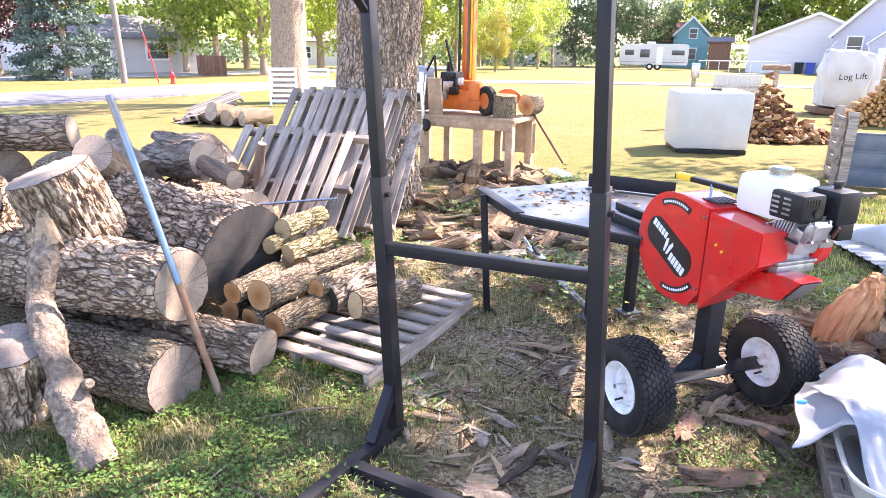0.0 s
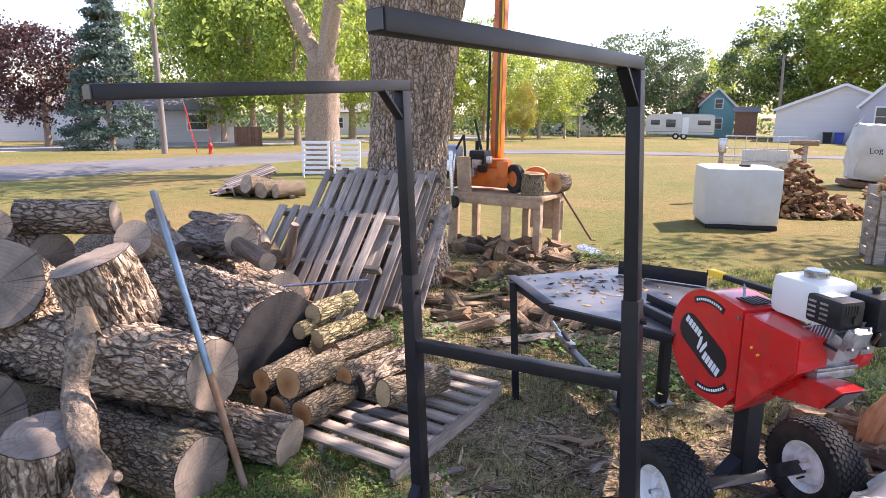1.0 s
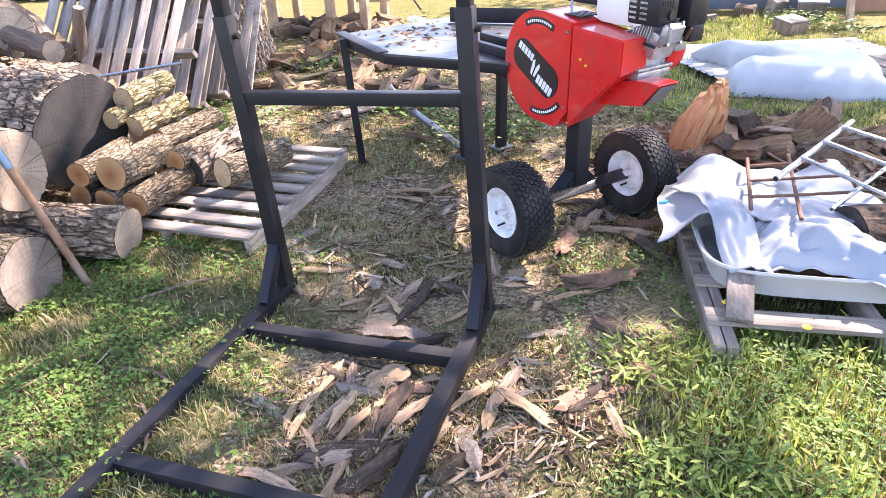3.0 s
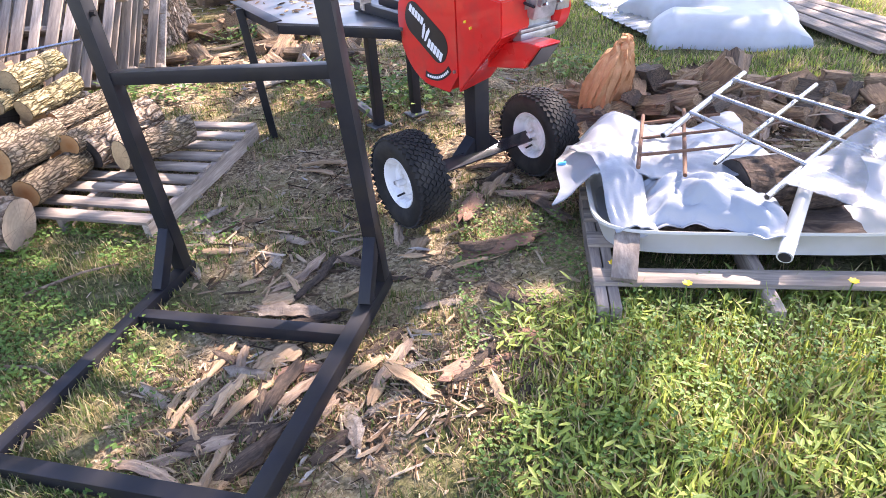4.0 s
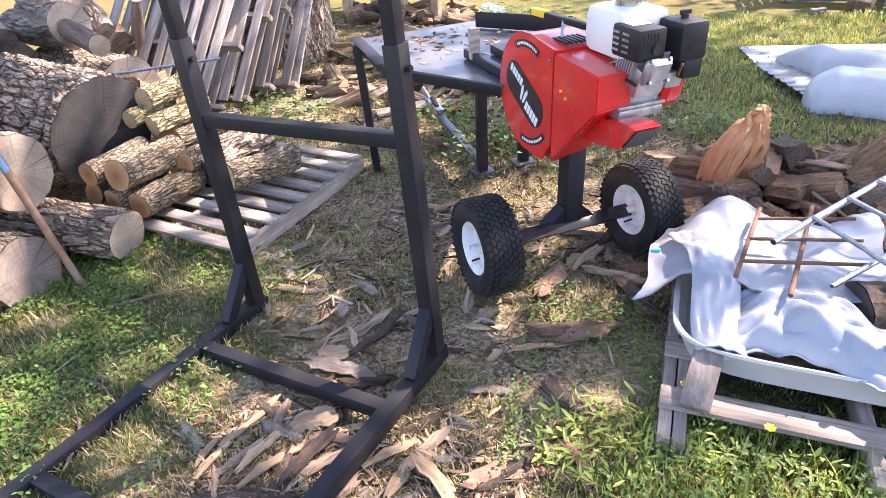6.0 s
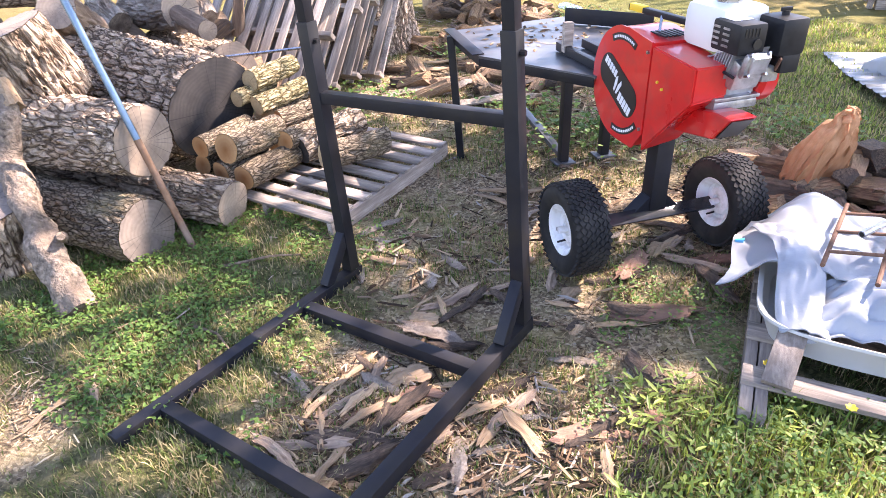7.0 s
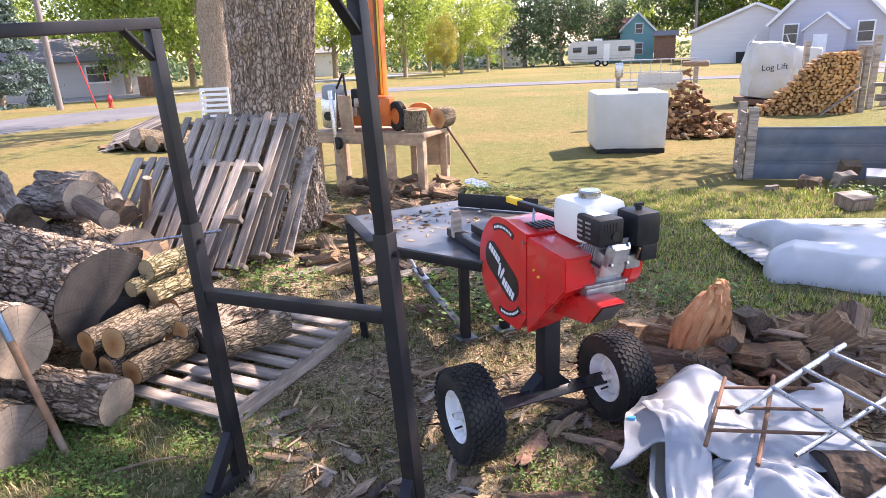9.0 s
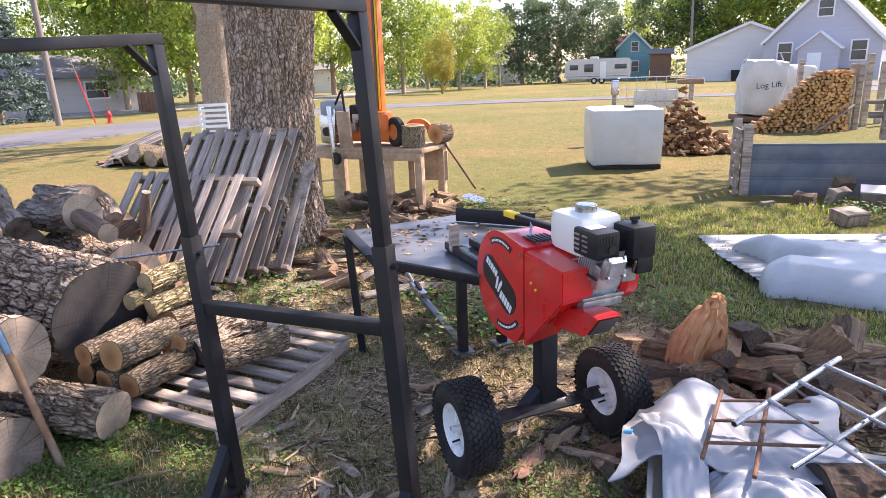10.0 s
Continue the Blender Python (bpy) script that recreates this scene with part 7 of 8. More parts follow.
def build_tub_corner():
    g = 0.105
    pl = thing("wooden_pallet", YARD, "weathered pallet on the grass under a white tub", "pallet")
    for x in (-0.035, 0.01, 0.56, 1.14, 1.19):
        part("stringer", nbox((x, 0.12, g + 0.045), (0.04, 0.92, 0.10), 0.004), PALLET_Y, pl)
    for y in (-0.165, 0.10, 0.30, 0.50):
        part("deck_board", nbox((0.58, y, g + 0.105), (1.28, 0.095, 0.02), 0.003), PALLET, pl)
    tub = thing("plastic_tub", YARD @ pose(0.60, 0.28, 0.222, 0, 0, 0), "shallow white plastic tub, dirty inside, on a pallet", "tub")
    bm = bmesh.new()
    n = 56
    def ring(a, b, z, e=0.38):
        out = []
        for i in range(n):
            t = 6.28318 * i / n
            c, s = math.cos(t), math.sin(t)
            out.append(bm.verts.new((a * math.copysign(abs(c) ** e, c), b * math.copysign(abs(s) ** e, s), z)))
        return out
    rs = [ring(0.52, 0.24, 0.004), ring(0.60, 0.295, 0.02), ring(0.635, 0.325, 0.115), ring(0.655, 0.345, 0.125), ring(0.655, 0.345, 0.112), ring(0.64, 0.33, 0.10), ring(0.60, 0.30, 0.0), ring(0.5, 0.24, -0.008)]
    bm.faces.new(rs[0]); bm.faces.new(rs[-1][::-1])
    for a, b in zip(rs, rs[1:]):
        for i in range(n):
            bm.faces.new((a[i], b[i], b[(i + 1) % n], a[(i + 1) % n]))
    bmesh.ops.recalc_face_normals(bm, faces=bm.faces)
    part("basin", bm, WHITE_PLASTIC, tub)
    def litter(u, v):
        return Vector((-0.5 + 0.9 * u, -0.22 + 0.44 * v, 0.03 + 0.025 * noise.noise((u * 9, v * 7, 2))))
    part("litter", sheet_grid(24, 14, litter), CHIP, tub, "dry leaf litter in the tub")
    # cloth thrown over
    def drape(u, v):
        x = -0.10 + 0.78 * u - 0.10 * (1 - v) * ss(0.0, 0.4, 1 - u) + 0.02 * math.sin(v * 9)
        y = 0.24 + 0.68 * v + 0.04 * math.sin(u * 7)
        z = 0.435 + 0.045 * math.sin(u * 5 + 1) * v - 0.14 * (1 - ss(0.0, 0.28, u)) - 0.07 * ss(0.75, 1, v) * (1 - u)
        z += 0.028 * noise.noise((u * 5, v * 5, 1)) + 0.016 * abs(noise.noise((u * 12 + v * 7, v * 4, 5)))
        return Vector((x, y, z))
    solo("white_cloth", sheet_grid(64, 54, drape), CLOTH, YARD, "dirty white plastic cloth thrown over the tub", "cloth")
    def strip(u, v):
        y = 0.62 - 0.66 * v
        x = -0.03 + 0.17 * v + 0.16 * (u - 0.5) + 0.03 * math.sin(v * 5)
        z = 0.43 + 0.03 * math.cos((u - 0.5) * 3) - 0.10 * ss(0.55, 1, v) + 0.014 * noise.noise((u * 6, v * 9, 3)) - 0.05 * (1 - ss(0, 0.3, v))
        return Vector((x, y, z))
    solo("white_cloth", sheet_grid(18, 44, strip), CLOTH, YARD, "twisted end of white cloth hanging into the tub", "cloth")
    def lump(u, v):
        x, y = 0.12 + 0.55 * u, -0.05 + 0.34 * v + 0.05 * math.sin(u * 5)
        z = 0.31 + 0.15 * math.sin(3.1416 * min(max(u, 0.02), 0.98)) ** 0.5 * math.sin(3.1416 * min(max(v, 0.02), 0.98)) ** 0.6
        z += 0.03 * noise.noise((u * 6, v * 5, 8)) + 0.045 * abs(noise.noise((u * 4 + v * 3, v * 6 - u * 2, 6)))
        return Vector((x, y, z))
    solo("white_cloth", sheet_grid(60, 44, lump), CLOTH, YARD, "crumpled white cloth bundle lying in the tub", "cloth")
    # blue tip
    solo("blue_tie", rod(bmesh.new(), (-0.16, 0.56, 0.325), (-0.125, 0.555, 0.33), 0.012, 10, 0.018), TIE_BLUE, YARD, "small blue tie at the cloth corner", "tie")
    # rusty grate
    gr = thing("iron_grate", YARD @ pose(0, 0, 0.485), "rusty iron grate lying on white cloth", "grate")
    for a, b in (((0.225, 0.72), (0.13, 0.20)), ((0.42, 0.79), (0.295, 0.13))):
        part("rail", rod(bmesh.new(), (*a, 0.012), (*b, 0.0), 0.0085, 8), RUSTY, gr)
    for k in range(3):
        y = 0.29 + 0.17 * k
        part("rung", rod(bmesh.new(), (0.15 + 0.03 * k, y, 0.012), (0.56, y + 0.08, 0.018), 0.007, 8), RUSTY, gr)
    # bright wire rack
    rk = thing("wire_rack", YARD @ pose(0, 0, 0), "bright galvanised tube rack lying across the cloth", "rack")
    for a, b, r in (((0.24, 0.34, 0.56), (0.68, 0.86, 0.64), 0.013), ((0.42, 0.20, 0.50), (0.98, 0.80, 0.60), 0.010), ((0.56, 0.00, 0.46), (1.15, 0.62, 0.56), 0.013)):
        part("tube_rail", rod(bmesh.new(), a, b, r, 14), CHROME, rk)
        # dark disc on the solid rod, in place of shade inside the tube
        part("tube_end", rod(bmesh.new(), tuple(Vector(a) + (Vector(a) - Vector(b)).normalized() * 0.001), tuple(Vector(a) + (Vector(b) - Vector(a)).normalized() * 0.004), r * 0.7, 12), DECAL_HOLLOW_BLACK, rk)
    for t in (0.30, 0.58, 0.84):
        p = Vector((0.24, 0.34, 0.575)).lerp(Vector((0.68, 0.86, 0.655)), t)
        q = Vector((0.56, 0.0, 0.48)).lerp(Vector((1.15, 0.62, 0.575)), t)
        q += (q - p) * 0.35
        part("cross_tube", rod(bmesh.new(), tuple(p), tuple(q), 0.0085, 10), CHROME, rk)
    def film(u, v):
        p = Vector((0.62, 0.05, 0.47)).lerp(Vector((0.85, -0.10, 0.40)), u).lerp(Vector((1.2, 0.55, 0.55)), v)
        return p + Vector((0.25 * u * (1 - v), -0.12 * u, 0.02 * noise.noise((u * 6, v * 6, 2)) + 0.03))
    solo("plastic_film", sheet_grid(18, 18, film, 0.003), FILM, YARD, "sheet of clear bluish plastic hanging from the rack", "sheet")
    bm = bmesh.new()
    rod(bm, (0.60, -0.17, 0.31), (0.78, 0.20, 0.42), 0.028, 18)
    tb = solo("plastic_pipe", bm, WHITE_PLASTIC, YARD, "pale plastic pipe lying over the tub rim", "pipe")
    # black disc painted over the closed pipe end as its inner shade
    part("pipe_mouth", rod(bmesh.new(), (0.5985, -0.173, 0.309), (0.601, -0.169, 0.3105), 0.022, 16), DECAL_HOLLOW_BLACK, tb)
    a, b = YARD @ Vector((0.52, 0.24, 0.37)), YARD @ Vector((0.98, 0.36, 0.36))
    make_log(a, b, 0.115, 0.12, CHIP_DARK, CUT_DARK, 140, 0.012, "short dark log lying in the tub", segs=48)
    bm = bmesh.new()
    bar(bm, (0.045, -0.22, 0.235), (0.10, 0.13, 0.375), 0.095, 0.022, 0.004)
    solo("short_plank", bm, PALLET_Y, YARD, "short pale plank leaning on the tub", "plank")


build_tub_corner()


# ---- corrugated sheets and the big white plastic liner ----
def corrugated(name, m, w, l, label):
    bm = sheet_grid(int(w / 0.0095), 3, lambda u, v: Vector((w * (u - 0.5), l * (v - 0.5), 0.014 * math.exp(-(((u * w / 0.11) % 1.0 - 0.5) / 0.13) ** 2))), 0.003)
    return solo(name, bm, METAL_GALV, m, label, "metal sheet", "corrugated sheets")


corrugated("corrugated_sheet", pose(3.75, 6.42, 0.135, 0, 0, 95), 0.75, 2.1, "galvanised corrugated sheet lying in the grass")
corrugated("corrugated_sheet", pose(3.55, 5.72, 0.15, 0, 1, 102), 0.85, 1.5, "galvanised corrugated sheet under the white liner")


def liner(u, v):
    x, y = 2.96 + 1.14 * u, 4.98 - 0.30 * u + 1.25 * v
    notch = math.exp(-(((u - 0.05) / 0.24) ** 2 + ((v - 0.50) / 0.10) ** 2))
    edge = min(u * 6, 1) * min((1 - u) * 6, 1) * min(v * 6, 1) * min((1 - v) * 6, 1)
    z = 0.12 + 0.21 * max(edge, 0) ** 0.28 * (1 - 0.92 * notch) + 0.02 * noise.noise((u * 3.5, v * 3.5, 4)) * edge + 0.005 * abs(noise.noise((u * 9 + v * 4, v * 9, 7))) * edge
    return Vector((x - 0.10 * math.sin(v * 6.2 + 1), y + 0.04 * math.sin(u * 8), z))


solo("plastic_liner", sheet_grid(80, 64, liner, 0.02), LINER, Matrix(), "large bulging white plastic liner lying on sheet metal", "liner")

for k in range(4):
    solo("weathered_plank", nbox((0, 0, 0), (0.14, 1.5, 0.03), 0.005), PALLET_Y, pose(4.27 + 0.17 * k, 5.15 + 0.04 * k, 0.16, 0, 0, 6 + 2 * k), "grey weathered plank lying on the grass", "plank", "planks by the liner")

# ---- pieces of bark and chips ----
def flake(seed, L, W, mat, curl, ragged=0.10):
    """A torn flat piece: uneven sides, splintered ends, ridges along the grain."""
    rnd = random.Random(seed)
    nx, ny = 9, 5
    half = [W * 0.5 * rnd.uniform(0.62, 1.0) * (0.55 if i in (0, nx) else 0.85 if i in (1, nx - 1) else 1.0) for i in range(nx + 1)]
    mid, drift = [], rnd.uniform(-0.25, 0.25) * W
    for i in range(nx + 1):
        mid.append(drift * math.sin(i * 0.5 + seed) + rnd.uniform(-0.06, 0.06) * W)
    end = [[rnd.uniform(-ragged, ragged) * L for _ in range(ny + 1)] for _ in range(2)]
    ridge = [rnd.uniform(-0.004, 0.004) for _ in range(ny + 1)]
    grid = {}
    for i in range(nx + 1):
        for j in range(ny + 1):
            v = j / ny * 2 - 1
            x = L * (i / nx - 0.5) + (end[0][j] if i == 0 else end[1][j] if i == nx else rnd.uniform(-0.01, 0.01) * L)
            grid[i, j] = Vector((x, mid[i] + v * half[i], curl * W * (1 - v * v) + 0.035 * L * math.sin(3.1 * i / nx + seed) + ridge[j] + rnd.uniform(-0.0012, 0.0012)))
    return finish(sheet_grid(nx, ny, lambda u, v: grid[round(u * nx), round(v * ny)].copy(), 0.0045), "bark_piece", mat, True, 16)


FL = {"b": [flake(i, 0.25, 0.055, CHIP, 0.10) for i in range(7)], "g": [flake(20 + i, 0.26, 0.07, WEATHERED, 0.1) for i in range(5)], "p": [flake(30 + i, 0.26, 0.05, CHIP_PALE, 0.06) for i in range(6)], "r": [flake(40 + i, 0.24, 0.10, CHIP_RED, 0.10) for i in range(5)], "d": [flake(50 + i, 0.24, 0.07, CHIP_DARK, 0.12) for i in range(5)], "w": [flake(60 + i, 0.14, 0.10, CHIP_PALE, 0.04, 0.05) for i in range(3)]}
TXT = {"b": "curled brown bark piece lying on the ground", "g": "weathered grey bark slab lying on the ground", "p": "pale wood chip lying on the ground", "r": "reddish slab of inner bark lying on the ground", "d": "dark rough bark slab lying on the ground", "w": "broad pale wood chip lying on the ground"}
placed = [
    # kind, x, y, scale, turn
    ("g", 0.37, 2.57, 1.0, -38), ("g", 0.30, 2.39, 0.85, -62), ("p", 0.07, 2.48, 1.0, 4), ("g", 0.15, 2.55, 0.7, -25), ("w", 0.39, 2.08, 0.95, 15), ("b", 0.45, 2.27, 1.2, 48), ("d", 0.50, 2.16, 0.8, 60), ("g", 0.46, 1.98, 1.2, -8), ("d", 0.56, 1.95, 1.0, 4), ("p", 0.73, 1.83, 0.8, 10), ("d", 0.72, 2.30, 0.9, -25), ("g", -0.03, 2.33, 0.6, -60), ("w", 0.02, 2.37, 0.4, 30),
    ("d", 1.33, 2.27, 1.55, 8), ("r", 1.35, 2.26, 1.5, 10), ("p", 1.27, 2.19, 1.15, 22), ("w", 1.00, 2.38, 0.8, 70), ("p", 1.01, 2.30, 0.85, 16), ("w", 1.05, 2.13, 0.5, 80), ("d", 1.34, 1.89, 1.1, -55), ("r", 1.16, 1.52, 0.9, 15), ("d", 1.19, 1.54, 0.9, 40), ("p", 1.01, 1.45, 1.35, -36), ("r", 1.41, 1.59, 0.75, -55), ("r", 1.31, 1.55, 0.5, 0), ("d", 1.50, 1.53, 0.5, 60), ("g", 0.76, 1.36, 0.95, -72), ("p", 0.86, 1.56, 1.1, 78), ("b", 0.90, 1.62, 1.0, 66), ("p", 0.80, 1.62, 0.9, 48), ("d", 0.84, 1.74, 0.9, 25),
    ("r", 1.24, 2.62, 1.2, 80), ("p", 1.40, 2.84, 1.0, 70), ("w", 1.36, 2.78, 1.0, 30), ("d", 1.42, 2.95, 1.3, 40), ("d", 1.6, 2.55, 1.4, -60), ("r", 1.62, 2.75, 1.2, 20), ("d", 1.18, 2.52, 1.1, 10), ("b", 1.52, 2.68, 1.2, -20), ("d", 1.75, 2.95, 1.3, 30),
    ("p", 0.22, 1.67, 1.05, 72), ("b", 0.33, 1.69, 0.8, 100), ("p", 0.33, 1.55, 0.9, 76), ("w", 0.46, 1.70, 1.15, 45), ("p", 0.41, 1.50, 1.1, 66), ("d", 0.50, 1.54, 1.1, 70), ("b", 0.56, 1.50, 1.0, 48), ("p", 0.58, 1.68, 0.9, 20), ("p", 0.14, 1.52, 0.7, 95), ("p", 0.18, 1.47, 0.8, 85), ("b", 0.26, 1.48, 1.0, 60), ("r", 0.53, 1.62, 0.8, 25), ("d", 0.36, 1.34, 1.2, 20), ("b", 0.63, 1.38, 1.1, 55), ("p", 0.24, 1.36, 0.8, -60), ("b", 0.25, 1.28, 1.1, 15), ("d", 0.45, 1.25, 1.2, 40), ("p", 0.35, 1.20, 1.0, 80), ("b", 0.15, 1.20, 1.0, -20), ("g", 0.05, 1.55, 0.7, -40), ("d", 0.44, 1.42, 1.0, 85), ("r", 0.30, 1.42, 0.8, 30),
    ("p", 0.50, 3.35, 1.3, 20), ("p", 0.38, 3.28, 1.1, -30), ("p", 0.62, 3.40, 1.2, 60), ("g", -0.35, 5.15, 1.8, 70), ("g", 0.05, 4.75, 2.6, 5), ("g", -0.75, 4.95, 1.8, 30), ("b", 0.15, 5.2, 1.6, 50), ("p", -0.9, 5.6, 2.2, 10), ("p", -0.6, 5.9, 2.2, 40), ("d", -0.2, 5.7, 2.0, 80), ("g", 0.3, 5.6, 1.6, -30), ("p", -0.2, 6.4, 2.0, 15), ("p", -0.80, 1.12, 0.8, 70), ("b", -0.72, 1.28, 0.7, -30), ("p", -0.90, 1.62, 0.6, 50), ("g", -0.12, 2.78, 1.0, 48), ("g", -0.05, 2.62, 0.8, -70),
]
rnd = random.Random(9)
for k, x, y, s, rz in placed:
    ob = new("bark_piece", rnd.choice(FL[k]))
    ob.matrix_basis = pose(x, y, gz(x, y) + 0.018 * s, rnd.uniform(-10, 10), rnd.uniform(-8, 8), rz) @ Matrix.Scale(s, 4)
    tagged(ob, TXT[k], "bark", "bark pieces")
for i in range(110):
    zone = rnd.choice(((0.40, 1.45, 0.32, 0.28), (0.9, 2.2, 0.7, 0.7), (0.6, 3.3, 0.9, 0.8), (-0.2, 5.4, 1.0, 0.9), (1.6, 3.1, 0.8, 0.5), (2.6, 3.2, 0.9, 0.4), (-0.6, 7.6, 1.2, 0.7), (1.1, 1.55, 0.35, 0.3)))
    x, y = zone[0] + rnd.gauss(0, 0.55) * zone[2], zone[1] + rnd.gauss(0, 0.55) * zone[3]
    k = rnd.choice("bbbpprgddd")
    ob = new("bark_piece", rnd.choice(FL[k]))
    ob.matrix_basis = pose(x, y, gz(x, y) + 0.016, rnd.uniform(-14, 14), rnd.uniform(-12, 12), rnd.uniform(0, 360)) @ Matrix.Scale(rnd.uniform(0.25, 0.8) * (1 + 0.12 * y), 4)
    tagged(ob, TXT[k], "bark", "bark pieces")

for i in range(60):
    a, q = rnd.uniform(0, 6.28), math.sqrt(rnd.random())
    x, y = 2.6 + 0.9 * q * math.cos(a), 3.55 + 0.4 * q * math.sin(a)
    k = rnd.choice("bbbrrp")
    ob = new("bark_piece", rnd.choice(FL[k]))
    ob.matrix_basis = pose(x, y, gz(x, y) + 0.05 + 0.22 * (1 - q) * rnd.uniform(0.5, 1), rnd.uniform(-40, 40), rnd.uniform(-30, 30), rnd.uniform(0, 360)) @ Matrix.Scale(rnd.uniform(0.6, 1.3), 4)
    tagged(ob, {"b": "curled brown bark piece on the split log heap", "r": "reddish inner bark slab on the split log heap", "p": "pale wood chip on the split log heap"}[k], "bark", "bark on the heap")


def stuff(name, verts, tris, mat, label, category):
    me = bpy.data.meshes.new(name)
    me.from_pydata(verts, [], tris)
    me.materials.append(mat)
    return tagged(new(name, me), label, category, kind="stuff")


def slivers(n, zones, mat, seed, size, label):
    rnd = random.Random(seed)
    V, F = [], []
    for i in range(n):
        cx, cy, rx, ry = rnd.choice(zones)
        x, y = cx + rnd.gauss(0, 0.6) * rx, cy + rnd.gauss(0, 0.6) * ry
        if y < 0.3:
            continue
        z = gz(x, y) + 0.004
        L, W, T = size * rnd.uniform(0.3, 1.7), size * rnd.uniform(0.05, 0.20), size * rnd.uniform(0.04, 0.14)
        a, e = rnd.uniform(0, 6.28), rnd.uniform(-0.25, 0.25)
        c, s = math.cos(a), math.sin(a)
        b = len(V)
        k1, k2, k3, k4 = (rnd.uniform(0.55, 1.0) for _ in range(4))
        for u, v, w in ((-L * k3, -W * 0.4, 0), (-L * k1, W * k2, T * 0.3), (L * k3, W * k4, 0), (L, W * 0.1, T * 0.4), (L * k4, -W * k1, 0), (-L * k2, -W * k3, T * 0.3), (0, 0, T * 1.6)):
            V.append((x + (u * c - v * s) / 2, y + (u * s + v * c) / 2, z + w + abs(u * e) * 0.5))
        for k in range(6):
            F.append((b + k, b + (k + 1) % 6, b + 6))
    return stuff("wood_litter", V, F, mat, label, "wood litter")


NEARZ = [(0.40, 1.45, 0.40, 0.35), (0.40, 1.45, 0.36, 0.30), (0.9, 2.2, 0.9, 0.8), (0.6, 3.2, 1.1, 0.9), (1.2, 1.6, 0.5, 0.45), (1.7, 2.9, 0.9, 0.6)]
FARZ = [(-0.2, 5.3, 1.4, 1.0), (2.6, 3.4, 1.3, 0.6), (-0.6, 7.8, 1.5, 0.8), (1.0, 4.6, 1.4, 0.8), (0.2, 6.6, 1.2, 0.8), (-2.3, 3.9, 1.0, 0.8), (3.1, 3.3, 1.0, 0.5)]
slivers(2200, NEARZ, LITTER_PALE, 1, 0.026, "pale shredded wood and chips strewn over bare earth")
slivers(7000, NEARZ, LITTER, 2, 0.032, "brown bark crumbs strewn over bare earth")
slivers(2600, FARZ, LITTER_PALE, 3, 0.085, "pale wood scraps strewn behind the splitter")
slivers(5200, FARZ, LITTER, 4, 0.100, "brown bark scraps strewn behind the splitter")
slivers(380, [(0.55, 2.7, 0.8, 0.8), (0.7, 3.3, 0.9, 0.7), (1.3, 2.7, 0.6, 0.6), (0.45, 1.45, 0.35, 0.3), (0.2, 2.4, 0.3, 0.3), (1.6, 3.0, 0.5, 0.4)], LITTER, 6, 0.11, "grey-brown shreds of bark and split wood on the ground")
slivers(1300, [(0.45, 1.45, 0.34, 0.28), (0.95, 1.5, 0.3, 0.25), (0.6, 3.2, 0.8, 0.6)], LITTER, 7, 0.080, "tan strips of wood on the ground")
slivers(1300, [(0.45, 3.35, 0.30, 0.2), (-0.95, 1.2, 0.25, 0.2), (1.15, 1.4, 0.35, 0.3), (0.75, 3.75, 0.3, 0.2)], LITTER_PALE, 5, 0.045, "yellow sawdust and shavings in a heap")


def table_scraps():
    rnd = random.Random(12)
    V, F = [], []
    m = pose(1.245, 2.713, 0.8835, 0, 0, 34)
    for i in range(110):
        u, v = rnd.gauss(0.02, 0.22), rnd.gauss(1.25, 0.22)
        if not (-0.38 < u < 0.6 and 0.9 < v < 1.6):
            continue
        L, W, a = rnd.uniform(0.01, 0.045), rnd.uniform(0.004, 0.016), rnd.uniform(0, 6.28)
        c, s = math.cos(a), math.sin(a)
        b = len(V)
        for x, y, z in ((-L, 0, 0), (0, W, 0.001), (L, 0, 0.001), (0, -W, 0), (0, 0, 0.006)):
            V.append(tuple(m @ Vector((u + x * c - y * s, v + x * s + y * c, z))))
        F += [(b, b + 1, b + 4), (b + 1, b + 2, b + 4), (b + 2, b + 3, b + 4), (b + 3, b, b + 4)]
    stuff("bark_scraps", V, F, LITTER, "bark crumbs lying on the steel table", "wood litter")


table_scraps()

# ---- grass and weeds ----
def blades(name, n, spot, h, w, mat, seed, label, bend=0.6):
    rnd = random.Random(seed)
    V, F = [], []
    made, tries = 0, 0
    while made < n and tries < n * 6:
        tries += 1
        got = spot(rnd)
        if got is None:
            continue
        x, y, k = got
        made += 1
        z = gz(x, y) - 0.003
        a, H = rnd.uniform(0, 6.28), h * k * rnd.uniform(0.5, 1.4)
        d, wd = rnd.uniform(0.1, bend) * H, w * rnd.uniform(0.7, 1.3)
        c, s = math.cos(a), math.sin(a)
        b = len(V)
        V += [(x - s * wd, y + c * wd, z), (x + s * wd, y - c * wd, z), (x + c * d * 0.4 + s * wd * 0.8, y + s * d * 0.4 - c * wd * 0.8, z + H * 0.6), (x + c * d * 0.4 - s * wd * 0.8, y + s * d * 0.4 + c * wd * 0.8, z + H * 0.6), (x + c * d, y + s * d, z + H * 0.95)]
        F += [(b, b + 1, b + 2), (b, b + 2, b + 3), (b + 3, b + 2, b + 4)]
    return stuff(name, V, F, mat, label, "grass")


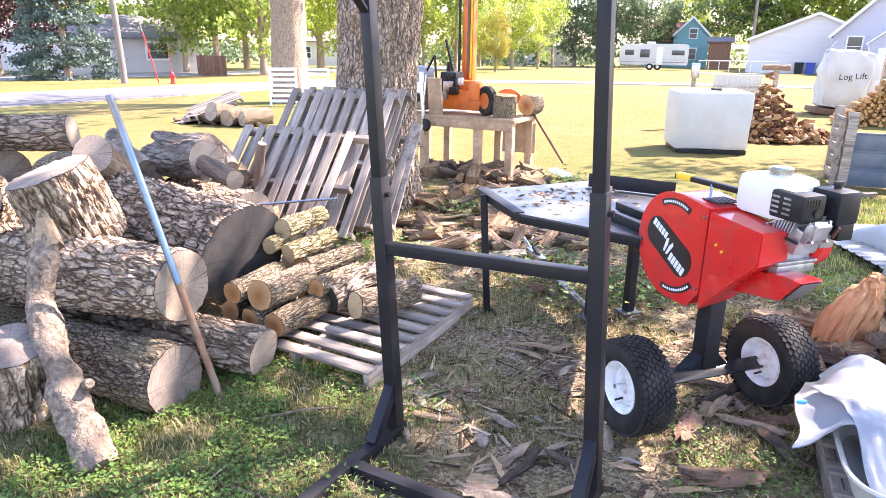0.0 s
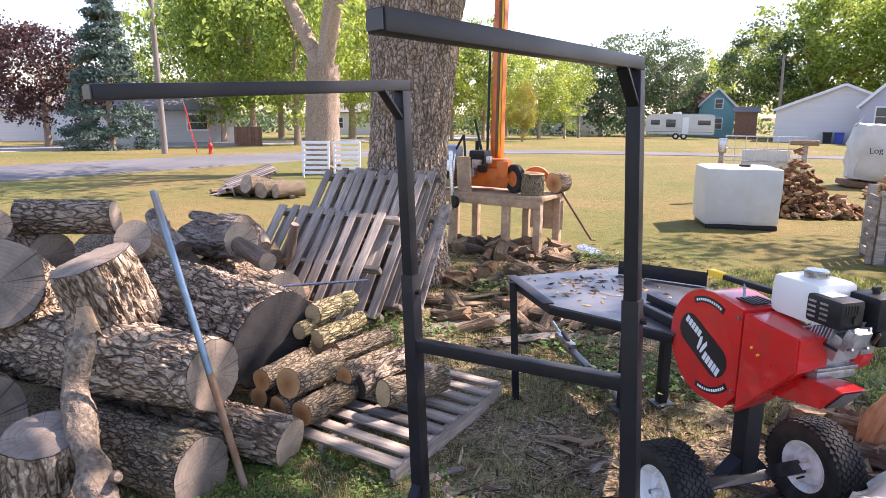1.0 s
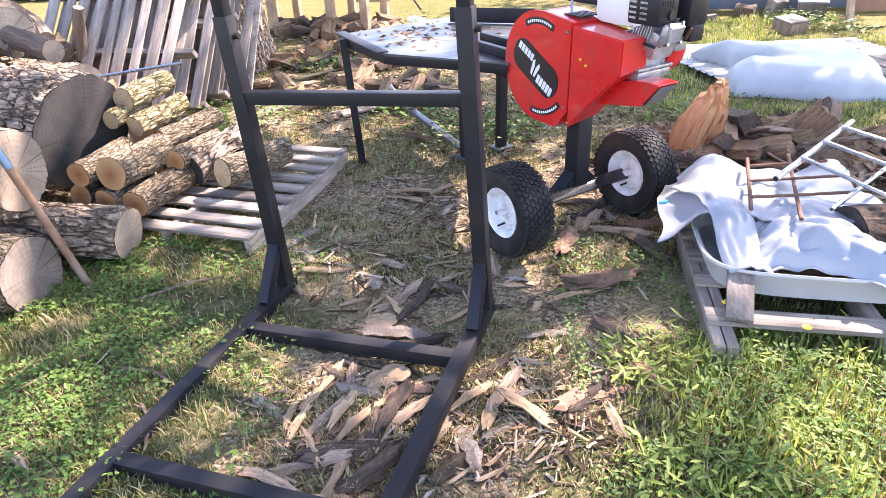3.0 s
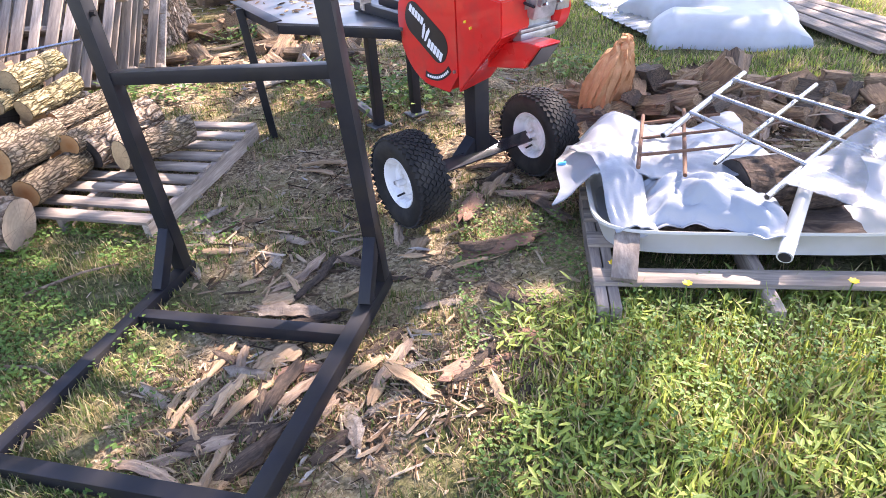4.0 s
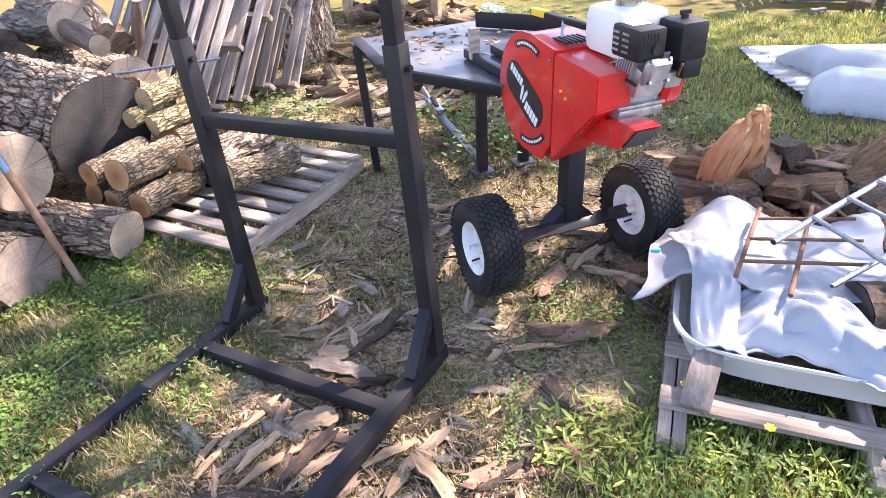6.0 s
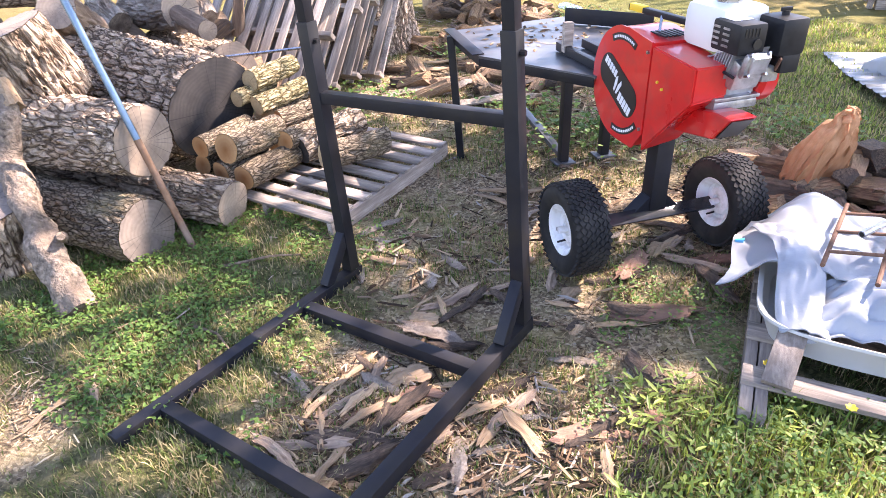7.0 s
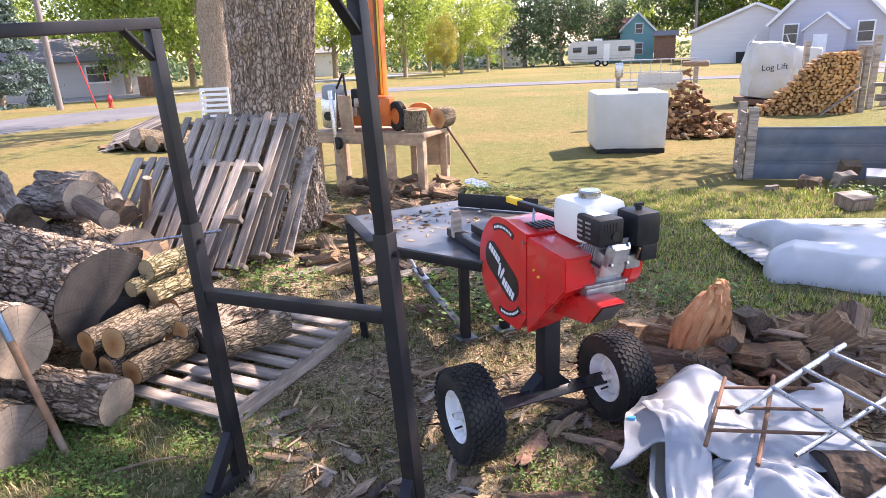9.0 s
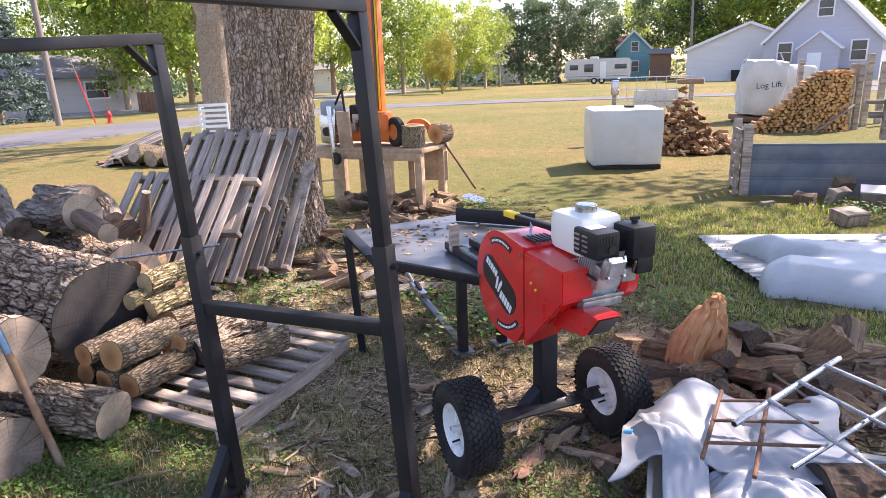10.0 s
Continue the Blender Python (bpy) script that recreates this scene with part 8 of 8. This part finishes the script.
def turf(rnd):
    y = 0.6 + 6.6 * rnd.random() ** 1.7
    x = rnd.uniform(-1.9, 2.6) if y < 3 else rnd.uniform(-2.5, 5.0)
    g, l = cover_at(x, y)
    patch = 0.5 + 0.9 * noise.noise((x * 2.3, y * 2.3, 11))
    if rnd.random() > g * (0.35 + patch):
        return None
    return x, y, 1 + 0.10 * y


def sparse(rnd):
    y = 0.6 + 5.5 * rnd.random() ** 1.4
    x = rnd.uniform(-1.6, 2.4)
    if noise.noise((x * 1.7, y * 1.7, 3)) < -0.05 or rnd.random() < 0.3:
        return None
    return x, y, 1.0


def tall(rnd):
    x, y = rnd.uniform(1.15, 3.2), rnd.uniform(0.9, 1.84)
    if rnd.random() > ss(1.1, 1.6, x) * 1.1 or (y > 1.75 and rnd.random() < 0.6):
        return None
    return x, y, 0.6 + 0.9 * rnd.random() * ss(1.2, 1.8, x)


def right_green(rnd):
    x, y = rnd.uniform(1.6, 5.2), rnd.uniform(4.1, 8.2)
    if 2.9 < x < 4.8 and 4.7 < y < 6.9:
        return None
    if noise.noise((x, y, 5)) < -0.12:
        return None
    return x, y, 1.0 + 0.8 * ss(3.6, 4.2, x) * ss(6.9, 7.4, y)


blades("grass_stand", 30000, turf, 0.030, 0.0022, GRASS, 1, "short patchy green grass")
blades("dry_grass", 17000, turf, 0.028, 0.0020, GRASS_DRY, 2, "dry straw-coloured grass between the green", 1.2)
blades("dry_grass", 26000, sparse, 0.034, 0.0021, GRASS_DRY, 3, "thin dry grass over bare earth", 1.4)
blades("grass_stand", 26000, sparse, 0.036, 0.0028, GRASS, 6, "thin green grass over bare earth")
blades("dry_grass", 3000, tall, 0.06, 0.003, GRASS_DRY, 16, "dry stems in the tall grass", 1.2)
blades("grass_stand", 6500, tall, 0.075, 0.0030, GRASS_LIT, 4, "tall green grass beside the pallet")
blades("dry_grass", 6000, right_green, 0.04, 0.004, GRASS_DRY, 15, "dry straw round the sheet metal", 1.2)
blades("grass_stand", 9000, right_green, 0.042, 0.005, GRASS_LIT, 5, "green grass round the sheet metal")


def leafy(n, spot, size, mat, seed, label, narrow=1.0):
    rnd = random.Random(seed)
    V, F = [], []
    made, tries = 0, 0
    while made < n and tries < n * 8:
        tries += 1
        got = spot(rnd)
        if got is None:
            continue
        x, y, k = got
        made += 1
        z = gz(x, y) + rnd.uniform(0.008, 0.05) * k
        a, t = rnd.uniform(0, 6.28), rnd.uniform(-0.5, 0.6)
        L, W = size * rnd.uniform(0.5, 1.4), narrow * size * rnd.uniform(0.2, 0.5)
        c, s = math.cos(a), math.sin(a)
        b = len(V)
        for u, v, w in ((0, 0, 0), (L * 0.35, W, 0.25 * W), (L * 0.75, W * 0.7, 0.2 * W), (L, 0, 0), (L * 0.75, -W * 0.7, 0.2 * W), (L * 0.35, -W, 0.25 * W)):
            V.append((x + u * c - v * s, y + u * s + v * c, z + w + u * t))
        F += [(b, b + 1, b + 2), (b, b + 2, b + 3), (b, b + 3, b + 4), (b, b + 4, b + 5)]
    return stuff("weeds", V, F, mat, label, "weeds")


def left_weeds(rnd):
    x, y = rnd.uniform(-1.5, 0.1), rnd.uniform(1.1, 2.85)
    if rnd.random() > 0.25 + ss(-0.2, -0.9, x) or noise.noise((x * 2.5, y * 2.5, 8)) < -0.15:
        return None
    return x, y, 1.0


def right_weeds(rnd):
    x, y = rnd.uniform(1.15, 2.6), rnd.uniform(1.0, 2.6)
    if (x > 1.66 and y > 1.84) or noise.noise((x * 2.5, y * 2.5, 18)) < -0.1:
        return None
    return x, y, 1.2 + 1.2 * ss(1.3, 1.8, x)


def odd_weeds(rnd):
    cx, cy = rnd.choice(((0.65, 4.1), (0.4, 4.6), (1.0, 4.2), (-0.95, 4.55), (0.3, 7.9), (4.6, 7.7), (5.0, 7.4), (2.2, 4.5), (-0.55, 6.05)))
    return cx + rnd.gauss(0, 0.22), cy + rnd.gauss(0, 0.18), 3.0


leafy(7000, left_weeds, 0.020, WEED, 1, "low broad-leaved weeds in the grass by the logs")
def long_leaves(rnd):
    x, y = rnd.uniform(1.25, 3.0), rnd.uniform(0.9, 1.86)
    if noise.noise((x * 3.1, y * 3.1, 28)) < -0.12:
        return None
    return x, y, 1.6


leafy(2600, long_leaves, 0.046, GRASS_LIT, 7, "long toothed weed leaves in the grass", 0.34)
leafy(3200, right_weeds, 0.016, WEED, 2, "leafy green weeds beside the pallet")
leafy(2200, odd_weeds, 0.042, WEED, 3, "weed tufts growing through the wood scraps")
for x, y in ((1.95, 1.72), (2.5, 1.65), (1.72, 1.86)):
    fl = thing("yellow_flower", pose(x, y, gz(x, y)), "small yellow flower in the tall grass", "flower", "yellow flowers")
    part("stem", rod(bmesh.new(), (0, 0, 0), (0.01, 0, 0.15), 0.003, 6), WEED, fl)
    bm = bmesh.new()
    for k in range(7):
        prism(bm, [(0, 0), (0.014, 0.006), (0.02, 0), (0.014, -0.006)], 0, 0.002, pose(0.01, 0, 0.15, 0, -15, k * 51.4))
    part("petals", bm, YELLOW, fl)
for a, b in (((-0.62, 1.75, 0.02), (-0.30, 1.62, 0.03)), ((-0.75, 2.20, 0.03), (-0.38, 2.42, 0.03)), ((-0.42, 1.55, 0.02), (-0.30, 1.30, 0.02))):
    bm = bmesh.new()
    limb(bm, [a, tuple((Vector(a) + Vector(b)) / 2 + Vector((0.02, 0.03, 0.01))), b], 0.008, 0.004, 7, 0.2, 2)
    solo("twig", bm, BARE_WOOD, pose(0, 0, 0.02), "thin dry twig lying in the grass", "twig", "twigs")

# shrubs and hedge along the far houses
def shrubs():
    rnd = random.Random(6)
    cs = []
    for i in range(260):
        brg, d = rnd.uniform(-56, 34), rnd.uniform(84, 125)
        if -1 < brg < 24 and d < 108:
            continue
        x, y = bear(brg, d)
        for k in range(2):
            cs.append((x + rnd.gauss(0, 1.2), y + rnd.gauss(0, 1), gz(x, y) + 0.6 + abs(rnd.gauss(0, 1.1))))
    me = leaf_cloud(cs, 26, 1.0, 0.42, 9, 0.8)
    me.materials.append(LEAF_DARK)
    tagged(new("far_shrubs", me), "dark green shrubs and undergrowth along the far houses", "shrubs", kind="stuff")


shrubs()
